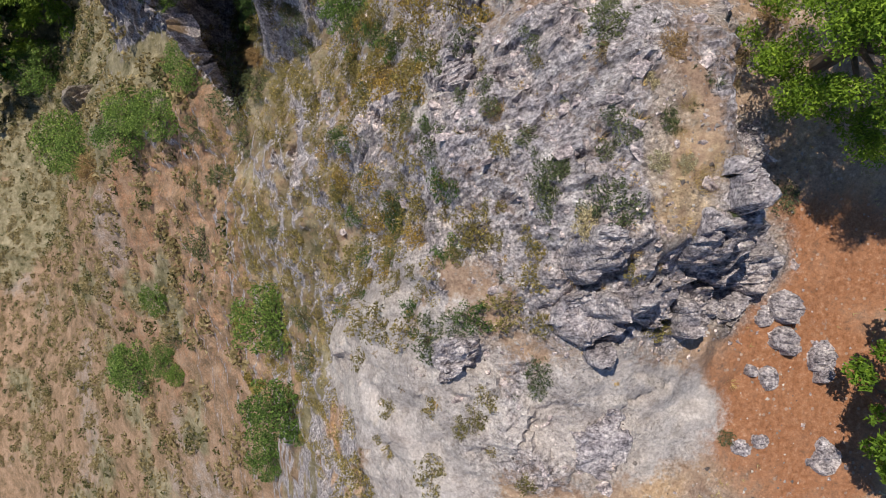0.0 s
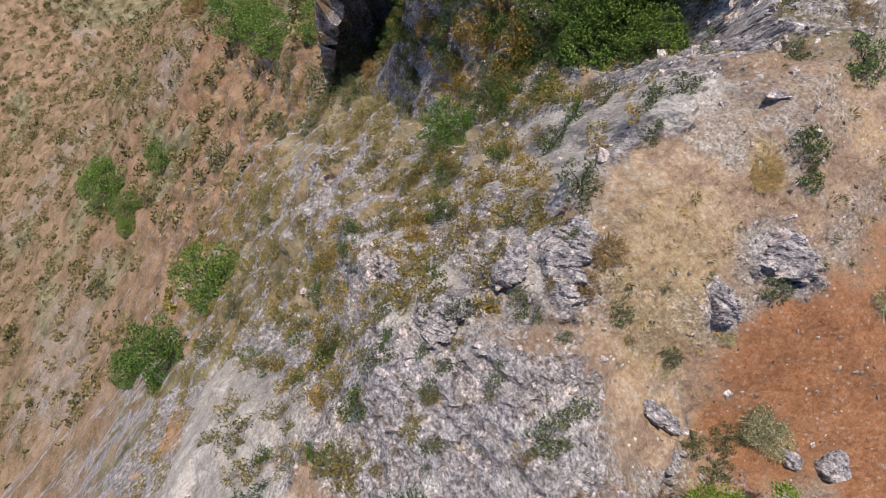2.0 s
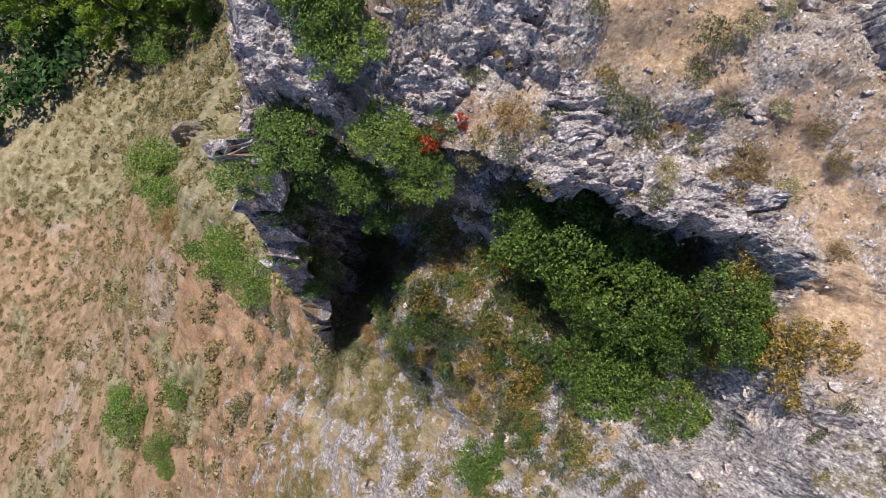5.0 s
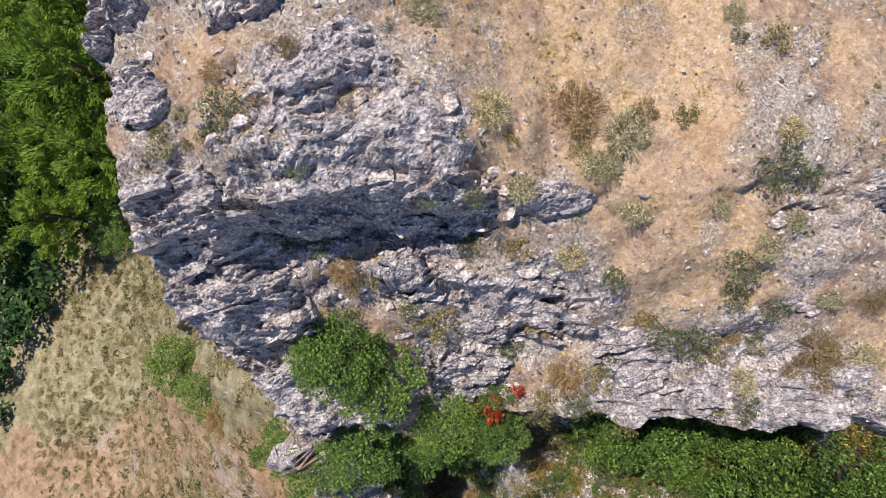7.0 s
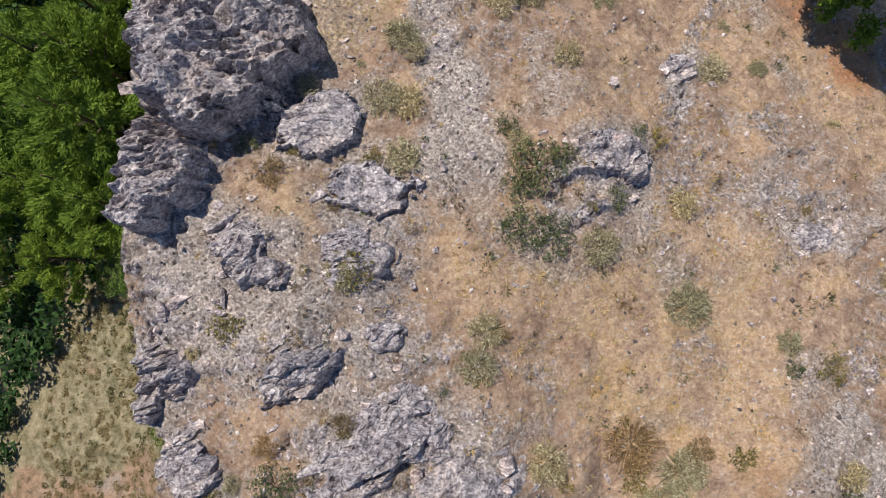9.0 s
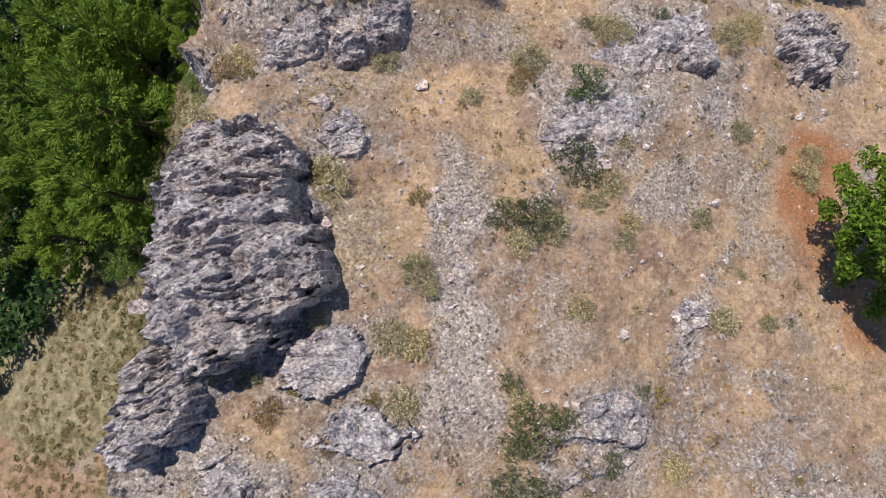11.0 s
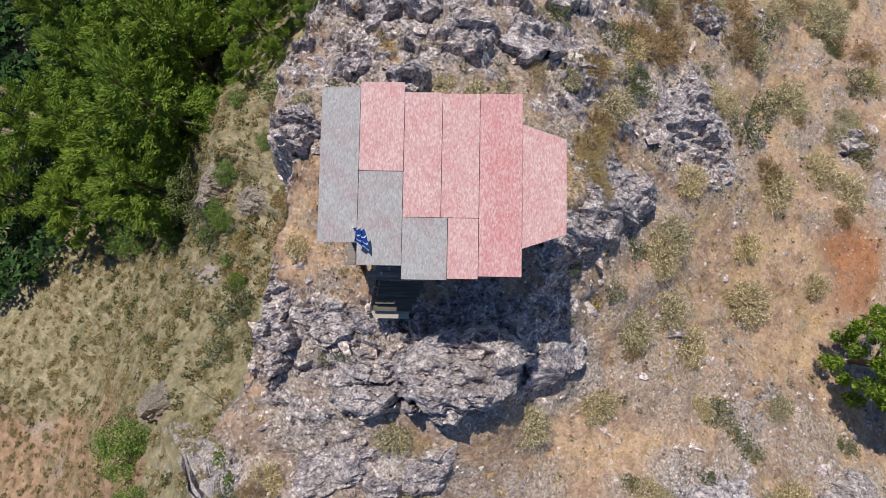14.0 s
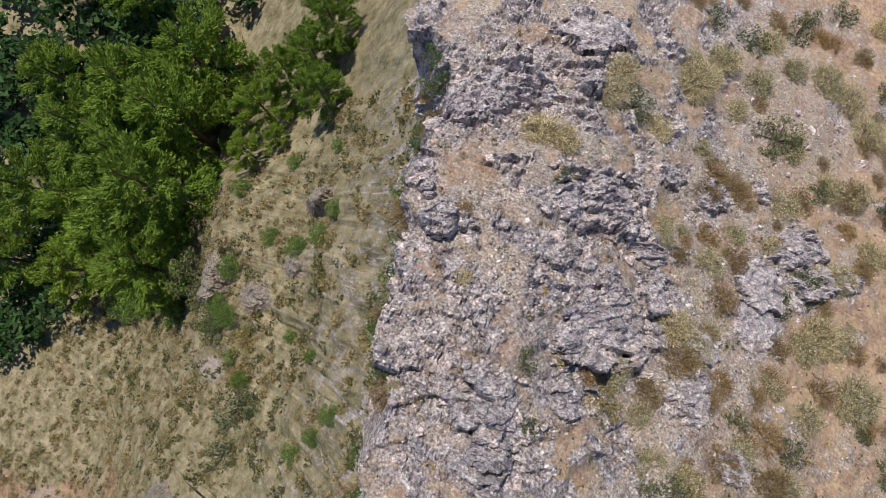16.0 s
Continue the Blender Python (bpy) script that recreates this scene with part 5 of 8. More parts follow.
def tree_meshes(kind, variant):
    """Crown and trunk of a tree with crown radius 1."""
    if (kind, variant) not in TREES:
        seed = 31 * variant + 5
        rng = random.Random(seed)
        lobes = [(x, y, 0.35 + z * 1.25, r) for x, y, z, r in clumps(seed, 58, 1.0, 0.19)] + lobes_for(seed + 2, 9, 0.8, 0.45, 0.85, 0.2)
        if kind == "pine":
            lobes = [(x, y, 0.5 + z * 1.35, r) for x, y, z, r in clumps(seed, 150, 0.95, 0.17)]
            lobes += [(math.cos(a) * r, math.sin(a) * r, h, rng.uniform(0.1, 0.17)) for a, r, h in ((rng.random() * math.tau, rng.uniform(0.6, 0.98), rng.uniform(0.5, 0.95)) for _ in range(60))]
        mat, n, leaf = {"tree": (LEAF_OAK, 4800, 0.034), "pine": (LEAF_PINE, 110000 if variant == 0 else 46000, 0.0145 if variant == 0 else 0.03)}[kind]
        bm = bmesh.new()
        stick(bm, (0, 0, -0.4), (0.05, 0.02, 0.6), 0.09, 0.06, 8)
        for x, y, z, r in lobes[::14 if kind == "pine" else 2]:
            stick(bm, (0.05, 0.02, 0.35 + 0.2 * rng.random()), (x * 0.75, y * 0.75, z - 0.1), 0.03, 0.008)
        me = bpy.data.meshes.new("trunk")
        bm.to_mesh(me)
        bm.free()
        me.materials.append(BARK)
        TREES[kind, variant] = (crown_mesh(seed, n, lobes, leaf, mat), me)
    return TREES[kind, variant]


PLANT_COUNT = [0]


def plant(kind, x, y, r, lift=0.0, high=1.0):
    """A shrub or small tree of radius r standing on the ground."""
    PLANT_COUNT[0] += 1
    z = ground_z(x, y)
    spin = pose(x, y, z - 0.03 + lift, 0, 0, 47 * PLANT_COUNT[0] % 360)
    if kind == "tree":
        crown, trunk = tree_meshes("tree", PLANT_COUNT[0] % 5)
        root = tagged(new("small_tree"), "green broad-leaved tree with a rounded crown on the rocky slope", "tree", "trees on the slope")
        child("trunk", trunk, root, "grey-brown trunk with bare limbs")
        child("crown", crown, root, "dense green leaves")
        tall = 0.75 * high
    else:
        foliage, stems = plant_meshes(kind, PLANT_COUNT[0] % 3, 0 if r < 0.45 else 1 if r < 0.9 else 2)
        *_, label, name, category, tall = KINDS[kind]
        root = tagged(new(name), label, category, "shrubs on the ridge")
        child("woody_base", stems, root, "bare woody stems")
        child("foliage", foliage, root)
        tall = high
    wide = r * random.uniform(1.05, 1.3)
    root.matrix_basis = spin @ Matrix.Diagonal((wide, wide * random.uniform(0.85, 1.1), r * tall * random.uniform(0.9, 1.15), 1))


def pine_tree(x, y, r, tall, z=None):
    """A round-topped pine near the ridge."""
    crown, trunk = tree_meshes("pine", 0 if r > 3 else 1)
    root = tagged(new("pine_tree"), "bright yellow-green pine with a round crown on red earth", "tree", "pines on the saddle")
    child("trunk", trunk, root, "brown bark trunk")
    child("crown", crown, root, "fine yellow-green needles in soft tufts")
    z = ground_z(x, y) if z is None else z
    root.matrix_basis = pose(x, y, z - 0.05, 0, 0, 40 * x) @ Matrix.Diagonal((r, r, tall / 1.75, 1))


# tall conifers of the valley: whorls of flat, plumed boughs with dark gaps between the tiers
CONIFERS = {}


def conifer_meshes(variant):
    """Foliage and trunk of a conifer 1 high."""
    if variant in CONIFERS:
        return CONIFERS[variant]
    rng = np.random.default_rng(60 + variant)
    tris, limbs = [], []

    def brush(a, b, radius, n):
        """Needles round a twig from a to b, thickest in the middle."""
        a, b = np.array(a), np.array(b)
        axis = (b - a) / np.linalg.norm(b - a)
        s = rng.random(n)
        d = rng.normal(size=(n, 3)) + (0, 0, 0.5)
        d -= (d @ axis)[:, None] * axis
        d /= np.linalg.norm(d, axis=1)[:, None]
        r = radius * (0.55 + 0.45 * np.sin(s * math.pi)) * rng.uniform(0.75, 1.0, n)
        c = a + (b - a) * s[:, None] + d * r[:, None]
        way = d * rng.uniform(0.1, 0.7, (n, 1)) + axis + rng.normal(0, 0.25, (n, 3))
        way /= np.linalg.norm(way, axis=1)[:, None]
        across = np.cross(way, d + rng.normal(0, 0.3, (n, 3)))
        across /= np.linalg.norm(across, axis=1)[:, None]
        size = rng.uniform(0.009, 0.017, n)[:, None]
        tris.append(np.stack([c - way * size * 0.7 + across * size * 0.45, c + way * size, c - way * size * 0.7 - across * size * 0.45], 1))

    tiers = 6
    for k in range(tiers):
        h = 0.2 + 0.76 * k / tiers
        reach = (0.3 * (1 - (k / tiers) ** 1.7) + 0.05) * rng.uniform(0.9, 1.1)
        count = 5 if k < 4 else 4
        for b in range(count):
            a = math.tau * (b + 0.5 * (k % 2)) / count + rng.uniform(-0.35, 0.35)
            long, lift = reach * rng.uniform(0.65, 1.2), rng.uniform(0.2, 0.7)
            out, side = np.array((math.cos(a), math.sin(a), 0.0)), np.array((-math.sin(a), math.cos(a), 0.0))
            tip = out * long + (0, 0, h + lift * long)
            limbs.append((h, out * long, h + lift * long))
            root = out * long * 0.3 + (0, 0, h + 0.1 * lift * long)
            brush(root, tip, 0.044, int(60 + 1050 * long))
            for lr in (-1, 1):
                p = root + (tip - root) * 0.5
                brush(p, p + (out * 0.7 + side * lr * 0.5 + (0, 0, lift * 0.7)) * long * rng.uniform(0.35, 0.5), 0.03, int(20 + 220 * long))
    brush((0, 0, 0.86), (0, 0, 1.0), 0.03, 40)
    verts = np.concatenate(tris).reshape(-1, 3)
    bm = bmesh.new()
    stick(bm, (0, 0, -0.05), (0, 0, 0.95), 0.02, 0.004, 7)
    me = bpy.data.meshes.new("trunk")
    bm.to_mesh(me)
    bm.free()
    me.materials.append(BARK)
    arms = []
    for h, tip, z in limbs[::4]:
        bm = bmesh.new()
        stick(bm, (0, 0, h), (tip[0] * 0.8, tip[1] * 0.8, z - 0.01), 0.006, 0.002, 4)
        arm = bpy.data.meshes.new("limb")
        bm.to_mesh(arm)
        bm.free()
        arm.materials.append(BARK)
        arms.append(arm)
    CONIFERS[variant] = (arms, mesh_from("foliage", verts, np.arange(len(verts)).reshape(-1, 3), LEAF_FIR), me)
    return CONIFERS[variant]


CONIFER_COUNT = [0]


def conifer(x, y, tall):
    CONIFER_COUNT[0] += 1
    arms, boughs, trunk = conifer_meshes(CONIFER_COUNT[0] % 4)
    root = tagged(new("conifer"), "tall green pine with flat plumed boughs in the valley wood", "tree", "pines below the cliff")
    child("trunk", trunk, root, "straight brown trunk")
    child("foliage", boughs, root, "yellow-green needle plumes")
    for arm in arms:
        child("limb", arm, root)
    root.matrix_basis = pose(x, y, ground_z(x, y) - 0.3, 0, 0, 33 * x) @ Matrix.Diagonal((tall, tall, tall, 1))


# ---- rocks ----
outcrop("bedded", 2.40, ((-22.9, 49.5), (-22.8, 50.6), (-21.6, 51.3), (-19.8, 50.5), (-19.5, 49.9), (-19.6, 49.0), (-18.8, 48.0), (-18.5, 46.9), (-19.5, 45.7), (-20.4, 44.8), (-21.6, 44.7), (-22.3, 46.0), (-22.7, 47.2), (-22.8, 48.6)))
outcrop("rock", 1.20, ((-23.9, 43.4), (-23.4, 44.5), (-22.7, 45.1), (-21.9, 44.4), (-21.8, 43.8), (-23.0, 43.3)))
outcrop("slab", 0.60, ((-19.3, 44.6), (-19.1, 45.2), (-18.0, 45.5), (-17.5, 45.2), (-17.4, 44.6), (-19.0, 44.2)))
outcrop("rock", 2.60, ((-19.4, 57.8), (-19.3, 58.3), (-18.6, 59.1), (-16.7, 59.7), (-16.0, 59.6), (-16.0, 59.0), (-16.3, 58.1), (-17.0, 57.5), (-18.3, 57.1), (-19.0, 57.3)))
outcrop("rock", 1.40, ((-20.9, 57.2), (-19.9, 58.1), (-19.3, 57.8), (-19.0, 57.2), (-19.7, 56.5), (-20.5, 56.4)))
outcrop("rock", 1.20, ((-3.7, 57.1), (-3.2, 58.3), (-2.1, 58.8), (-1.4, 57.8), (-0.7, 57.2), (-1.7, 56.6), (-1.8, 55.8), (-3.1, 55.8)))
outcrop("rock", 0.50, ((-21.4, 54.0), (-21.0, 54.6), (-20.3, 54.6), (-20.3, 54.1), (-21.1, 53.7)))
outcrop("rock", 0.50, ((-19.3, 54.2), (-18.8, 54.7), (-18.3, 54.6), (-18.5, 54.0), (-19.0, 53.8)))
outcrop("rock", 0.50, ((-18.2, 54.8), (-17.7, 55.5), (-17.1, 55.7), (-17.1, 55.0), (-17.8, 54.5)))
outcrop("rock", 0.50, ((-25.1, 52.6), (-24.4, 53.5), (-23.5, 53.9), (-22.8, 53.5), (-22.9, 52.8), (-24.5, 52.1)))
outcrop("rock", 0.35, ((-19.3, 51.3), (-19.1, 52.0), (-18.7, 52.0), (-18.0, 51.5), (-18.2, 50.8), (-18.8, 50.7)))
outcrop("rock", 0.30, ((-12.7, 51.9), (-12.1, 52.9), (-11.3, 52.9), (-10.7, 54.1), (-9.5, 54.2), (-9.6, 53.1), (-10.7, 52.0), (-11.9, 51.6)))
outcrop("rock", 0.40, ((-7.9, 55.4), (-7.5, 56.1), (-6.4, 56.3), (-6.5, 55.8), (-7.5, 55.2)))
outcrop("rock", 0.30, ((-11.9, 54.7), (-10.2, 55.6), (-9.2, 56.2), (-6.9, 57.0), (-6.6, 56.5), (-8.7, 55.7), (-10.4, 54.7)))
outcrop("rock", 2.00, ((-23.7, 42.6), (-23.4, 44.2), (-22.4, 45.0), (-21.3, 44.2), (-21.1, 43.2), (-21.9, 42.7), (-22.4, 42.2), (-23.3, 42.3)))
outcrop("slab", 0.60, ((-19.2, 44.9), (-18.7, 45.4), (-17.6, 45.5), (-17.3, 44.8), (-17.9, 44.4), (-18.9, 44.5)))
outcrop("slab", 0.50, ((-18.1, 43.2), (-17.5, 43.6), (-16.3, 43.4), (-15.7, 43.1), (-16.1, 42.7), (-16.8, 42.2), (-17.5, 42.4), (-18.1, 42.7)))
outcrop("rock", 0.80, ((-20.6, 41.8), (-20.1, 42.1), (-19.7, 41.8), (-19.8, 41.3), (-19.6, 41.0), (-20.2, 40.6), (-20.6, 41.0)))
outcrop("rock", 0.60, ((-18.3, 41.3), (-17.8, 41.8), (-17.1, 41.6), (-16.7, 40.9), (-16.9, 40.7), (-17.5, 41.1)))
outcrop("rock", 0.50, ((-11.1, 43.7), (-10.7, 44.4), (-10.2, 44.5), (-9.1, 43.9), (-9.3, 43.2), (-10.1, 43.1), (-10.8, 43.2)))
outcrop("rock", 0.40, ((-19.3, 51.4), (-18.7, 52.2), (-18.0, 51.7), (-18.1, 50.8), (-18.9, 51.0)))
outcrop("rock", 0.30, ((-8.0, 46.9), (-7.2, 47.3), (-6.9, 47.0), (-7.1, 46.5), (-7.8, 46.5)))
outcrop("rock", 0.25, ((-4.6, 41.3), (-4.0, 41.5), (-3.4, 41.2), (-3.6, 40.8), (-4.5, 41.0)))
outcrop("rock", 0.80, ((-20.0, 38.4), (-19.7, 38.8), (-18.7, 38.9), (-18.0, 38.8), (-18.3, 38.2), (-19.1, 37.8), (-19.8, 37.6)))
outcrop("rock", 0.70, ((-19.1, 36.0), (-18.1, 36.5), (-17.5, 37.0), (-16.2, 37.7), (-15.8, 36.9), (-15.2, 36.8), (-15.4, 35.9), (-16.4, 35.8), (-17.6, 35.0), (-18.7, 35.1)))
outcrop("rock", 0.70, ((-19.0, 34.2), (-17.7, 34.9), (-16.2, 34.9), (-14.3, 35.4), (-13.6, 35.1), (-13.5, 33.9), (-14.3, 33.6), (-16.3, 33.1), (-18.3, 33.2)))
outcrop("rock", 0.70, ((-25.9, 42.5), (-25.3, 43.2), (-24.2, 43.1), (-23.4, 42.5), (-23.9, 41.7), (-25.2, 41.6)))
outcrop("rock", 0.80, ((-23.8, 38.5), (-23.1, 39.1), (-22.0, 38.9), (-21.9, 38.3), (-22.8, 37.9), (-23.3, 37.1), (-23.7, 37.4)))
outcrop("rock", 0.60, ((-21.1, 42.0), (-19.8, 41.8), (-19.6, 41.3), (-19.1, 41.0), (-19.9, 40.5), (-20.4, 40.7), (-21.0, 41.4)))
outcrop("rock", 0.50, ((-22.8, 36.5), (-22.1, 37.0), (-21.4, 36.1), (-21.4, 35.6), (-22.2, 35.2), (-22.7, 35.6)))
outcrop("rock", 0.50, ((-17.1, 41.6), (-16.5, 41.4), (-16.7, 40.6), (-17.1, 40.7), (-18.3, 41.4), (-17.9, 41.8)))
outcrop("rock", 0.40, ((-17.3, 39.0), (-16.7, 39.5), (-16.2, 39.2), (-16.3, 38.7), (-16.9, 38.6)))
outcrop("rock", 0.50, ((-11.6, 32.8), (-10.5, 33.2), (-10.3, 33.0), (-10.9, 32.7)))
outcrop("rock", 0.50, ((-21.7, 33.7), (-21.0, 34.0), (-20.4, 34.1), (-20.4, 33.7), (-21.3, 33.3), (-21.8, 33.2)))
outcrop("bedded", 0.60, ((-22.6, 32.7), (-20.8, 33.2), (-19.7, 33.1), (-19.5, 32.6), (-20.2, 32.0), (-21.3, 31.7), (-22.6, 32.0)))
outcrop("bedded", 1.00, ((-25.6, 29.8), (-24.8, 30.5), (-21.9, 31.0), (-20.2, 32.1), (-19.3, 31.2), (-19.0, 30.2), (-19.9, 29.0), (-21.4, 28.3), (-23.3, 29.1), (-24.8, 29.3)))
outcrop("bedded", 1.20, ((-22.5, 32.7), (-22.0, 32.9), (-20.4, 33.0), (-19.4, 33.0), (-19.4, 32.5), (-20.2, 32.1), (-21.5, 31.4), (-22.4, 31.9), (-22.8, 32.4)))
outcrop("bedded", 1.60, ((-24.1, 30.1), (-23.3, 30.4), (-21.8, 30.5), (-19.3, 30.3), (-18.9, 29.7), (-19.0, 28.5), (-21.6, 28.1), (-23.3, 28.4), (-23.9, 29.6)))
outcrop("bedded", 2.00, ((-22.5, 27.5), (-21.3, 27.8), (-19.9, 27.9), (-18.7, 27.3), (-17.2, 26.1), (-16.7, 25.1), (-17.6, 24.2), (-19.3, 24.2), (-20.3, 24.9), (-21.6, 26.2)))
outcrop("rock", 1.00, ((-16.8, 31.2), (-16.2, 31.7), (-15.0, 31.8), (-14.6, 30.7), (-15.9, 30.3), (-16.6, 30.5)))
outcrop("rock", 1.00, ((-15.0, 31.0), (-13.1, 30.9), (-11.8, 30.5), (-10.5, 30.1), (-9.7, 29.2), (-9.1, 28.6), (-10.1, 28.8), (-11.2, 29.9), (-13.1, 30.3)))
outcrop("rock", 0.90, ((-9.2, 28.7), (-7.5, 28.3), (-6.9, 27.4), (-7.2, 26.6), (-8.3, 26.4), (-9.0, 27.1)))
outcrop("rock", 0.90, ((-8.5, 26.5), (-6.5, 27.0), (-5.3, 26.7), (-5.5, 25.6), (-6.6, 24.6), (-8.3, 24.5), (-9.5, 25.3)))
outcrop("rock", 0.90, ((-4.0, 26.5), (-2.4, 27.5), (-1.2, 27.6), (-1.2, 27.1), (-2.1, 26.4), (-2.7, 24.8), (-3.8, 24.5), (-4.3, 25.4)))
outcrop("rock", 1.00, ((-15.4, 27.3), (-14.1, 28.0), (-12.6, 27.8), (-12.3, 27.1), (-13.6, 26.6), (-15.2, 26.9)))
outcrop("rock", 0.70, ((-14.0, 29.1), (-13.2, 29.3), (-12.1, 28.9), (-12.2, 28.5), (-13.4, 28.5)))
outcrop("rock", 0.70, ((-15.5, 26.0), (-14.5, 26.5), (-13.4, 26.2), (-13.9, 25.6), (-15.0, 25.5)))
outcrop("rock", 0.80, ((-10.6, 23.8), (-9.1, 24.7), (-8.3, 24.6), (-7.9, 22.4), (-9.3, 21.9), (-10.3, 22.2)))
outcrop("rock", 0.60, ((-11.8, 32.9), (-10.7, 33.1), (-9.9, 33.0), (-10.8, 32.6), (-11.6, 32.6)))
outcrop("slab", 0.80, ((-21.7, 33.4), (-21.0, 33.5), (-20.3, 33.4), (-20.4, 33.1), (-21.4, 33.1), (-21.7, 33.1)))
outcrop("rock", 1.00, ((-1.6, 33.3), (-0.4, 32.9), (-0.5, 31.7), (-1.3, 32.1), (-1.8, 32.7)))
outcrop("rock", 0.80, ((-16.2, 63.2), (-15.6, 63.9), (-14.6, 64.2), (-14.7, 63.3), (-15.6, 62.6)))
outcrop("rock", 0.90, ((-14.7, 64.8), (-13.8, 65.9), (-12.9, 65.9), (-13.0, 64.9), (-14.0, 64.3)))
outcrop("slab", 0.60, ((-15.8, 58.3), (-15.7, 59.2), (-14.7, 60.1), (-13.6, 60.5), (-13.3, 60.1), (-14.5, 59.2), (-15.3, 58.4)))
outcrop("rock", 0.60, ((-14.3, 68.1), (-13.0, 68.0), (-11.4, 69.3), (-9.7, 70.0), (-9.9, 69.2), (-12.2, 67.8), (-13.6, 67.4)))
outcrop("rock", 0.90, ((-23.6, 58.1), (-23.8, 59.3), (-23.2, 59.4), (-22.9, 58.3), (-22.5, 57.1), (-22.8, 56.3), (-23.3, 57.1)))
outcrop("rock", 0.50, ((-24.9, 53.2), (-24.1, 53.8), (-23.3, 53.2), (-23.4, 52.4), (-24.4, 52.0), (-25.0, 52.4)))
outcrop("rock", 0.40, ((-18.4, 54.6), (-18.0, 55.5), (-17.2, 56.1), (-17.1, 55.4), (-17.5, 54.5)))
outcrop("rock", 0.50, ((-21.2, 53.6), (-20.4, 54.4), (-19.7, 55.5), (-19.4, 55.1), (-20.1, 53.9), (-20.9, 53.6)))
outcrop("rock", 0.60, ((-22.9, 58.5), (-22.0, 58.8), (-20.6, 59.0), (-20.8, 58.6), (-22.1, 58.2)))
outcrop("slab", 0.80, ((-18.5, 70.4), (-18.4, 71.2), (-17.1, 71.7), (-17.0, 71.1), (-17.6, 70.4), (-18.4, 70.1)))
outcrop("slab", 0.80, ((-19.2, 67.8), (-19.2, 68.4), (-17.7, 69.2), (-17.4, 68.7), (-18.0, 68.0), (-18.9, 67.7)))
outcrop("rock", 0.90, ((-22.1, 65.7), (-21.8, 66.2), (-21.0, 66.2), (-20.9, 65.8), (-21.3, 65.4), (-21.8, 65.4)))
outcrop("rock", 0.80, ((-21.2, 64.9), (-20.8, 65.5), (-20.2, 65.1), (-20.5, 64.7), (-21.0, 64.6)))
outcrop("rock", 0.60, ((-17.3, 68.7), (-16.7, 69.2), (-15.8, 69.4), (-15.9, 68.9), (-16.8, 68.5)))
outcrop("rock", 0.80, ((-14.5, 68.1), (-13.3, 68.8), (-10.0, 70.5), (-9.8, 69.9), (-11.7, 68.9), (-13.4, 67.8)))
outcrop("rock", 0.70, ((-16.0, 63.7), (-14.8, 64.1), (-13.1, 66.1), (-13.2, 65.5), (-14.2, 64.5), (-14.8, 63.3), (-15.7, 63.3)))
outcrop("rock", 0.70, ((-23.4, 67.6), (-23.0, 68.4), (-22.6, 68.4), (-22.7, 67.6), (-23.1, 67.1)))
outcrop("rock", 0.70, ((-22.5, 68.0), (-22.2, 68.7), (-21.5, 68.7), (-21.4, 68.2), (-22.0, 67.6)))
outcrop("rock", 0.60, ((-21.0, 67.4), (-20.4, 68.1), (-19.6, 68.2), (-19.6, 67.7), (-20.3, 67.0)))
outcrop("rock", 1.00, ((-22.5, 72.4), (-22.0, 73.0), (-21.2, 72.9), (-21.2, 71.8), (-21.4, 71.3), (-22.0, 71.6)))
outcrop("rock", 0.80, ((-24.6, 63.5), (-24.5, 64.2), (-23.8, 64.2), (-23.6, 63.4), (-23.9, 62.9), (-24.4, 62.8)))
outcrop("rock", 0.50, ((-23.7, 65.8), (-23.3, 66.2), (-22.8, 66.1), (-22.9, 65.6), (-23.4, 65.5)))
outcrop("rock", 0.50, ((-4.7, 72.1), (-4.0, 72.9), (-2.8, 72.5), (-3.7, 71.8)))
outcrop("rock", 0.70, ((-13.1, 73.7), (-12.1, 74.7), (-11.5, 74.5), (-12.3, 73.5)))
outcrop("rock", 0.60, ((-15.1, 76.7), (-14.3, 77.2), (-13.8, 76.0), (-14.4, 75.0), (-14.9, 76.0)))
outcrop("rock", 1.10, ((-27.1, 85.2), (-26.5, 87.2), (-23.7, 88.5), (-23.1, 86.3), (-24.5, 84.5), (-25.6, 83.5), (-27.3, 83.0)))
outcrop("slab", 0.80, ((-23.9, 89.9), (-22.2, 91.2), (-20.1, 91.6), (-20.4, 90.4), (-21.6, 89.3), (-23.1, 89.5)))
outcrop("rock", 0.80, ((-22.1, 87.5), (-21.8, 88.6), (-21.2, 88.6), (-21.1, 87.5), (-21.6, 86.6)))
outcrop("rock", 0.90, ((-22.2, 81.0), (-21.8, 82.4), (-20.5, 83.2), (-18.3, 83.4), (-18.2, 82.2), (-20.0, 80.8), (-21.4, 80.5)))
outcrop("rock", 1.30, ((-20.2, 75.7), (-20.5, 77.4), (-19.6, 78.7), (-17.9, 79.5), (-17.2, 78.4), (-16.8, 77.2), (-18.0, 76.3), (-19.4, 75.5)))
outcrop("rock", 0.80, ((-20.3, 74.8), (-19.3, 75.2), (-19.2, 74.4), (-19.9, 74.2)))
outcrop("slab", 1.00, ((-12.8, 81.5), (-11.9, 82.8), (-10.6, 82.6), (-10.2, 81.1), (-11.0, 80.3), (-12.3, 80.9)))
outcrop("rock", 0.90, ((-11.1, 83.5), (-10.2, 84.6), (-8.4, 85.3), (-8.0, 84.3), (-9.4, 83.3), (-10.7, 83.0)))
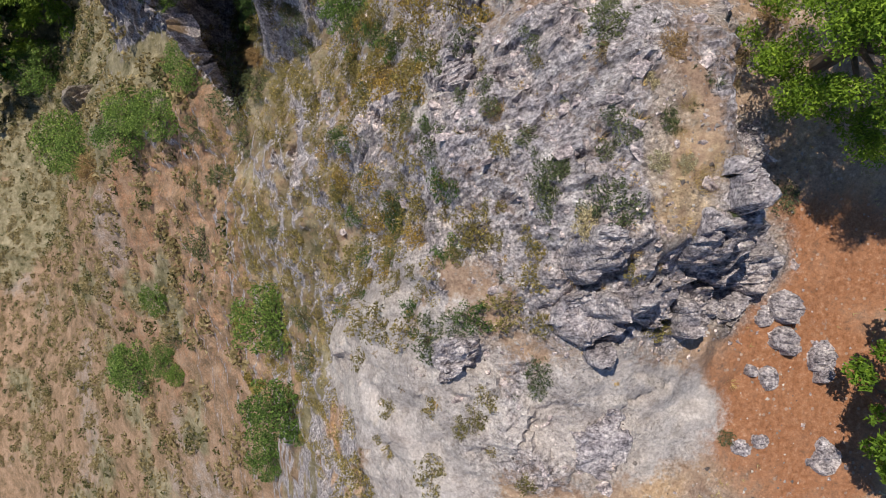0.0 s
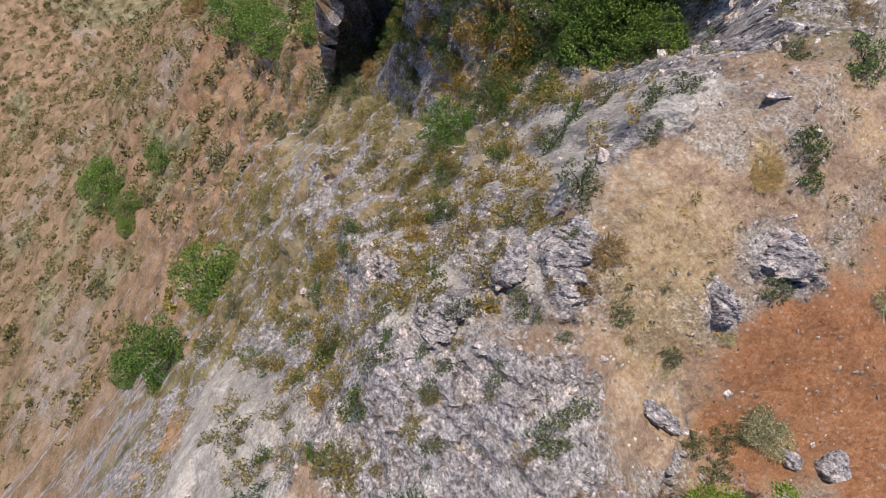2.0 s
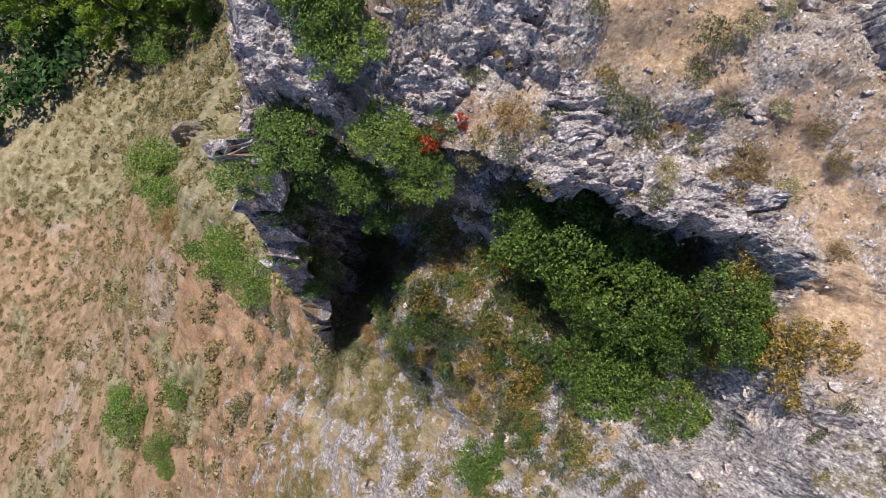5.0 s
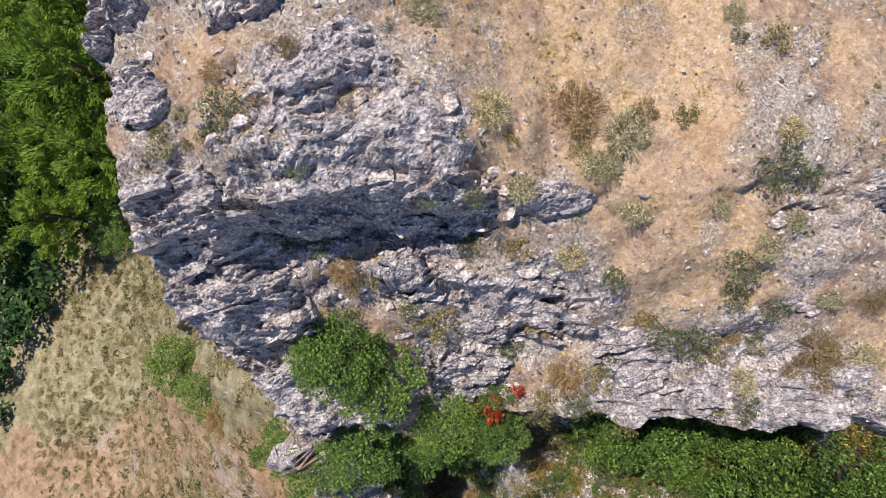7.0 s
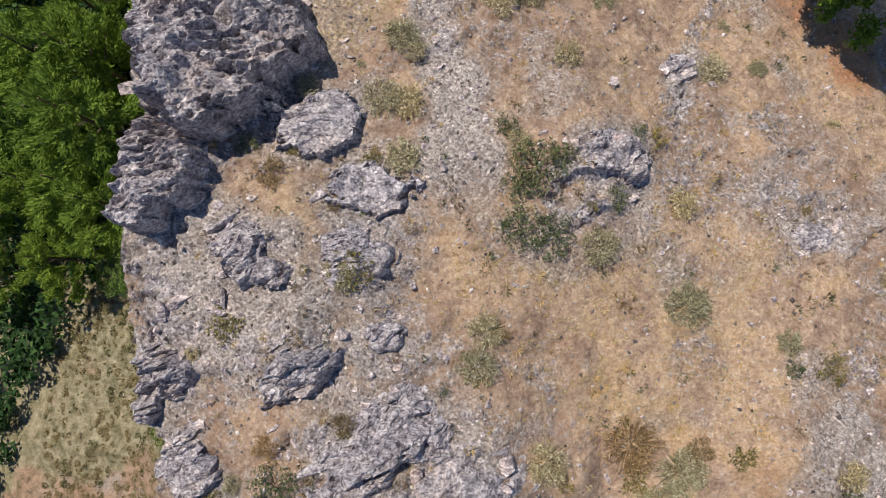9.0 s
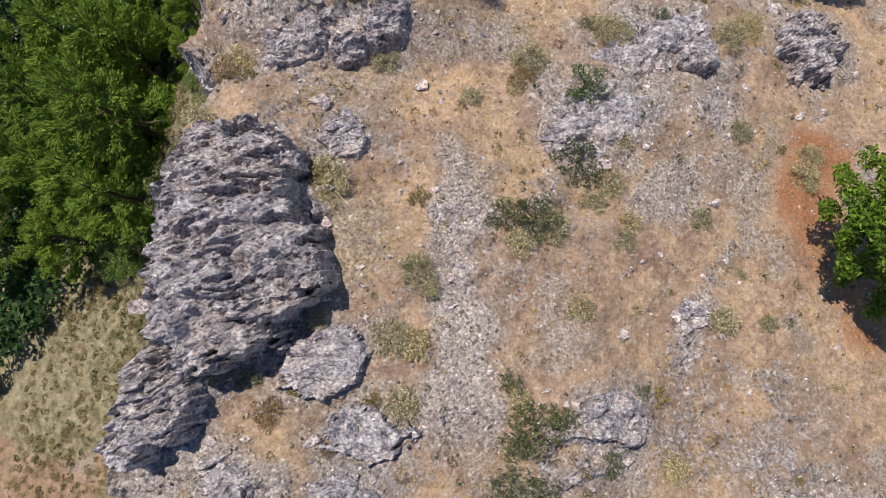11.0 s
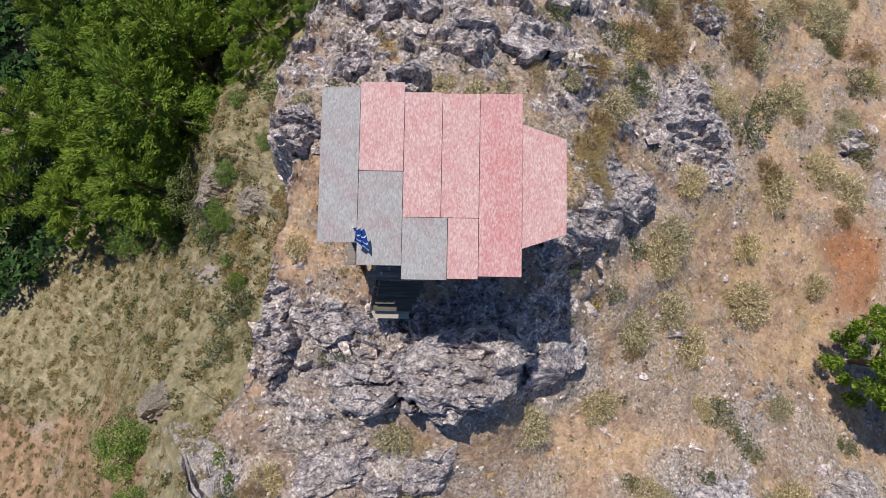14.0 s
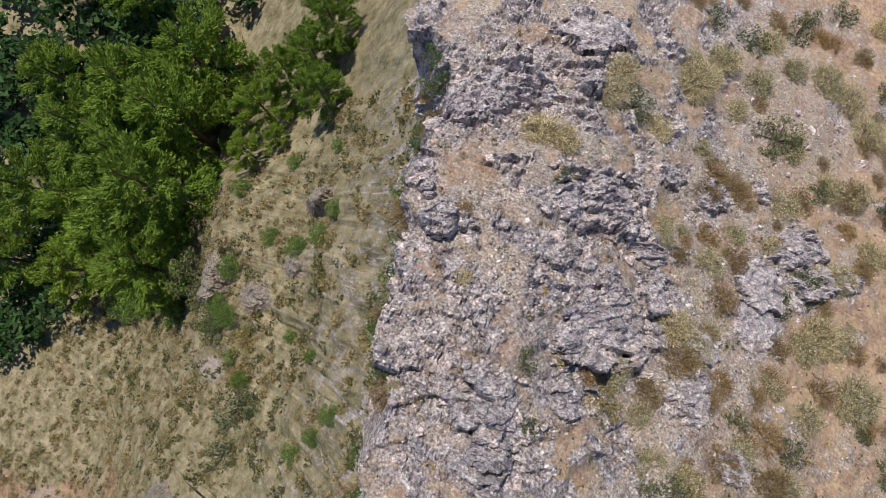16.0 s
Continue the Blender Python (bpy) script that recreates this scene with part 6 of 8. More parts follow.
outcrop("rock", 0.90, ((-9.7, 82.3), (-8.5, 83.6), (-7.5, 83.4), (-7.7, 82.2), (-9.2, 81.7)))
outcrop("rock", 0.80, ((-7.4, 83.1), (-6.8, 84.0), (-5.8, 83.9), (-6.4, 82.9)))
outcrop("rock", 0.70, ((-15.3, 84.6), (-14.4, 86.0), (-13.6, 85.4), (-14.1, 84.4), (-15.1, 84.1)))
outcrop("rock", 0.60, ((-17.6, 84.6), (-17.1, 85.6), (-16.5, 85.4), (-16.5, 84.4), (-17.2, 84.2)))
outcrop("rock", 0.50, ((-12.2, 86.1), (-11.8, 86.8), (-11.3, 86.3), (-11.8, 85.7)))
outcrop("slab", 0.60, ((-13.6, 80.0), (-12.7, 80.5), (-10.1, 79.8), (-10.4, 79.4), (-12.9, 79.5)))
outcrop("slab", 0.50, ((-15.4, 77.8), (-14.6, 78.5), (-13.2, 78.7), (-13.4, 78.2), (-15.0, 77.6)))
outcrop("rock", 0.60, ((-15.2, 76.0), (-14.4, 76.8), (-13.8, 76.3), (-13.9, 75.3), (-14.6, 74.9)))
outcrop("rock", 0.60, ((-18.0, 80.8), (-17.3, 81.6), (-16.5, 81.3), (-17.0, 80.6), (-17.7, 80.4)))
outcrop("rock", 0.80, ((-26.4, 79.2), (-25.6, 80.0), (-25.1, 79.0), (-25.6, 78.7)))
outcrop("rock", 0.60, ((-26.9, 80.4), (-26.5, 80.8), (-26.1, 80.3), (-26.6, 80.0)))
outcrop("rock", 0.60, ((-27.5, 76.9), (-26.8, 77.3), (-26.5, 76.6), (-27.1, 76.3)))
outcrop("rock", 0.70, ((-23.8, 74.9), (-22.6, 74.7), (-21.6, 74.5), (-21.5, 73.5), (-21.7, 72.7), (-22.6, 73.0)))
outcrop("rock", 0.80, ((-22.7, 72.1), (-21.8, 72.7), (-21.2, 72.2), (-21.5, 71.6), (-22.2, 71.7)))
outcrop("slab", 0.60, ((-17.1, 78.9), (-17.0, 79.9), (-16.4, 79.6), (-16.5, 78.6)))
outcrop("rock", 1.40, ((7.5, 2.6), (8.9, 3.5), (9.3, 3.5), (9.3, 2.6), (7.5, 2.0)))
outcrop("rock", 1.50, ((6.5, 1.4), (7.5, 2.0), (7.3, 1.6), (7.1, 0.9), (6.5, 0.9)))
outcrop("rock", 1.50, ((6.8, 0.0), (8.5, 0.8), (9.0, 0.7), (9.8, -0.5), (9.1, -1.4), (8.7, -1.3)))
outcrop("rock", 1.10, ((6.0, 0.3), (6.2, 0.8), (6.5, 0.5), (7.2, -0.4), (6.6, -0.5)))
outcrop("rock", 1.60, ((3.2, -0.4), (3.5, 0.4), (4.2, 0.5), (4.4, 0.1), (4.0, -0.7), (3.7, -1.1)))
outcrop("rock", 1.40, ((3.0, -1.8), (3.7, -1.2), (4.5, -1.0), (4.9, -1.8), (4.3, -2.5), (3.6, -2.5)))
outcrop("rock", 1.20, ((4.7, -1.3), (5.3, -0.8), (6.3, -1.3), (6.3, -1.8), (5.1, -2.0)))
outcrop("rock", 1.60, ((6.5, -1.8), (6.4, -1.3), (7.0, -1.5), (7.2, -2.3), (6.6, -2.4)))
outcrop("rock", 1.00, ((7.5, -1.6), (8.7, -1.3), (9.2, -1.5), (8.9, -2.0), (7.9, -1.9)))
outcrop("rock", 1.20, ((4.1, -2.9), (4.4, -2.6), (4.8, -2.9), (4.7, -3.4), (4.3, -3.3)))
outcrop("rock", 1.00, ((-0.4, -3.8), (-0.3, -3.2), (0.3, -2.6), (0.8, -2.7), (0.7, -3.6), (0.1, -4.1)))
outcrop("slab", 0.50, ((4.1, -6.4), (4.4, -5.1), (5.3, -4.9), (5.7, -5.7), (5.3, -6.5), (4.6, -6.8)))
outcrop("slab", 0.60, ((7.6, 6.0), (7.8, 6.3), (8.3, 5.8), (8.4, 5.2), (8.1, 5.0)))
outcrop("rock", 0.75, ((10.0, -1.8), (10.2, -1.4), (10.9, -1.5), (10.9, -2.1), (10.3, -2.3)))
outcrop("rock", 0.75, ((10.0, -2.7), (10.5, -2.4), (10.8, -2.9), (10.7, -3.3), (10.3, -3.1)))
outcrop("rock", 0.35, ((9.7, -3.9), (10.1, -3.6), (10.2, -4.2), (9.8, -4.3)))
outcrop("rock", 0.35, ((9.2, -3.7), (9.5, -3.5), (9.6, -3.9), (9.3, -3.9)))
outcrop("rock", 0.7, ((11.4, -3.8), (11.5, -3.0), (11.9, -2.9), (11.9, -3.6), (11.6, -4.1), (11.4, -4.1)))
outcrop("rock", 0.35, ((8.9, -6.2), (9.2, -5.9), (9.4, -6.2), (9.1, -6.3)))
outcrop("rock", 0.30, ((9.4, -5.8), (9.7, -5.7), (10.0, -5.9), (9.8, -6.1)))
outcrop("rock", 0.40, ((11.5, -6.2), (11.7, -5.8), (12.0, -6.0), (12.0, -6.7), (11.7, -7.0)))
outcrop("rock", 0.30, ((9.6, -2.0), (10.0, -1.8), (10.1, -2.2), (9.7, -2.4)))
outcrop("rock", 0.80, ((0.8, 7.7), (0.7, 8.4), (0.7, 9.4), (1.1, 8.8), (1.1, 7.9), (1.1, 7.5)))
outcrop("rock", 0.70, ((-0.5, 5.2), (-0.6, 6.1), (0.4, 7.0), (1.0, 6.8), (0.8, 5.9), (0.2, 4.9)))
outcrop("rock", 0.60, ((1.6, 8.9), (1.2, 10.2), (1.5, 10.9), (2.3, 9.6), (2.8, 8.5), (2.4, 8.4)))
outcrop("rock", 0.60, ((0.1, 17.7), (0.5, 19.5), (1.0, 18.8), (0.7, 17.5), (0.4, 17.3)))
outcrop("rock", 0.60, ((5.8, 11.0), (5.5, 11.7), (5.9, 11.7), (6.4, 11.1), (6.2, 10.7)))
outcrop("rock", 0.50, ((6.0, 12.6), (5.9, 13.5), (6.2, 14.1), (6.8, 13.7), (6.6, 12.7)))
outcrop("rock", 0.70, ((-2.6, 5.1), (-2.8, 6.4), (-2.1, 7.1), (-1.4, 6.0), (-1.8, 5.1)))
outcrop("rock", 0.80, ((0.3, 18.2), (0.4, 19.4), (0.7, 19.1), (1.0, 18.8), (0.5, 18.1)))
outcrop("rock", 0.80, ((1.5, 19.6), (1.2, 21.0), (1.7, 21.2), (2.2, 20.3), (2.0, 19.5), (1.6, 19.2)))
outcrop("rock", 0.60, ((-0.3, 25.2), (-0.8, 25.5), (-0.3, 25.5), (0.1, 25.1)))
outcrop("rock", 0.70, ((8.3, 7.0), (8.1, 7.3), (7.8, 7.4), (7.5, 7.1), (7.5, 6.8), (7.8, 6.6), (8.1, 6.7)))
outcrop("rock", 0.80, ((8.0, 4.9), (7.9, 5.5), (7.6, 5.7), (7.4, 5.2), (7.3, 4.6), (7.6, 4.1), (7.9, 4.4)))
outcrop("rock", 0.50, ((7.2, 7.8), (6.8, 8.0), (6.4, 8.0), (6.0, 7.9), (6.1, 7.6), (6.4, 7.5), (6.8, 7.6)))
outcrop("rock", 0.40, ((7.6, 3.5), (7.4, 3.9), (7.0, 3.9), (6.6, 3.6), (6.8, 3.3), (7.0, 3.1), (7.3, 3.2)))
outcrop("rock", 0.30, ((11.1, 9.3), (11.0, 9.5), (10.6, 9.5), (10.4, 9.4), (10.3, 9.3), (10.6, 9.2), (11.0, 9.2)))
outcrop("rock", 0.50, ((12.4, 10.0), (12.1, 10.3), (11.7, 10.5), (11.4, 10.2), (11.4, 9.9), (11.7, 9.6), (12.1, 9.6)))
outcrop("rock", 0.70, ((9.6, 3.3), (9.4, 3.7), (9.0, 3.8), (8.8, 3.6), (8.7, 3.1), (9.1, 2.9), (9.4, 2.9)))
outcrop("crag", 8.0, ((-78.5, 63.5), (-77.8, 70.0), (-73.5, 72.0), (-69.6, 70.0), (-67.8, 64.5), (-70.5, 60.5), (-75.0, 59.8)))
outcrop("crag", 9.0, ((-57.5, 86.5), (-55.8, 90.3), (-52.5, 90.6), (-50.8, 87.2), (-52.6, 84.6), (-55.6, 84.3)))
outcrop("crag", 9.0, ((-70.2, 25.0), (-68.0, 28.0), (-64.0, 29.3), (-60.4, 28.0), (-61.5, 25.4), (-66.0, 24.0)))
outcrop("crag", 3.5, ((-64.8, 66.0), (-63.6, 69.2), (-60.0, 69.6), (-57.6, 66.6), (-60.6, 63.8)))
outcrop("crag", 3.0, ((-57.0, 74.0), (-55.6, 77.2), (-52.8, 76.8), (-52.2, 73.6), (-54.6, 72.4)))

LEDGES = ((-22.2, 33.6, 1.5, 0.6, 0.50, 18), (-21.9, 32.6, 2.6, 0.6, 0.55, 20), (-21.1, 31.9, 2.9, 0.6, 0.50, 22), (-21.9, 30.6, 3.5, 1.1, 0.70, 14), (-19.8, 29.7, 2.2, 1.0, 0.80, 24), (-17.2, 33.5, 3.6, 0.7, 0.60, 8), (-22.7, 29.5, 2.1, 0.7, 0.50, 16))


def ledge(cx, cy, long, wide, h, turn):
    """A thick tilted bed of limestone that sticks out of the slope, with a broken rim and a stepped top."""
    ROCK_COUNT[0] += 1
    seed = 900 + 5 * ROCK_COUNT[0]
    c, s = math.cos(radians(turn)), math.sin(radians(turn))
    u, v = np.meshgrid(np.linspace(-1, 1, max(12, int(long / 0.05))), np.linspace(-1, 1, max(10, int(wide / 0.05))))
    lu, lv = u * long / 2, v * wide / 2
    x, y = cx + lu * c - lv * s, cy + lu * s + lv * c
    tone, joint = blocks(lu * 1.1, lv * 2.2, seed, 0.8)
    tone2, joint2 = blocks(lu * 3.2, lv * 5.0, seed + 7, 1.4)
    edge = np.maximum(np.abs(u) ** 3, np.abs(v) ** 1.6) + 0.22 * fbm(lu * 1.6, lv * 1.6, seed, 3) + 0.12 * (tone - 0.5)
    lift = smooth(1.0 - edge, 0.02, 0.14)
    top = h * (0.75 - 0.35 * v) + 0.14 * (tone - 0.5) + 0.07 * (tone2 - 0.5) - 0.1 * (1 - smooth(joint, 0, 0.08)) + 0.05 * fbm(lu * 4, lv * 4, seed + 3, 3)
    base = ground_z(cx, cy)
    g = ground_grid(x, y)
    z = np.where(lift > 0.01, 0.5 * g + 0.5 * base + top * lift - 0.25 * (1 - lift), np.minimum(g, base) - 0.6)
    ny, nx = x.shape
    i = np.arange(nx * ny).reshape(ny, nx)
    faces = np.stack([i[:-1, :-1], i[:-1, 1:], i[1:, 1:], i[1:, :-1]], -1).reshape(-1, 4)
    ob = new("rock_ledge", mesh_from("rock_ledge", np.stack([x - cx, y - cy, z - base], -1).reshape(-1, 3), faces, ROCK))
    ob.location = (cx, cy, base)
    tagged(ob, "pale tilted limestone ledge jutting from the cliff edge", "rock", "rocks on the ridge")


for row in LEDGES:
    ledge(*row)

# ---- plants ----
plant("spurge", -0.81, 7.26, 0.58)
plant("spurge", -1.00, 6.46, 0.45)
plant("spurge", -3.32, 8.34, 0.80)
plant("rusty", -2.24, 7.16, 0.52)
plant("spurge", -7.29, 6.71, 0.72)
plant("spurge", -1.29, 3.44, 0.50)
plant("spurge", -0.75, 2.89, 0.42)
plant("spurge", -0.07, 2.19, 0.33)
plant("spurge", -0.97, 1.41, 0.40)
plant("spurge", 0.11, 1.18, 0.29)
plant("spurge", 1.65, 2.88, 0.36)
plant("spurge", 1.58, 3.14, 0.26)
plant("olive_scrub", 2.30, 3.09, 0.28)
plant("olive_scrub", 2.51, 5.78, 0.47)
plant("olive_scrub", 4.06, 5.41, 0.64)
plant("olive_scrub", 1.29, 6.99, 0.43)
plant("olive_scrub", 1.27, 4.77, 0.33)
plant("spurge", -1.39, 4.64, 0.32)
plant("olive_scrub", 0.62, 4.66, 0.31)
plant("spurge", 0.54, 3.57, 0.24)
plant("spurge", -8.99, 0.39, 1.13)
plant("spurge", -5.14, -0.81, 0.84)
plant("spurge", -4.07, -0.36, 0.61)
plant("spurge", -6.95, 3.44, 0.68)
plant("spurge", -5.49, 2.86, 0.57)
plant("spurge", 0.70, -0.10, 0.48)
plant("spurge", 1.66, 0.26, 0.30)
plant("spurge", 2.37, 0.41, 0.28)
plant("spurge", 2.59, 0.02, 0.37)
plant("spurge", 2.55, -0.78, 0.41)
plant("spurge", 1.92, -1.72, 0.66)
plant("spurge", 2.79, -2.19, 0.39)
plant("spurge", 1.27, 1.18, 0.30)
plant("spurge", 1.72, 1.24, 0.23)
plant("olive_scrub", 2.99, 2.02, 0.36)
plant("olive_scrub", 3.87, 1.25, 0.62)
plant("olive_scrub", 4.17, 0.97, 0.41)
plant("spurge", 6.08, -2.25, 0.39)
plant("spurge", 4.70, -0.57, 0.26)
plant("spurge", -3.28, -2.94, 0.68)
plant("spurge", -6.11, -4.38, 0.82)
plant("spurge", -4.59, -2.88, 0.63)
plant("spurge", -1.75, -1.43, 0.54)
plant("spurge", -0.64, -1.50, 0.46)
plant("spurge", -3.21, -4.44, 0.54)
plant("spurge", -1.95, -5.88, 0.46)
plant("spurge", -0.36, -5.22, 0.41)
plant("spurge", 1.00, -5.37, 0.47)
plant("spurge", 1.43, -4.57, 0.46)
plant("spurge", 0.65, -5.70, 0.36)
plant("spurge", -3.19, -9.40, 0.92)
plant("spurge", -1.96, -7.48, 0.29)
plant("spurge", -0.36, -7.62, 0.61)
plant("spurge", 2.57, -7.20, 0.32)
plant("olive_scrub", 0.37, -2.19, 0.46)
plant("olive_scrub", 2.88, -3.69, 0.47)
plant("olive_scrub", 2.83, -4.24, 0.31)
plant("spurge", 1.54, -6.32, 0.21)
plant("spurge", -2.45, -7.29, 0.26)
plant("tree", -13.36, -5.32, 2.68)
plant("tree", -12.48, -12.48, 2.97)
plant("tree", -47.94, -18.59, 3.56)
plant("tree", -37.29, -15.02, 2.26)
plant("tree", -36.93, -6.52, 2.20)
plant("olive_scrub", -24.16, 0.63, 2.08)
plant("tree", -35.6, 13.0, 3.1)
plant("tree", -32.4, 14.6, 2.3)
plant("tree", -114.12, 51.14, 7.40)
plant("tree", -22.90, 16.61, 2.13)
plant("tree", -16.56, -19.79, 1.98)
plant("tree", -4.99, 12.50, 1.52)
plant("olive_scrub", -16.96, 14.18, 1.77)
plant("tree", -27.6, 12.9, 2.5)
plant("olive_scrub", -9.61, -4.69, 1.02)
plant("olive_scrub", -8.91, -7.58, 1.14)
plant("spurge", -3.79, 6.88, 0.69)
plant("spurge", -6.24, 10.32, 0.84)
plant("spurge", -13.27, 8.50, 0.85)
plant("spurge", -11.44, 10.51, 0.89)
plant("olive_scrub", -16.56, 11.87, 1.82)
plant("olive_scrub", -22.89, 11.13, 1.37)
plant("olive_scrub", -4.15, 10.97, 0.86)
plant("olive_scrub", 10.28, 1.57, 0.48)
plant("straw", 6.18, 1.61, 0.34)
plant("straw", 6.59, 1.91, 0.30)
plant("straw", 6.12, 0.41, 0.24)
plant("straw", 5.55, 2.85, 0.22)
plant("straw", 8.55, 4.92, 0.30)
plant("olive_scrub", 8.69, -5.79, 0.24)
plant("straw", 5.76, 3.46, 0.22)
plant("rusty", -51.44, 11.81, 2.51)
plant("olive_scrub", -73.35, 19.18, 2.24)
plant("olive_scrub", 0.97, 11.64, 0.79)
plant("olive_scrub", 1.87, 7.82, 0.53)
plant("olive_scrub", 2.37, 7.75, 0.29)
plant("mastic", 4.77, 15.96, 0.55)
plant("mastic", 5.45, 15.34, 0.40)
plant("straw", 4.44, 14.69, 0.46)
plant("olive_scrub", 3.21, 18.34, 0.49)
plant("mastic", 4.63, 19.14, 0.64)
plant("olive_scrub", 1.44, 15.69, 0.54)
plant("olive_scrub", 1.55, 14.06, 0.43)
plant("spurge", 0.42, 8.78, 0.34)
plant("spurge", 0.87, 9.94, 0.39)
plant("rusty", 2.56, 10.44, 0.48)
plant("olive_scrub", 6.64, 12.61, 0.43)
plant("sage", 9.42, 14.36, 0.50)
plant("sage", 6.70, 10.70, 0.25)
plant("sage", 9.63, 9.50, 0.53)
plant("olive_scrub", 4.48, 6.49, 0.38)
plant("spurge", -1.07, 8.07, 0.62)
plant("spurge", -2.18, 8.60, 0.55)
plant("spurge", -7.04, 5.80, 0.63)
plant("spurge", -10.58, 7.39, 0.84)
plant("spurge", -7.81, 8.47, 0.69)
plant("spurge", -4.71, 9.60, 0.59)
plant("spurge", -11.15, 12.36, 0.98)
plant("spurge", -1.57, 15.62, 0.65)
plant("spurge", -2.54, 14.77, 0.59)
plant("spurge", -1.83, 14.86, 0.51)
plant("rusty", -0.39, 15.87, 0.53)
plant("spurge", 0.43, 15.63, 0.32)
plant("spurge", 0.58, 20.51, 0.63)
plant("spurge", 2.21, 19.48, 0.32)
plant("rusty", 3.80, 20.59, 0.33)
plant("olive_scrub", 1.73, 21.04, 0.33)
plant("spurge", -5.47, 3.65, 0.68)
plant("spurge", -6.16, 0.61, 0.72)
plant("spurge", -5.17, 2.11, 0.56)
plant("spurge", -4.17, 2.71, 0.36)
plant("spurge", -3.74, -1.81, 0.67)
plant("spurge", -1.71, 0.87, 0.47)
plant("spurge", -2.27, -0.44, 0.44)
plant("spurge", -1.12, 4.19, 0.31)
plant("olive_scrub", -0.80, 5.12, 0.30)
plant("spurge", 1.18, 5.55, 0.23)
plant("olive_scrub", 1.31, 4.11, 0.33)
plant("spurge", 2.68, 5.19, 0.25)
plant("olive_scrub", -15.75, -15.54, 1.41)
plant("tree", -52.99, -18.62, 2.47)
plant("olive_scrub", -34.17, -11.42, 1.42)
plant("tree", -34.84, -16.56, 1.31)
plant("olive_scrub", -1.95, -0.25, 0.43)
plant("olive_scrub", -15.58, 8.53, 1.19)
plant("olive_scrub", -20.26, 6.51, 1.25)
plant("olive_scrub", -24.36, 5.71, 1.13)
plant("spurge", -20.41, 10.21, 1.23)
plant("spurge", -13.75, 1.81, 1.02)
plant("spurge", -15.65, -0.73, 0.93)
plant("tree", -6.10, 24.22, 2.16, 0, 1.87)
plant("tree", -7.57, 23.66, 1.64, 0, 2.24)
plant("tree", -2.59, 22.71, 1.90, 0, 2.61)
plant("tree", -1.53, 18.88, 1.55, 0, 1.50)
plant("tree", -3.15, 19.61, 1.62, 0, 1.87)
plant("tree", -1.67, 20.44, 1.56, 0, 2.24)
plant("tree", -0.22, 22.59, 1.14, 0, 2.61)
plant("tree", -5.82, 24.92, 1.15, 0, 1.50)
plant("spurge", -1.98, 25.25, 0.85)
plant("spurge", 0.53, 23.18, 0.98)
plant("spurge", -0.18, 23.94, 0.83)
plant("spurge", 1.04, 23.35, 0.67)
plant("olive_scrub", -0.73, 24.38, 0.87)
plant("spurge", 1.10, 22.44, 0.53)
plant("rusty", -2.21, 27.21, 0.75)
plant("rusty", -2.99, 27.16, 0.57)
plant("olive_scrub", 2.40, 20.55, 0.31)
plant("olive_scrub", 2.49, 21.76, 0.31)
plant("spurge", -5.41, 25.97, 0.35)
plant("spurge", -6.18, 25.32, 0.23)
plant("spurge", -5.11, 25.26, 0.32)
plant("spurge", -4.01, 25.45, 0.20)
plant("olive_scrub", -3.96, 29.38, 0.58)
plant("tree", -16.86, 23.87, 2.01)
plant("tree", -14.62, 23.40, 1.76)
plant("tree", -20.47, 21.86, 1.75)
plant("tree", -18.59, 23.84, 1.53)
plant("tree", -14.78, 25.15, 1.23)
plant("spurge", -15.18, 21.47, 0.98)
plant("spurge", -11.07, 23.44, 0.82)
plant("spurge", -11.41, 22.16, 0.85)
plant("spurge", -11.06, 25.49, 0.66)
plant("spurge", -14.00, 19.04, 0.66)
plant("spurge", -10.07, 19.33, 0.49)
plant("spurge", -13.26, 15.83, 0.83)
plant("spurge", -7.84, 21.05, 0.52)
plant("spurge", -9.32, 17.68, 0.60)
plant("spurge", -4.94, 18.40, 0.69)
plant("spurge", -12.66, 19.24, 0.55)
plant("spurge", -13.71, 21.07, 0.49)
plant("rusty", -7.21, 18.99, 0.62)
plant("rusty", -8.86, 16.72, 0.57)
plant("olive_scrub", -10.04, 15.87, 0.74)
plant("olive_scrub", -7.89, 18.50, 0.63)
plant("spurge", -10.01, 23.97, 0.54)
plant("spurge", -9.11, 25.21, 0.48)
plant("rusty", 0.78, 26.09, 0.36)
plant("olive_scrub", -7.41, 15.85, 0.70)
plant("olive_scrub", -5.45, 16.30, 0.78)
plant("spurge", -4.17, 16.97, 0.64)
plant("tree", -65.40, 18.64, 5.95)
plant("olive_scrub", -17.93, 6.44, 0.97)
plant("spurge", -9.65, 10.99, 0.76)
plant("olive_scrub", -8.79, 13.18, 0.88)
plant("spurge", -7.79, 9.32, 0.69)
plant("spurge", -10.74, -2.53, 0.95)
plant("olive_scrub", -11.61, 1.22, 0.71)
plant("spurge", -5.67, 8.05, 0.37)
plant("spurge", -3.45, 15.45, 0.62)
plant("spurge", -1.92, 16.47, 0.66)
plant("spurge", -0.97, 12.35, 0.42)
plant("olive_scrub", 1.38, 17.53, 0.36)
plant("olive_scrub", -0.52, 16.45, 0.40)
plant("olive_scrub", -0.52, 14.54, 0.36)
# the next four trees are added to darken a strip that lies in shade
plant("tree", -21.66, 21.85, 1.59)
plant("tree", -20.94, 21.10, 1.59)
plant("tree", -20.04, 19.30, 1.75)
plant("tree", -18.80, 17.62, 1.76)
plant("tree", -13.3, 25.0, 1.0)
plant("tree", -12.66, 24.31, 1.11)
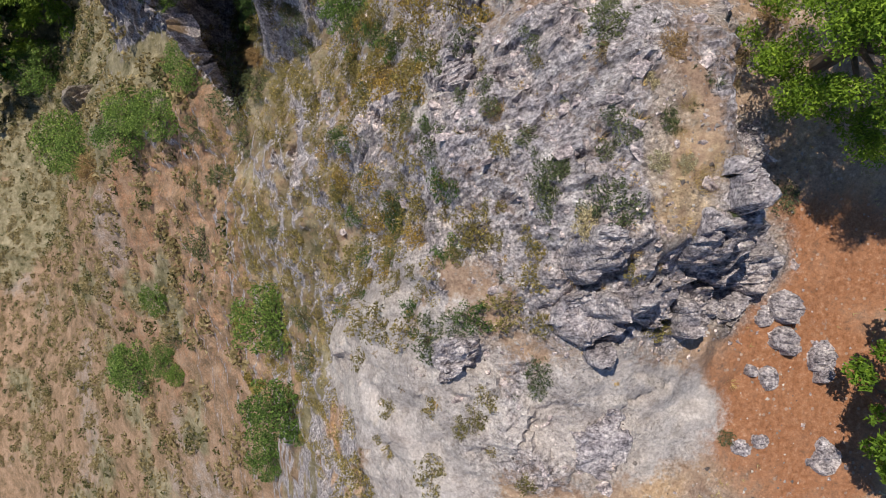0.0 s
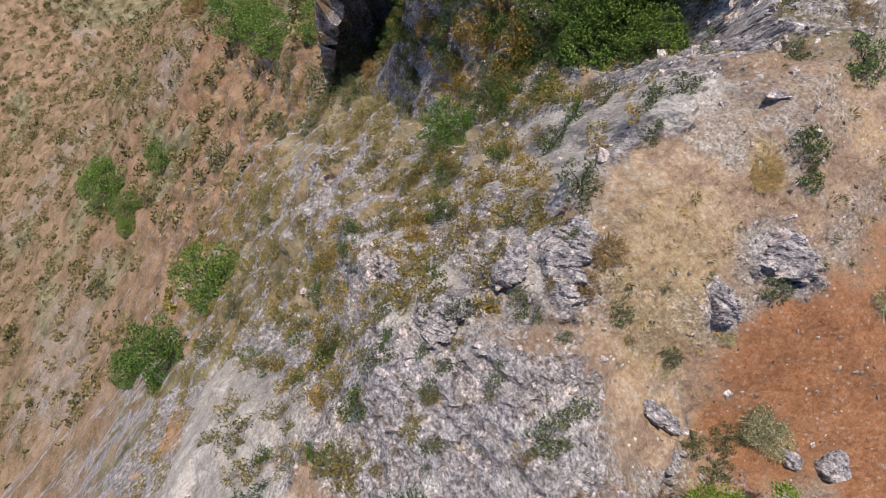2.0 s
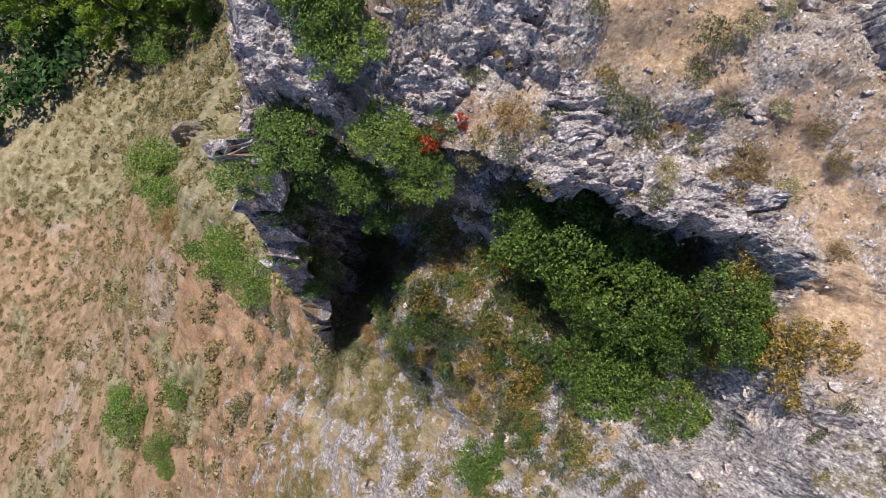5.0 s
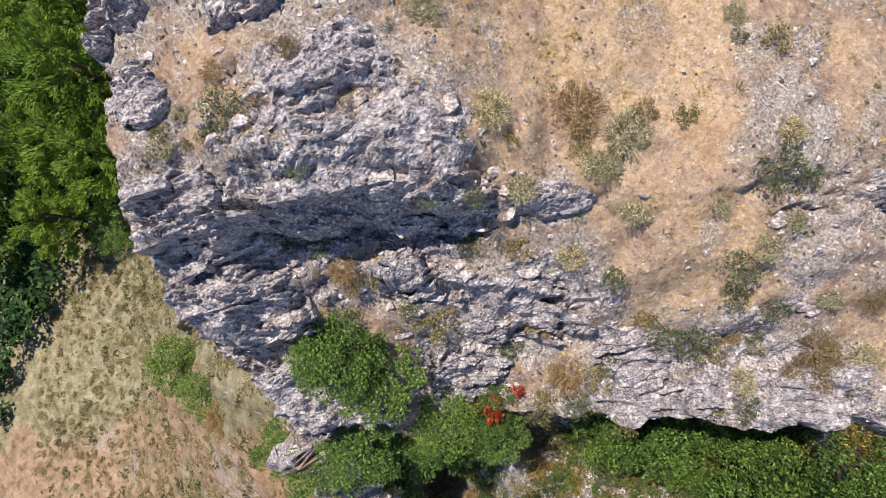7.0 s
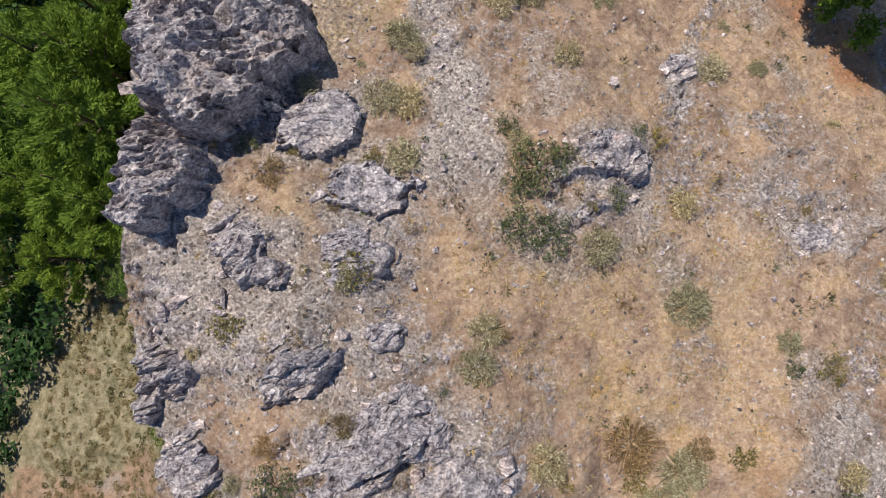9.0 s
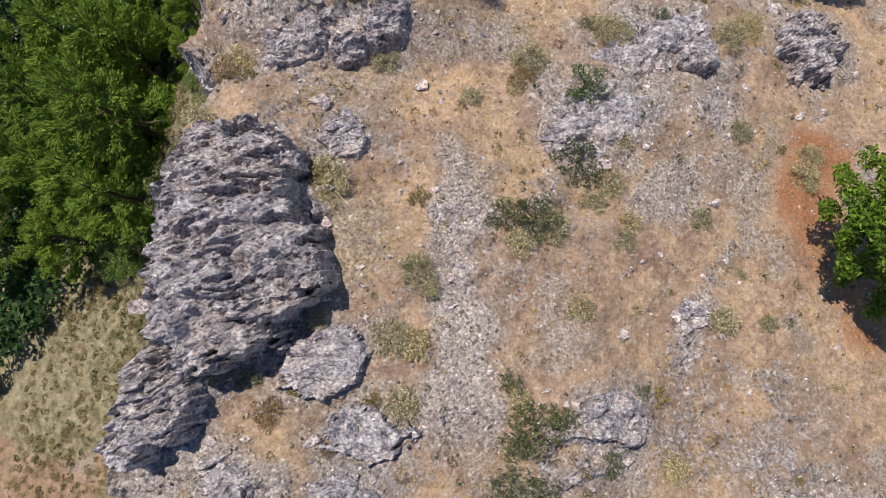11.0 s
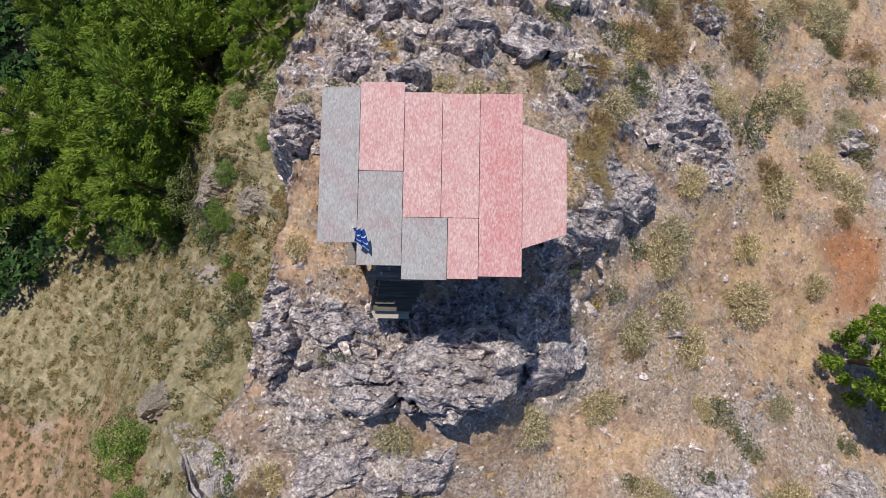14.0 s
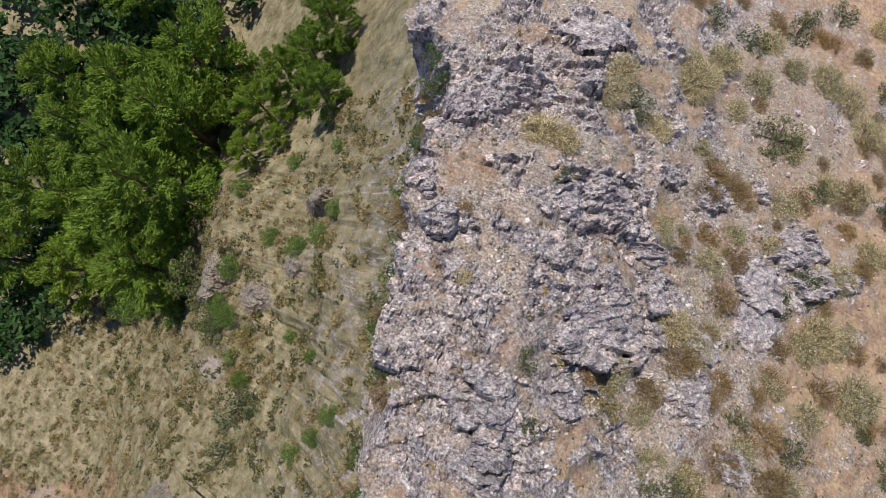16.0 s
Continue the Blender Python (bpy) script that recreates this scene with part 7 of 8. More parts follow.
plant("mastic", -12.57, 26.40, 0.7)
plant("tree", -8.16, 24.60, 1.36, 0, 1.87)
plant("tree", -3.19, 24.72, 1.41, 0, 2.24)
plant("tree", -0.99, 23.73, 1.29, 0, 2.61)
plant("tree", -1.62, 23.03, 1.23, 0, 1.50)
plant("tree", -1.66, 21.12, 1.32, 0, 1.87)
plant("tree", -17.19, 21.30, 1.41)
plant("tree", -15.66, 23.70, 1.39)
plant("spurge", -10.94, 26.16, 0.61)
plant("olive_scrub", -9.90, 25.94, 0.55)
plant("spurge", -9.22, 26.95, 0.50)
plant("olive_scrub", -8.62, 27.68, 0.57)
plant("spurge", -7.44, 27.62, 0.40)
plant("olive_scrub", -6.33, 28.42, 0.70)
plant("spurge", -5.57, 27.86, 0.59)
plant("rusty", -5.10, 28.46, 0.46)
plant("spurge", -9.54, 24.94, 0.57)
plant("spurge", -8.24, 25.24, 0.43)
plant("olive_scrub", -7.26, 28.65, 0.58)
plant("rusty", -10.30, 27.11, 0.63)
plant("olive_scrub", -4.04, 28.28, 0.49)
plant("rusty", -2.63, 27.88, 0.75)
plant("sage", -1.16, 27.49, 0.56)
plant("spurge", -8.21, 22.39, 0.89)
plant("rusty", -13.43, 20.40, 0.87)
plant("spurge", -14.69, 22.84, 0.87)
plant("olive_scrub", -12.47, 23.01, 0.85)
plant("rusty", -13.10, 23.45, 0.82)
plant("spurge", -11.93, 23.80, 0.81)
plant("spurge", -9.76, 22.52, 0.73)
plant("olive_scrub", -11.57, 17.54, 0.84)
plant("spurge", -11.25, 20.04, 0.71)
plant("olive_scrub", -14.25, 17.61, 1.07)
plant("spurge", -9.24, 19.81, 0.60)
plant("spurge", -7.93, 19.44, 0.55)
plant("olive_scrub", -9.09, 14.39, 1.06)
plant("olive_scrub", -13.98, 12.47, 1.30)
plant("rusty", -13.88, 14.58, 0.97)
plant("spurge", -5.65, 20.17, 0.73)
plant("olive_scrub", -6.93, 21.00, 0.74)
plant("spurge", -6.41, 18.89, 0.62)
plant("mastic", -11.19, 22.93, 1.21)
plant("mastic", -8.69, 22.03, 1.19)
plant("mastic", -6.47, 21.36, 1.09)
plant("mastic", -9.62, 20.31, 0.95)
plant("mastic", -9.46, 23.44, 0.98)
plant("mastic", -7.57, 23.66, 1.01)
plant("mastic", -7.55, 19.40, 0.94)
plant("mastic", -5.36, 19.34, 0.96)
plant("olive_scrub", -5.08, 21.31, 1.01)
plant("mastic", -4.83, 23.49, 1.09)
plant("mastic", -4.35, 24.94, 1.04)
plant("mastic", -3.16, 25.09, 0.85)
plant("mastic", -1.75, 24.92, 0.84)
plant("olive_scrub", -9.01, 18.06, 1.00)
plant("mastic", -10.56, 18.07, 1.03)
plant("olive_scrub", -3.57, 21.03, 0.94)
plant("mastic", -3.43, 23.10, 1.06)
plant("olive_scrub", -4.49, 17.84, 0.86)
plant("mastic", -6.17, 23.60, 1.00)
plant("mastic", -16.13, 22.85, 1.33)
plant("mastic", -13.26, 23.81, 0.94)
plant("mastic", -15.70, 18.06, 1.25)
plant("mastic", -12.88, 17.20, 1.04)
plant("olive_scrub", -1.31, 22.05, 0.74)
plant("tree", -18.27, 28.25, 1.67)
plant("tree", -17.19, 27.39, 1.51)
plant("tree", -19.05, 28.48, 1.04)
plant("tree", 0.09, 19.25, 1.33, 0, 2.24)
plant("tree", -56.36, 14.98, 3.26)
plant("olive_scrub", 1.49, 19.59, 0.53)
plant("sumac", -11.86, 26.34, 0.17)
plant("spurge", -14.85, 29.35, 0.74)
plant("spurge", -12.47, 29.50, 0.44)
plant("olive_scrub", -18.25, 32.19, 0.46)
plant("olive_scrub", -18.99, 32.29, 0.35)
plant("olive_scrub", -14.60, 32.95, 0.30)
plant("spurge", -13.43, 32.00, 0.49)
plant("olive_scrub", -13.39, 33.06, 0.34)
plant("spurge", -12.04, 31.66, 0.48)
plant("straw", -11.19, 29.15, 0.52)
plant("spurge", -17.19, 30.94, 0.58)
plant("olive_scrub", -12.20, 28.25, 0.50)
plant("spurge", -7.85, 29.09, 0.34)
plant("olive_scrub", -5.46, 30.68, 0.62)
plant("olive_scrub", -5.40, 29.76, 0.54)
plant("sage", -4.74, 31.24, 0.44)
plant("sage", -8.58, 32.55, 0.41)
plant("olive_scrub", -9.07, 30.50, 0.37)
plant("sage", -10.33, 31.26, 0.40)
plant("olive_scrub", -4.71, 33.43, 0.68)
plant("olive_scrub", -3.64, 33.23, 0.49)
plant("olive_scrub", -4.57, 25.93, 0.46)
plant("sage", -4.64, 26.89, 0.46)
plant("sage", -2.53, 29.60, 0.42)
plant("rusty", -1.23, 29.53, 0.52)
plant("rusty", -0.18, 28.83, 0.50)
plant("sage", -6.20, 32.50, 0.33)
plant("spurge", -21.99, 31.78, 0.21)
plant("spurge", -21.96, 30.04, 0.30)
plant("spurge", -23.06, 29.51, 0.45)
plant("spurge", -22.77, 28.22, 0.34)
plant("sage", -22.11, 27.58, 0.40)
plant("rusty", -17.71, 31.20, 0.50)
plant("sage", -18.66, 29.86, 0.28)
plant("spurge", -15.09, 27.11, 0.35)
plant("olive_scrub", -15.63, 29.77, 0.41)
plant("sage", -3.96, 32.00, 0.33)
plant("olive_scrub", -19.79, 35.42, 0.62)
plant("olive_scrub", -20.11, 34.84, 0.36)
plant("spurge", -20.74, 39.62, 0.44)
plant("sage", -21.65, 34.60, 0.36)
plant("spurge", -21.60, 35.05, 0.30)
plant("sage", -20.99, 35.47, 0.27)
plant("rusty", -17.92, 36.91, 0.32)
plant("rusty", -19.95, 36.45, 0.35)
plant("sage", -14.45, 38.07, 0.55)
plant("sage", -14.17, 39.01, 0.46)
plant("rusty", -13.78, 38.92, 0.25)
plant("sage", -8.32, 39.31, 0.62)
plant("sage", -12.75, 35.38, 0.56)
plant("rusty", -10.21, 35.47, 0.69)
plant("spurge", -10.17, 34.40, 0.36)
plant("sage", -8.91, 34.67, 0.71)
plant("spurge", -7.24, 35.07, 0.35)
plant("olive_scrub", -5.44, 37.33, 0.29)
plant("spurge", -4.33, 37.28, 0.49)
plant("sage", -5.46, 38.10, 0.36)
plant("sage", -4.32, 34.43, 0.44)
plant("sage", -11.93, 33.25, 0.40)
plant("olive_scrub", -17.90, 33.85, 0.29)
plant("olive_scrub", -17.34, 33.45, 0.26)
plant("spurge", -12.21, 34.63, 0.25)
plant("rusty", -8.32, 35.29, 0.39)
plant("sage", -9.48, 33.80, 0.56)
plant("sage", -9.96, 33.90, 0.33)
plant("olive_scrub", -20.91, 34.72, 0.21)
plant("sage", -21.78, 38.92, 0.18)
plant("sage", -1.70, 39.52, 0.42)
plant("olive_scrub", -13.22, 44.55, 0.35)
plant("sage", -12.95, 44.15, 0.28)
plant("olive_scrub", -12.51, 43.43, 0.86)
plant("olive_scrub", -12.99, 41.75, 0.65)
plant("olive_scrub", -12.13, 41.53, 0.56)
plant("olive_scrub", -11.72, 43.71, 0.34)
plant("olive_scrub", -13.01, 43.00, 0.47)
plant("olive_scrub", -10.26, 42.49, 0.42)
plant("spurge", -10.99, 42.25, 0.19)
plant("sage", -10.84, 41.11, 0.48)
plant("sage", -16.64, 45.58, 0.57)
plant("sage", -15.94, 45.47, 0.44)
plant("sage", -16.13, 43.85, 0.43)
plant("spurge", -16.97, 43.82, 0.24)
plant("mastic", -17.12, 42.77, 0.45)
plant("sage", -8.13, 42.30, 0.40)
plant("spurge", -4.02, 41.94, 0.21)
plant("olive_scrub", -20.20, 44.30, 0.33)
plant("spurge", -18.95, 44.15, 0.27)
plant("sage", -18.15, 44.11, 0.24)
plant("sage", -16.04, 47.53, 0.52)
plant("sage", -15.65, 47.02, 0.32)
plant("sage", -11.29, 46.78, 0.40)
plant("sage", -6.41, 46.65, 0.43)
plant("sage", -4.88, 46.70, 0.33)
plant("olive_scrub", -9.32, 44.45, 0.30)
plant("spurge", -8.73, 44.33, 0.30)
plant("sage", -5.77, 48.24, 0.22)
plant("sage", -7.12, 49.91, 0.41)
plant("olive_scrub", -11.43, 51.27, 0.75)
plant("sage", -10.36, 50.71, 0.54)
plant("sage", -9.73, 49.48, 0.43)
plant("olive_scrub", -13.63, 49.35, 0.58)
plant("olive_scrub", -12.67, 49.35, 0.76)
plant("sage", -12.16, 49.15, 0.52)
plant("sage", -13.17, 48.51, 0.41)
plant("spurge", -17.61, 40.81, 0.59)
plant("sage", -17.88, 40.72, 0.38)
plant("sage", -18.86, 49.88, 0.66)
plant("spurge", -19.17, 50.14, 0.43)
plant("sage", -5.63, 53.13, 0.47)
plant("sage", -14.93, 53.18, 0.32)
plant("sage", -9.88, 52.13, 0.33)
plant("sage", -2.78, 52.66, 0.48)
plant("spurge", -23.70, 47.69, 0.36)
plant("spurge", -23.79, 46.73, 0.40)
plant("spurge", -23.66, 49.65, 0.33)
plant("rusty", -19.56, 43.53, 0.35)
plant("spurge", -21.24, 46.75, 0.18)
plant("sage", -2.51, 44.75, 0.18)
plant("rusty", -18.00, 42.56, 0.21)
plant("olive_scrub", -23.74, 51.02, 0.44)
plant("sage", -22.67, 51.47, 0.39)
plant("sage", -22.10, 53.49, 0.52)
plant("rusty", -22.34, 53.08, 0.41)
plant("spurge", -21.64, 53.12, 0.24)
plant("sage", -17.69, 54.13, 0.47)
plant("sage", -18.89, 55.97, 0.58)
plant("sage", -15.06, 57.25, 0.65)
plant("sage", -13.09, 54.70, 0.52)
plant("rusty", -13.30, 54.03, 0.44)
plant("sage", -13.49, 53.68, 0.29)
plant("mastic", -11.19, 53.91, 0.59)
plant("sage", -10.54, 56.18, 0.53)
plant("olive_scrub", -8.47, 57.05, 0.36)
plant("sage", -9.70, 55.00, 0.26)
plant("sage", -5.15, 57.27, 0.62)
plant("sage", -12.83, 58.39, 0.66)
plant("sage", -10.16, 61.10, 0.70)
plant("sage", -12.43, 61.21, 0.67)
plant("sage", -7.75, 63.54, 0.89)
plant("olive_scrub", -8.34, 59.29, 0.62)
plant("olive_scrub", -7.46, 58.67, 0.49)
plant("sage", -9.04, 59.24, 0.45)
plant("olive_scrub", -2.45, 59.39, 0.40)
plant("sage", -5.91, 60.10, 0.56)
plant("sage", -9.85, 48.94, 0.35)
plant("sage", -3.16, 51.79, 0.59)
plant("sage", -10.88, 50.06, 0.43)
plant("spurge", -3.92, 52.78, 0.20)
plant("sage", -18.62, 45.96, 0.31)
plant("spurge", -16.24, 49.68, 0.30)
plant("sage", -17.24, 46.68, 0.13)
plant("olive_scrub", -23.83, 45.67, 0.43)
plant("spurge", -23.64, 48.76, 0.36)
plant("olive_scrub", -21.45, 57.50, 0.24)
plant("olive_scrub", -20.96, 57.86, 0.27)
plant("straw", -17.99, 55.88, 0.31)
plant("rusty", -12.26, 60.46, 0.42)
plant("olive_scrub", -6.84, 58.31, 0.36)
plant("olive_scrub", -11.14, 56.35, 0.30)
plant("olive_scrub", -13.54, 62.10, 0.37)
plant("spurge", -14.03, 61.63, 0.33)
plant("olive_scrub", -15.34, 62.31, 0.30)
plant("straw", -15.79, 65.06, 0.58)
plant("straw", -15.46, 64.67, 0.48)
plant("sage", -15.45, 67.71, 0.74)
plant("rusty", -15.80, 66.77, 0.60)
plant("olive_scrub", -14.92, 69.09, 0.58)
plant("sage", -12.12, 63.67, 0.66)
plant("sage", -11.70, 66.82, 0.53)
plant("sage", -7.53, 72.50, 0.82)
plant("sage", -11.46, 70.70, 0.52)
plant("sage", -5.47, 70.10, 0.82)
plant("sage", -3.81, 69.72, 0.73)
plant("olive_scrub", -11.76, 71.62, 0.40)
plant("straw", -18.12, 67.24, 0.44)
plant("olive_scrub", -13.17, 63.72, 0.45)
plant("sage", -17.08, 67.68, 0.42)
plant("olive_scrub", -17.06, 68.40, 0.28)
plant("spurge", -21.55, 60.07, 0.16)
plant("olive_scrub", -20.26, 57.61, 0.26)
plant("sage", -4.74, 65.23, 0.55)
plant("sage", -5.98, 56.70, 0.59)
plant("sage", -9.87, 56.14, 0.37)
plant("sage", -52.99, 42.79, 1.83)
plant("olive_scrub", -56.41, 47.03, 4.16)
plant("olive_scrub", -56.21, 38.53, 3.48)
plant("olive_scrub", -80.42, 65.83, 6.92)
plant("olive_scrub", -68.45, 59.68, 4.49)
plant("spurge", -60.02, 58.20, 2.57)
plant("rusty", -58.70, 51.85, 2.76)
plant("sage", -24.21, 64.32, 0.27)
plant("sage", -23.09, 60.33, 0.36)
plant("straw", -20.92, 69.80, 0.68)
plant("straw", -22.46, 66.71, 0.49)
plant("olive_scrub", -23.16, 64.60, 0.52)
plant("rusty", -16.47, 68.41, 0.64)
plant("sage", -16.32, 68.87, 0.54)
plant("straw", -15.90, 66.02, 0.61)
plant("sage", -15.19, 70.21, 0.58)
plant("rusty", -19.13, 75.85, 0.54)
plant("sage", -18.18, 75.94, 0.72)
plant("sage", -15.78, 78.38, 0.69)
plant("sage", -9.59, 73.64, 0.74)
plant("sage", -7.66, 68.22, 0.76)
plant("sage", -5.93, 77.91, 1.05)
plant("sage", -8.49, 65.52, 0.56)
plant("olive_scrub", -25.12, 67.70, 0.48)
plant("sage", -20.49, 65.93, 0.32)
plant("sage", -19.69, 66.02, 0.38)
plant("sage", -2.66, 75.98, 0.69)
plant("sage", -11.96, 64.55, 0.66)
plant("sage", -7.30, 83.29, 0.84)
plant("rusty", -10.88, 81.23, 0.63)
plant("sage", -5.24, 85.16, 0.88)
plant("olive_scrub", -16.07, 72.62, 0.40)
plant("sage", -10.66, 70.70, 0.48)
plant("olive_scrub", -18.00, 69.80, 0.46)
plant("sage", -19.01, 66.58, 0.29)
plant("sage", -7.08, 80.28, 0.81)
plant("sage", -11.19, 62.14, 0.66)
plant("olive_scrub", -21.55, 75.52, 0.52)
plant("spurge", -18.25, 74.78, 0.60)
plant("sage", -16.73, 74.84, 0.49)
plant("spurge", -18.94, 75.21, 0.24)
plant("sage", -20.35, 75.83, 0.31)
plant("olive_scrub", -21.68, 82.38, 0.52)
plant("sage", -22.96, 84.13, 0.82)
plant("sage", -22.04, 84.16, 0.59)
plant("sage", -20.23, 88.88, 0.77)
plant("olive_scrub", -19.35, 87.44, 1.01)
plant("sage", -20.54, 87.38, 0.74)
plant("sage", -18.00, 86.92, 0.72)
plant("sage", -16.26, 90.56, 0.95)
plant("sage", -16.81, 91.63, 0.67)
plant("olive_scrub", -13.36, 94.86, 0.85)
plant("olive_scrub", -10.74, 96.69, 0.88)
plant("sage", -8.64, 94.21, 1.05)
plant("sage", -7.17, 93.72, 0.87)
plant("olive_scrub", -11.23, 89.56, 1.16)
plant("sage", -10.20, 89.30, 0.75)
plant("sage", -12.68, 92.40, 0.77)
plant("sage", -5.89, 92.10, 0.92)
plant("sage", -13.68, 90.22, 0.75)
plant("sage", -15.33, 87.06, 0.65)
plant("sage", -6.28, 88.18, 0.76)
plant("sage", -10.60, 85.88, 0.83)
plant("sage", -14.15, 78.63, 0.51)
plant("sage", -8.20, 80.11, 1.03)
plant("sage", -10.69, 77.22, 0.62)
plant("sage", -8.65, 76.53, 0.73)
plant("olive_scrub", -27.71, 83.50, 0.27)
plant("spurge", -27.71, 83.84, 0.27)
plant("sage", -25.66, 85.34, 0.24)
plant("sage", -14.46, 81.52, 0.63)
plant("sage", -13.04, 83.43, 0.57)
plant("sage", -16.96, 82.45, 0.48)
plant("rusty", -24.98, 79.93, 0.28)
plant("sage", -24.26, 77.62, 0.27)
plant("sage", -12.32, 74.51, 0.56)
plant("olive_scrub", -8.03, 99.20, 0.78)
plant("sage", -5.33, 99.23, 0.79)
plant("sage", -25.34, 73.49, 0.27)
plant("sage", -16.04, 73.40, 0.52)
plant("olive_scrub", -20.87, 73.51, 0.44)

plant("olive_scrub", 8.33, 7.86, 0.45)
plant("olive_scrub", 8.96, 8.63, 0.50)
plant("sage", 9.40, 9.55, 0.60)
plant("olive_scrub", 9.36, 7.64, 0.45)
plant("sage", 10.16, 9.43, 0.45)
plant("rusty", 9.66, 6.89, 0.40)
plant("rusty", 8.73, 5.77, 0.35)

# ---- the hut on the summit ----
def board_material(name, a, b, c):
    """Strand board: short flakes lying every way, painted thinly and weathered."""
    m, nt, bsdf = material(name, 0.85)
    flakes = tex(nt, "voronoi", 38, stretch=(1.0, 0.42, 1.0))
    worn = tex(nt, "noise", 1.6, 6, 0.7)
    fleck = tex(nt, "noise", 48, 4, 0.7, stretch=(1.0, 0.3, 1.0))
    col = ramp(nt, fleck.outputs[0], [(0.3, a), (0.5, b), (0.68, c)])
    sep = nt.nodes.new("ShaderNodeSeparateColor")
    nt.links.new(flakes.outputs["Color"], sep.inputs[0])
    col = mix(nt, 0.55, col, ramp(nt, sep.outputs[0], [(0.0, a), (0.5, b), (1.0, c)]))
    col = mix(nt, 1.0, col, ramp(nt, worn.outputs[0], [(0.3, (1.0, 0.84, 0.84)), (0.5, (1, 1, 1)), (0.7, (1.06, 1.12, 1.12))]), "MULTIPLY")
    nt.links.new(col, bsdf.inputs["Base Color"])
    bump(nt, bsdf, fleck.outputs[0], 0.006)
    return m


def plank_material(name, a, b):
    m, nt, bsdf = material(name, 0.85)
    n = tex(nt, "noise", 5, 7, 0.65, stretch=(0.3, 6, 6))
    nt.links.new(ramp(nt, n.outputs[0], [(0.3, a), (0.7, b)]), bsdf.inputs["Base Color"])
    bump(nt, bsdf, n.outputs[0], 0.008)
    return m


BOARD_PINK = board_material("faded_red_strand_board", (0.4, 0.2, 0.21), (0.5, 0.31, 0.32), (0.62, 0.49, 0.49))
BOARD_RED = board_material("red_strand_board", (0.4, 0.15, 0.165), (0.49, 0.26, 0.275), (0.6, 0.45, 0.45))
BOARD_GREY = board_material("grey_strand_board", (0.23, 0.222, 0.24), (0.315, 0.305, 0.325), (0.42, 0.41, 0.425))
PLANK = plank_material("weathered_plank", (0.11, 0.1, 0.1), (0.3, 0.27, 0.25))
PLANK_PALE = plank_material("pale_plank", (0.25, 0.22, 0.19), (0.45, 0.41, 0.36))
PLANK_DARK = plank_material("dark_plank", (0.05, 0.045, 0.04), (0.16, 0.14, 0.12))
PAINT_RED = plank_material("red_paint", (0.42, 0.1, 0.09), (0.55, 0.19, 0.16))
ROPE, nt_, b_ = material("blue_cloth", 0.8)
b_.inputs["Base Color"].default_value = (0.012, 0.06, 0.32, 1)
WHITE_CLOTH, nt_, b_ = material("white_cloth", 0.8)
b_.inputs["Base Color"].default_value = (0.75, 0.77, 0.8, 1)
POLE_METAL, nt_, b_ = material("galvanised_pole", 0.45)
b_.inputs["Base Color"].default_value, b_.inputs["Metallic"].default_value = (0.5, 0.5, 0.5, 1), 0.8


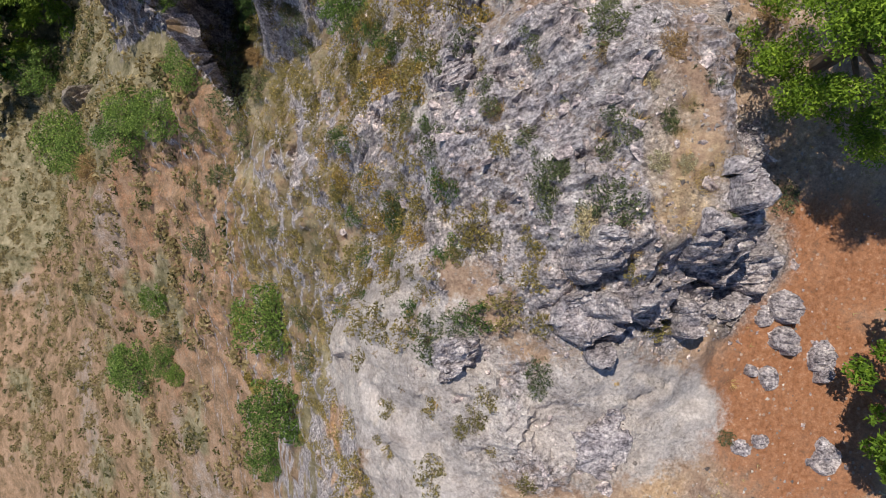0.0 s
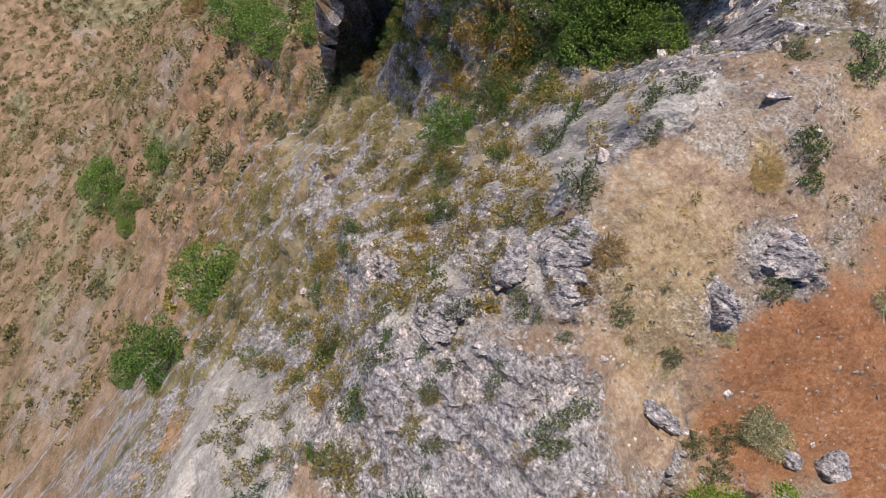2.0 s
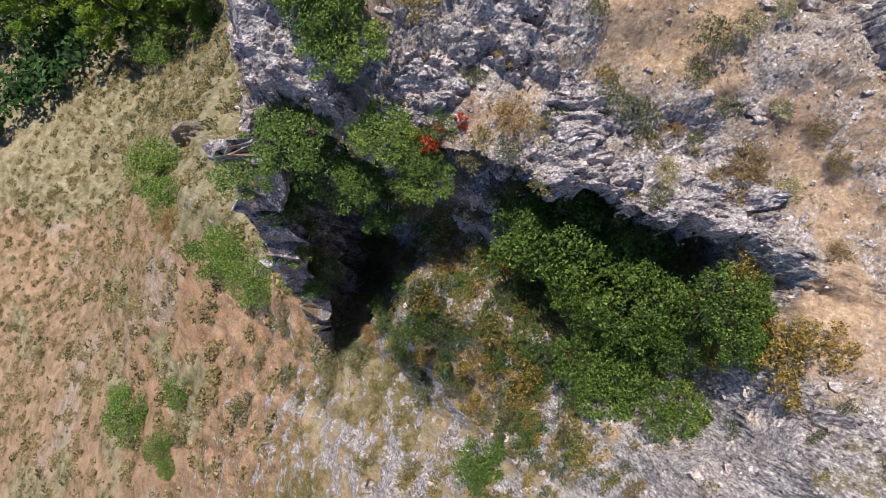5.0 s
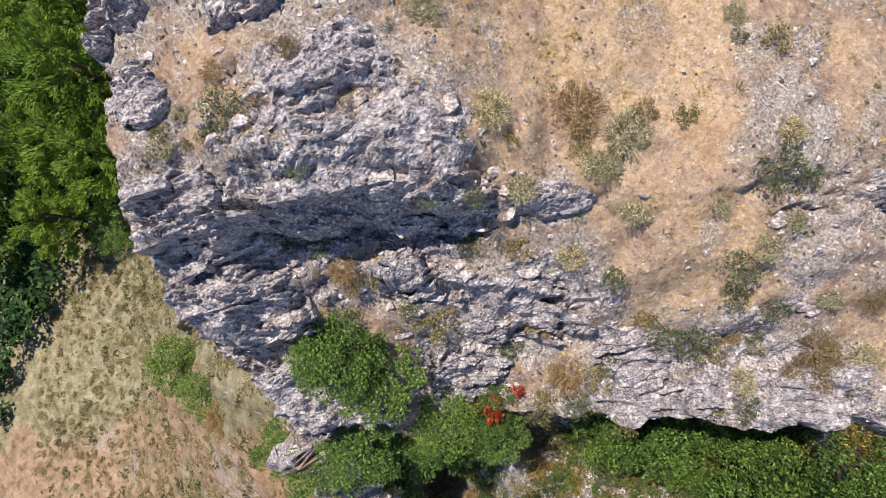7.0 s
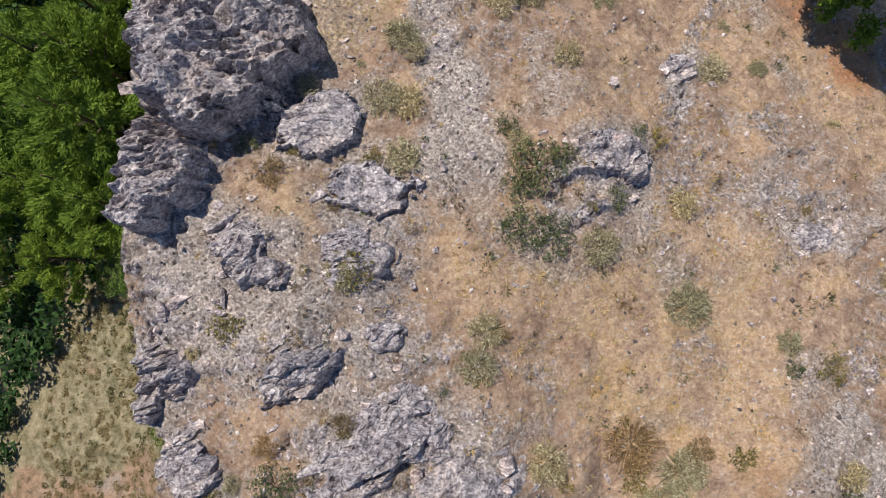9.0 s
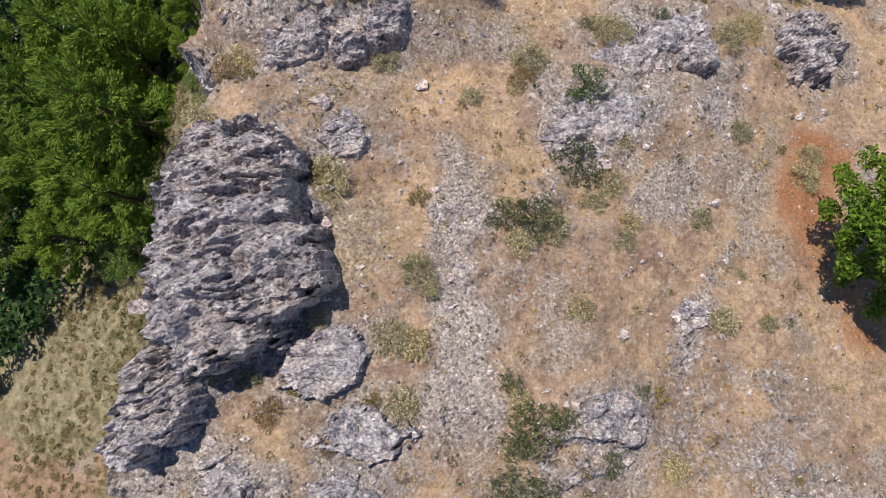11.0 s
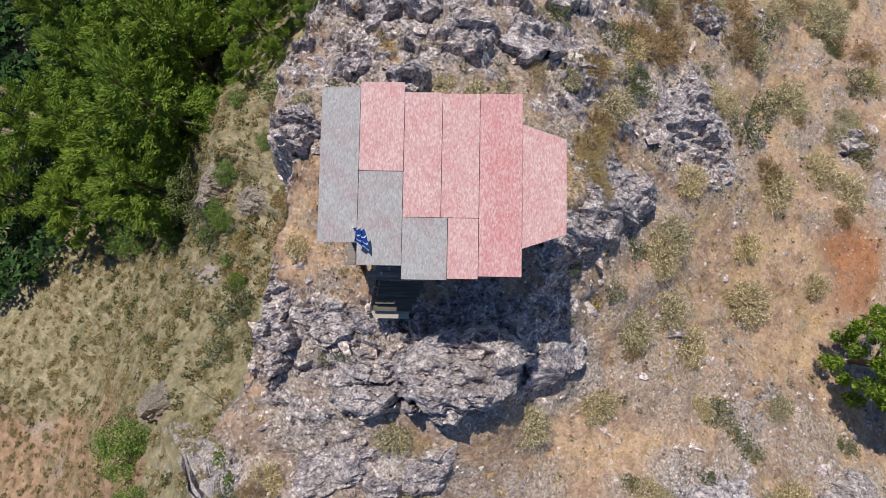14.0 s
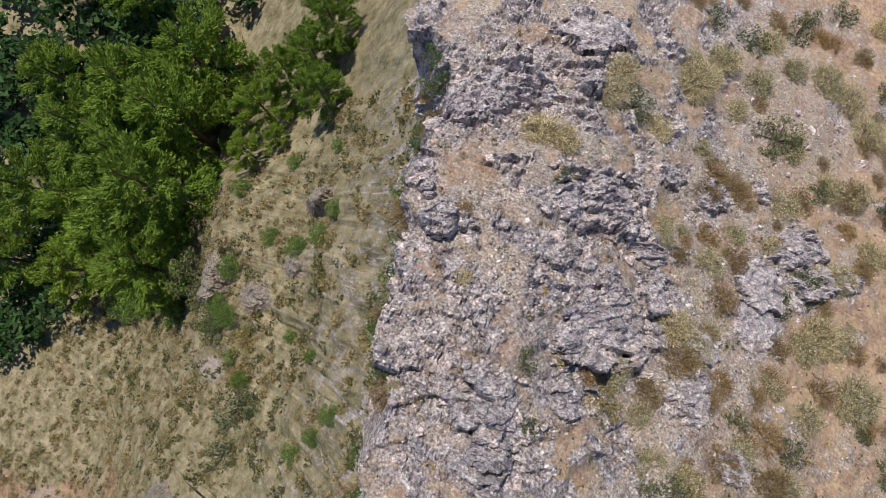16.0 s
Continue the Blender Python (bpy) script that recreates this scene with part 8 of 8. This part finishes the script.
def build_hut():
    root = tagged(new("hut"), "wooden hut with a patched red and grey board roof", "hut")
    root.matrix_world = pose(-22.5, 63.8, 4.4, 0, 0, 16.5)
    floor, roof = -2.35, 0.0
    # roof boards: x from, x to, y from, y to (down the roof), material
    boards = ((0.0, 0.84, 0.0, -3.38, BOARD_GREY, 0.0), (0.85, 1.80, 0.12, -1.83, BOARD_PINK, 0.012), (0.85, 1.80, -1.84, -3.86, BOARD_GREY, 0.004),
              (1.81, 2.62, -0.1, -2.82, BOARD_PINK, 0.008), (1.81, 2.77, -2.83, -4.15, BOARD_GREY, 0.02), (2.63, 3.43, -0.12, -2.82, BOARD_PINK, 0.0),
              (2.78, 3.43, -2.83, -4.12, BOARD_PINK, 0.002), (3.44, 4.35, -0.12, -4.06, BOARD_RED, 0.014))
    for x0, x1, y0, y1, mat, up in boards:
        part("roof_board", box(x0, x1, y1, y0, roof + up, roof + up + 0.022, 0.004), mat, root)
    bm = bmesh.new()
    pts = [(4.36, -0.78), (5.29, -1.1), (5.29, -3.14), (4.36, -3.46)]
    lo, hi = [bm.verts.new((x, y, 0.004)) for x, y in pts], [bm.verts.new((x, y, 0.026)) for x, y in pts]
    bm.faces.new(hi[::-1])
    bm.faces.new(lo)
    for k in range(4):
        bm.faces.new((lo[k - 1], lo[k], hi[k], hi[k - 1]))
    bmesh.ops.recalc_face_normals(bm, faces=bm.faces)
    part("roof_board", bm, BOARD_PINK, root)
    for y in (-0.35, -1.5, -2.7, -3.7):
        part("rafter", box(0.1 if y > -3.4 else 0.95, 5.1 if -3.2 < y < -1 else 4.25, y - 0.04, y + 0.04, roof - 0.12, roof - 0.003), PLANK_DARK, root)
    # plank walls
    for x0, x1, y0, y1 in ((0.3, 4.1, -0.42, -0.36), (0.3, 0.36, -3.1, -0.43), (4.04, 4.1, -3.64, -0.43), (1.95, 4.03, -3.7, -3.64), (0.37, 0.95, -3.1, -3.04)):
        along_x = x1 - x0 > y1 - y0
        n = max(2, int(max(x1 - x0, y1 - y0) / 0.2))
        for k in range(n):
            a, b = (x0 + (x1 - x0) * k / n, x0 + (x1 - x0) * (k + 1) / n - 0.008) if along_x else (y0 + (y1 - y0) * k / n, y0 + (y1 - y0) * (k + 1) / n - 0.008)
            bm = box(a, b, y0, y1, floor - 0.15, roof - 0.125, 0.004) if along_x else box(x0, x1, a, b, floor - 0.15, roof - 0.125, 0.004)
            part("wall_plank", bm, (PLANK_PALE if k % 4 else PLANK) if y0 > -0.43 and along_x else PLANK if k % 3 else PLANK_DARK, root)
    part("floor_deck", box(0.25, 4.15, -3.72, -0.3, floor - 0.1, floor, 0.006), PLANK, root, "weathered plank floor")
    part("porch_deck", box(0.95, 2.3, -4.09, -3.73, floor - 0.1, floor - 0.004, 0.006), PLANK, root, "small plank landing by the door")
    for x in (0.35, 2.1, 4.0):
        for y in (-0.5, -2.0, -3.6):
            part("post", box(x - 0.06, x + 0.06, y - 0.06, y + 0.06, floor - 2.2, floor - 0.11), PLANK_DARK, root)
    # stairs down to the rock
    for k in range(5):
        y, z = -4.1 - 0.19 * k, floor - 0.18 * (k + 1)
        # shade is put into the upper treads' colour, sun into the bottom tread's
        part("stair_tread", box(1.05 - 0.07 * k, 2.15 - 0.1 * k, y - 0.205, y, z - 0.04, z, 0.004), PLANK_PALE if k == 4 else PLANK_DARK, root, "wooden bottom step, sunlight put into its pale colour" if k == 4 else "wooden stair tread, shade put into its dark colour")
    for x in (0.98, 1.9):
        bm = bmesh.new()
        stick(bm, (x, -4.0, floor - 0.2), (x - 0.25, -5.05, floor - 1.1), 0.05, 0.05, 4)
        part("stringer", bm, PLANK_DARK, root)
    for x, y in ((0.98, -4.25), (0.75, -4.95)):
        part("rail_post", box(x - 0.03, x + 0.03, y - 0.03, y + 0.03, floor - 1.6, floor + 0.35 - (0.8 if y < -4.6 else 0)), PLANK_DARK, root)
    # the sunny side: a corner post, rails and faded red paint
    part("corner_post", box(1.1, 1.27, -0.3, -0.18, floor - 1.2, roof - 0.01), PLANK, root, "thick weathered post")
    part("wall_rail", box(0.3, 2.75, -0.34, -0.26, roof - 0.32, roof - 0.2), PLANK_PALE, root, "pale horizontal rail")
    part("wall_rail", box(2.76, 3.75, -0.34, -0.22, roof - 0.42, roof - 0.2), PLANK, root, "grey board nailed across the planks")
    for x, w in ((2.12, 0.2), (2.6, 0.14), (2.9, 0.2)):
        part("paint_mark", box(x - w / 2, x + w / 2, -0.357, -0.352, floor + 0.55, floor + 1.15, 0.002), PAINT_RED, root, "faded red paint")
    part("crossbeam", box(0.85, 1.55, -4.02, -3.9, floor + 0.5, floor + 0.62), PLANK, root, "short pale beam beside the stairs")


def build_flag():
    """A blue and white striped flag hanging in folds from a leaning pole."""
    root = tagged(new("flag"), "blue and white striped flag hanging limp on a pole", "flag")
    root.matrix_world = pose(-20.79, 61.03, 4.45, 0, 0, 16.5)
    bm = bmesh.new()
    stick(bm, (0, 0, -2.4), (0, 0, 0.62), 0.018, 0.014, 8)
    part("pole", bm, POLE_METAL, root, "thin metal pole")
    me = bpy.data.meshes.new("cloth")
    bm = bmesh.new()
    nu, nv = 27, 18
    grid = [[bm.verts.new((0.02 + 0.3 * (i / nu) * (0.55 + 0.45 * j / nv) + 0.025 * math.sin(i * 0.5 + j * 0.2), -0.02 - 0.42 * (j / nv) * (0.6 + 0.4 * i / nu) + 0.03 * math.sin(i * 0.5),
                           0.58 - 0.22 * (j / nv) - 0.2 * (i / nu) + 0.03 * math.sin(i * 1.3))) for i in range(nu + 1)] for j in range(nv + 1)]
    for j in range(nv):
        for i in range(nu):
            f = bm.faces.new((grid[j][i], grid[j][i + 1], grid[j + 1][i + 1], grid[j + 1][i]))
            corner = i < 10 and j < 10
            cross = corner and (i in (4, 5) or j in (4, 5))
            f.material_index = 1 if cross or (not corner and j % 6 == 5) else 0
            f.smooth = True
    bm.to_mesh(me)
    bm.free()
    me.materials.append(ROPE)
    me.materials.append(WHITE_CLOTH)
    child("cloth", me, root, "striped cloth in soft folds")


build_hut()
build_flag()

# ---- pines beside the ridge ----
pine_tree(11.2, 5.4, 3.2, 7.2)
pine_tree(13.6, -4.2, 2.6, 6.5)
pine_tree(-0.8, 49.9, 2.8, 6.2)
pine_tree(-2.2, 62.9, 2.1, 6.6)

# ---- cushions that crowd the slope above the gully ----
def slope_bushes():
    rng = random.Random(21)
    made = 0
    while made < 150:
        x, y = rng.uniform(-9.5, 2.0), rng.uniform(-3, 16)
        if -17 < ground_z(x, y) < -3.0:
            plant(rng.choice(("spurge", "golden", "spurge", "olive_scrub", "golden", "mastic")), x, y, rng.uniform(0.28, 0.7), 0, rng.uniform(1.1, 1.7))
            made += 1


slope_bushes()


def tower_bushes():
    """Small cushions in the cracks of the rock tower."""
    rng = random.Random(25)
    for _ in range(34):
        plant(rng.choice(("olive_scrub", "olive_scrub", "sage", "rusty")), rng.uniform(-1.5, 6.5), rng.uniform(0.2, 10.5), rng.uniform(0.16, 0.42))


tower_bushes()

for x, y, r in ((-5.0, 22.4, 1.25), (-3.7, 21.7, 1.15), (-0.9, 21.8, 1.1)):
    plant("tree", x, y, r, 0, 2.9)
for x, y, r in ((0.3, 23.4, 1.0), (0.9, 22.8, 1.1), (1.5, 23.3, 0.9), (0.3, 22.2, 0.9), (-0.8, 24.9, 0.8), (1.2, 21.9, 0.8)):
    plant("golden", x, y, r, 0, 1.6)
for x, y, r in ((-12.95, 25.35, 0.36), (-13.65, 25.5, 0.27), (-12.75, 26.05, 0.25), (-12.0, 26.5, 0.23)):
    plant("sumac", x, y, r, 0, 4.6)

for x, y, r in ((-62.3, 78.4, 1.7), (-55.0, 77.9, 2.0), (-50.3, 80.9, 2.1), (-49.0, 86.0, 1.6), (-58.6, 51.5, 1.9), (-62.5, 54.5, 1.5), (-66.0, 61.5, 2.2), (-70.5, 58.0, 2.0), (-36.5, 57.2, 1.5),
                (-38.5, 52.5, 1.4), (-41.5, 47.9, 1.7), (-44.0, 62.0, 1.3), (-51.0, 62.5, 1.2), (-68.7, 70.3, 2.4), (-68.7, 63.3, 2.0), (-73.6, 86.3, 1.8), (-64.0, 94.0, 1.6), (-54.0, 98.0, 1.5)):
    plant("tree", x, y, r)


def rim_bushes():
    """Cushions that cling to the first metres of the cliff's face."""
    rng = random.Random(23)
    made = 0
    while made < 70:
        x, y = rng.uniform(-29, -22.5), rng.uniform(44, 93)
        if -11 < ground_z(x, y) - ground_z(x + 3.5, y) < -1.2:
            plant(rng.choice(("rusty", "mastic", "olive_scrub")), x, y, rng.uniform(0.3, 0.7))
            made += 1


rim_bushes()


def flank_bushes():
    """Half-dry bushes, thick on the stony flank beyond the hut."""
    rng = random.Random(24)
    for _ in range(110):
        x, y = rng.uniform(-17, -3), rng.uniform(68, 98)
        plant(rng.choice(("sage", "rusty", "olive_scrub", "rusty")), x, y, rng.uniform(0.3, 0.8))


flank_bushes()


def gully_bushes():
    """Dark bushes that fill the gully."""
    rng = random.Random(22)
    made = 0
    while made < 130:
        x, y = rng.uniform(-14, -1.5), rng.uniform(14.5, 24)
        if ground_z(x, y) < -9:
            plant(rng.choice(("mastic", "mastic", "spurge", "golden", "olive_scrub", "golden")), x, y, rng.uniform(0.35, 0.95), 0, rng.uniform(1.2, 2.2))
            made += 1


gully_bushes()


# ---- the valley wood ----
def in_wood(x, y):
    """Inside the wood: north and west of its edge."""
    ex, ey = zip(*WOOD_EDGE[::-1])
    return y > np.interp(x, ex, ey) + 2


def build_pines():
    """Tall pines along the near side of the wood, and a few small ones on the bare slope above it."""
    rng = random.Random(3)
    near = ((-97, 64, 38), (-95, 81, 44), (-110, 71, 46), (-100, 98, 46), (-113, 87, 48), (-125, 74, 42), (-104, 115, 42), (-118, 104, 46), (-131, 91, 42),
            (-76, 94, 13), (-78, 105, 20), (-74, 113, 20), (-62, 108, 17), (-68, 117, 19), (-65, 123, 20), (-71, 99, 10))
    for x, y, tall in near:
        conifer(x, y, tall)
    spots = [(x, y) for x, y, tall in near]
    for _ in range(3000):
        x, y = rng.uniform(-160, -112), rng.uniform(48, 150)
        if in_wood(x, y) and all((x - a) ** 2 + (y - b) ** 2 > 330 for a, b in spots):
            spots.append((x, y))
            conifer(x, y, rng.uniform(26, 38))
            if len(spots) > 21:
                break


build_pines()


def build_wood():
    """The dense broad-leaved wood beyond the pines, one crown beside another."""
    rng = random.Random(12)
    lobes = []
    for k in range(1500):
        x, y = rng.uniform(-270, -100), rng.uniform(-30, 250)
        if not in_wood(x, y) or x > -118 and y < 105:
            continue
        h = ground_z(x, y) + rng.uniform(5, 11)
        r = rng.uniform(2.2, 4.2)
        lobes.append((x, y, h, r))
        for _ in range(3):
            lobes.append((x + rng.uniform(-r, r), y + rng.uniform(-r, r), h - rng.uniform(0, 3), r * 0.6))
    verts, faces = leaves(62000, lobes, 1.2, seed=5, flat=0.9, shell=0.7)
    ob = new("far_wood", mesh_from("far_wood", verts, faces, LEAF_WOOD))
    tagged(ob, "dense dark green woodland on the valley floor", "woodland", kind="stuff")


build_wood()


# ---- small cover ----
def cover_at(xs, ys):
    z = np.array([ground_z(a, b) for a, b in zip(xs, ys)])
    return z, cover(xs, ys)


def build_stones():
    """Loose limestone chips and stones on the ridge."""
    rng = np.random.default_rng(8)
    n = 26000
    x, y = rng.uniform(-29, 14, n), rng.uniform(-9, 93, n)
    z, got = cover_at(x, y)
    dense = 0.16 + 0.7 * got["gravel"] + 0.6 * got["rock"] - 0.15 * got["gold"] - 0.7 * got["slab"]
    keep = (rng.random(n) < dense) & (z > -20)
    x, y, z = x[keep], y[keep], z[keep]
    n = len(x)
    size = 0.022 + 0.11 * rng.random(n) ** 5.0 + 0.03 * rng.random(n)
    shape = np.array([(1, 0, 0), (0.2, 1, 0.1), (-1, 0.15, 0), (0, -1, -0.1), (0.1, 0.1, 0.75), (0.5, 0.55, 0.5), (0, 0, -0.6)])
    tri = np.array([(0, 5, 4), (5, 1, 4), (0, 1, 5), (1, 2, 4), (2, 3, 4), (3, 0, 4), (1, 0, 6), (2, 1, 6), (3, 2, 6), (0, 3, 6)])
    v = shape[None] * rng.uniform(0.6, 1.3, (n, 7, 1)) * size[:, None, None] * rng.uniform(0.7, 1.4, (n, 1, 3))
    a = rng.random(n) * math.tau
    c, s = np.cos(a)[:, None], np.sin(a)[:, None]
    vx, vy = v[..., 0] * c - v[..., 1] * s, v[..., 0] * s + v[..., 1] * c
    verts = np.stack([vx + x[:, None], vy + y[:, None], v[..., 2] + z[:, None] + 0.01], -1).reshape(-1, 3)
    faces = (tri[None] + 7 * np.arange(n)[:, None, None]).reshape(-1, 3)
    tagged(new("loose_stones", mesh_from("loose_stones", verts, faces, STONE)), "loose pale limestone chips scattered over the ground", "stones", kind="stuff")


def build_chips():
    """Finger-sized chips and bits of dead stem, thick over the bare ground."""
    rng = np.random.default_rng(28)
    n = 62000
    x, y = rng.uniform(-28, 11, n), rng.uniform(-8, 92, n)
    z, got = ground_grid(x, y), cover(x, y)
    keep = (rng.random(n) < 0.4 + 0.5 * got["gravel"] + 0.4 * got["rock"] - 0.8 * got["slab"]) & (z > -16)
    x, y, z = x[keep], y[keep], z[keep]
    n = len(x)
    shape = np.array([(1, 0, -0.1), (0, 1, -0.1), (-1, 0, -0.1), (0, -1, -0.1), (0.1, 0.1, 0.9)])
    tri = np.array([(0, 1, 4), (1, 2, 4), (2, 3, 4), (3, 0, 4)])
    v = shape[None] * rng.uniform(0.5, 1.5, (n, 5, 3)) * (0.02 + 0.065 * rng.random(n) ** 2.2)[:, None, None]
    a = rng.random(n) * math.tau
    c, s = np.cos(a)[:, None], np.sin(a)[:, None]
    vx, vy = v[..., 0] * c - v[..., 1] * s, v[..., 0] * s + v[..., 1] * c
    verts = np.stack([vx + x[:, None], vy + y[:, None], v[..., 2] + z[:, None]], -1).reshape(-1, 3)
    faces = (tri[None] + 5 * np.arange(n)[:, None, None]).reshape(-1, 3)
    tagged(new("stone_chips", mesh_from("stone_chips", verts, faces, CHIP)), "fine pale limestone grit on the dry ground", "stones", kind="stuff")


def build_rubble():
    """Broken angular blocks, thick on the rock and thin elsewhere."""
    rng = np.random.default_rng(18)
    n = 30000
    x, y = rng.uniform(-28, 10, n), rng.uniform(-8, 92, n)
    z, got = cover_at(x, y)
    clump = smooth(fbm(x * 0.7, y * 0.7, 311, 3), -0.1, 0.35)
    dense = (0.05 + 0.3 * got["gravel"] + 0.75 * got["rock"]) * (0.25 + clump) * (1 - 0.85 * got["slab"]) * (1 - 0.8 * got["red"])
    keep = (rng.random(n) < dense) & (z > -20)
    x, y, z = x[keep][:12500], y[keep][:12500], z[keep][:12500]
    n = len(x)
    bm = bmesh.new()
    bmesh.ops.create_icosphere(bm, subdivisions=1, radius=1)
    bmesh.ops.subdivide_edges(bm, edges=list(bm.edges)[::4], cuts=1)
    bmesh.ops.triangulate(bm, faces=bm.faces[:])
    ball = np.array([v.co for v in bm.verts])
    tri = np.array([[v.index for v in f.verts] for f in bm.faces])
    bm.free()
    size = 0.06 + 0.3 * rng.random(n) ** 4.0
    # each block is a ball cut by a few planes
    v = np.repeat(ball[None], n, 0)
    for _ in range(9):
        d = rng.normal(size=(n, 1, 3))
        d /= np.linalg.norm(d, axis=2, keepdims=True)
        over = np.maximum((v * d).sum(2, keepdims=True) - rng.uniform(0.25, 0.6, (n, 1, 1)), 0)
        v = v - over * d
    v = v * (rng.uniform(0.7, 1.5, (n, 1, 3)) * (1.25, 0.8, 0.6)) * size[:, None, None]
    a = rng.normal(0.25, 0.7, n)
    c, s = np.cos(a)[:, None], np.sin(a)[:, None]
    vx, vy = v[..., 0] * c - v[..., 1] * s, v[..., 0] * s + v[..., 1] * c
    verts = np.stack([vx + x[:, None], vy + y[:, None], v[..., 2] + (z + 0.12 * size)[:, None]], -1).reshape(-1, 3)
    faces = (tri[None] + len(ball) * np.arange(n)[:, None, None]).reshape(-1, 3)
    tagged(new("rubble", mesh_from("rubble", verts, faces, STONE)), "broken grey limestone blocks strewn over the outcrops", "stones", kind="stuff")


def build_grass():
    """Short dry grass, thicker where the ground is golden."""
    rng = np.random.default_rng(9)
    n = 52000
    x, y = rng.uniform(-29, 14, n), rng.uniform(-9, 93, n)
    z, got = cover_at(x, y)
    thick = fbm(x * 0.5, y * 0.5, 301, 3)
    dense = 0.22 + 0.9 * got["gold"] + 0.5 * smooth(thick, 0.0, 0.4) - 0.75 * got["rock"] - 0.55 * got["gravel"] - 0.5 * got["red"] - got["slab"]
    keep = (rng.random(n) < dense) & (z > -22)
    x, y, z = x[keep], y[keep], z[keep]
    n, k = len(x), 5
    a = rng.random((n, k)) * math.tau
    long = rng.uniform(0.05, 0.17, (n, k))
    tall = rng.uniform(0.04, 0.16, (n, k))
    root = np.stack([np.repeat(x, k), np.repeat(y, k), np.repeat(z, k)], -1)
    out = np.stack([np.cos(a) * long, np.sin(a) * long, tall], -1).reshape(-1, 3)
    side = np.stack([-np.sin(a), np.cos(a), 0 * a], -1).reshape(-1, 3) * 0.011
    verts = np.stack([root - side, root + side, root + out], 1).reshape(-1, 3)
    faces = np.arange(len(verts)).reshape(-1, 3)
    tagged(new("dry_grass", mesh_from("dry_grass", verts, faces, STRAW)), "short sun-bleached grass between the stones", "grass", kind="stuff")


def build_scrub():
    """Low scrub on the steep slope and the valley side, finer where it is near."""
    rng = np.random.default_rng(10)
    for name, label, mat, n, seed, cut in (("olive_scrub_cover", "low grey-green scrub dotted over the dry slope", LEAF_SCRUB, 3600, 401, -0.2),
                                           ("spurge_cover", "yellow-green spurge cushions crowding the rocky slope", LEAF_SPURGE, 1500, 403, -0.45),
                                           ("dry_scrub_cover", "low straw-coloured tussocks over the dry slope", LEAF_DRY, 4200, 402, -0.35)):
        spurge = name == "spurge_cover"
        lobes, fine = [], []
        x, y = rng.uniform(-150, -18, n), rng.uniform(-60, 110, n)
        if spurge:
            x, y = rng.uniform(-19, 1, n), rng.uniform(-14, 25, n)
        f = fbm(x * 0.09, y * 0.09, seed, 4) - 2 * (cover(x, y)["slab"] > 0.6)
        for a, b, c in zip(x, y, f):
            if c < cut or in_wood(a, b):
                continue
            z = ground_z(a, b)
            if z > (-4 if spurge else -7) or (b > 26 and z > -30):
                continue
            if name == "olive_scrub_cover" and b < 28 and rng.random() < 0.72:
                continue
            r = (0.2 + 0.34 * rng.random() ** 2) if spurge else (0.35 + 0.85 * rng.random() ** 2) * (0.8 if z > -42 else 1.2)
            (fine if z > -42 else lobes).append((a, b, z + (0.4 if spurge else 0.15) * r, r))
        verts, faces = leaves(len(fine) * 84, fine, 0.05 if spurge else 0.075, seed=seed, flat=0.75, shell=0.5)
        if lobes:
            v2, f2 = leaves(len(lobes) * 34, lobes, 0.26, seed=seed, flat=0.75, shell=0.5)
            verts, faces = np.concatenate([verts, v2]), np.concatenate([faces, f2 + len(verts)])
        tagged(new(name, mesh_from(name, verts, faces, mat)), label, "scrub", kind="stuff")


def build_tussocks():
    """Small tussocks and half-dry herbs between the rocks of the ridge."""
    rng = np.random.default_rng(44)
    for name, label, mat, count, seed in (("straw_tussocks", "small golden tussocks between the rocks", STRAW, 700, 411), ("green_tussocks", "low olive-green herbs in the cracks of the rock", LEAF_OLIVE, 650, 412),
                                          ("brown_tussocks", "dry brown thistles and dead stems", LEAF_RUST, 700, 413)):
        x, y = rng.uniform(-27, 9, 9000), rng.uniform(-6, 90, 9000)
        z = ground_grid(x, y)
        got = cover(x, y)
        chance = smooth(fbm(x * 0.35, y * 0.35, seed, 3), -0.1, 0.4) * (0.5 + 0.8 * got["rock"] + 0.4 * got["gold"]) * (1 - 0.85 * got["slab"]) * (1 - 0.7 * got["red"])
        keep = np.flatnonzero((rng.random(9000) < chance) & (z > -12))[:count]
        k = 34
        n = len(keep) * k
        at = np.repeat(keep, k)
        r = np.repeat(rng.uniform(0.07, 0.22, len(keep)), k)
        a, d = rng.random(n) * math.tau, np.sqrt(rng.random(n)) * r * 0.6
        root = np.stack([x[at] + np.cos(a) * d, y[at] + np.sin(a) * d, z[at] - 0.02], -1)
        out = np.stack([np.cos(a) * r * rng.uniform(0.2, 1.0, n), np.sin(a) * r * rng.uniform(0.2, 1.0, n), r * rng.uniform(0.6, 1.5, n)], -1)
        side = np.stack([-np.sin(a), np.cos(a), 0 * a], -1) * 0.009
        verts = np.stack([root - side, root + side, root + out], 1).reshape(-1, 3)
        tagged(new(name, mesh_from(name, verts, np.arange(len(verts)).reshape(-1, 3), mat)), label, "grass", kind="stuff")


build_tussocks()
LEAF_DRY = leaf_material("dry_tussock", (0.16, 0.13, 0.055), (0.32, 0.255, 0.13), (0.48, 0.39, 0.22))
CHIP = leaf_material("stone_grit", (0.1, 0.085, 0.085), (0.47, 0.43, 0.42), (0.85, 0.82, 0.8), 0.9)
STONE = rock_material("stone_chip", (1, 1, 1), (1.25, 1.18, 1.13))
build_stones()
build_chips()
build_rubble()
build_grass()
build_scrub()
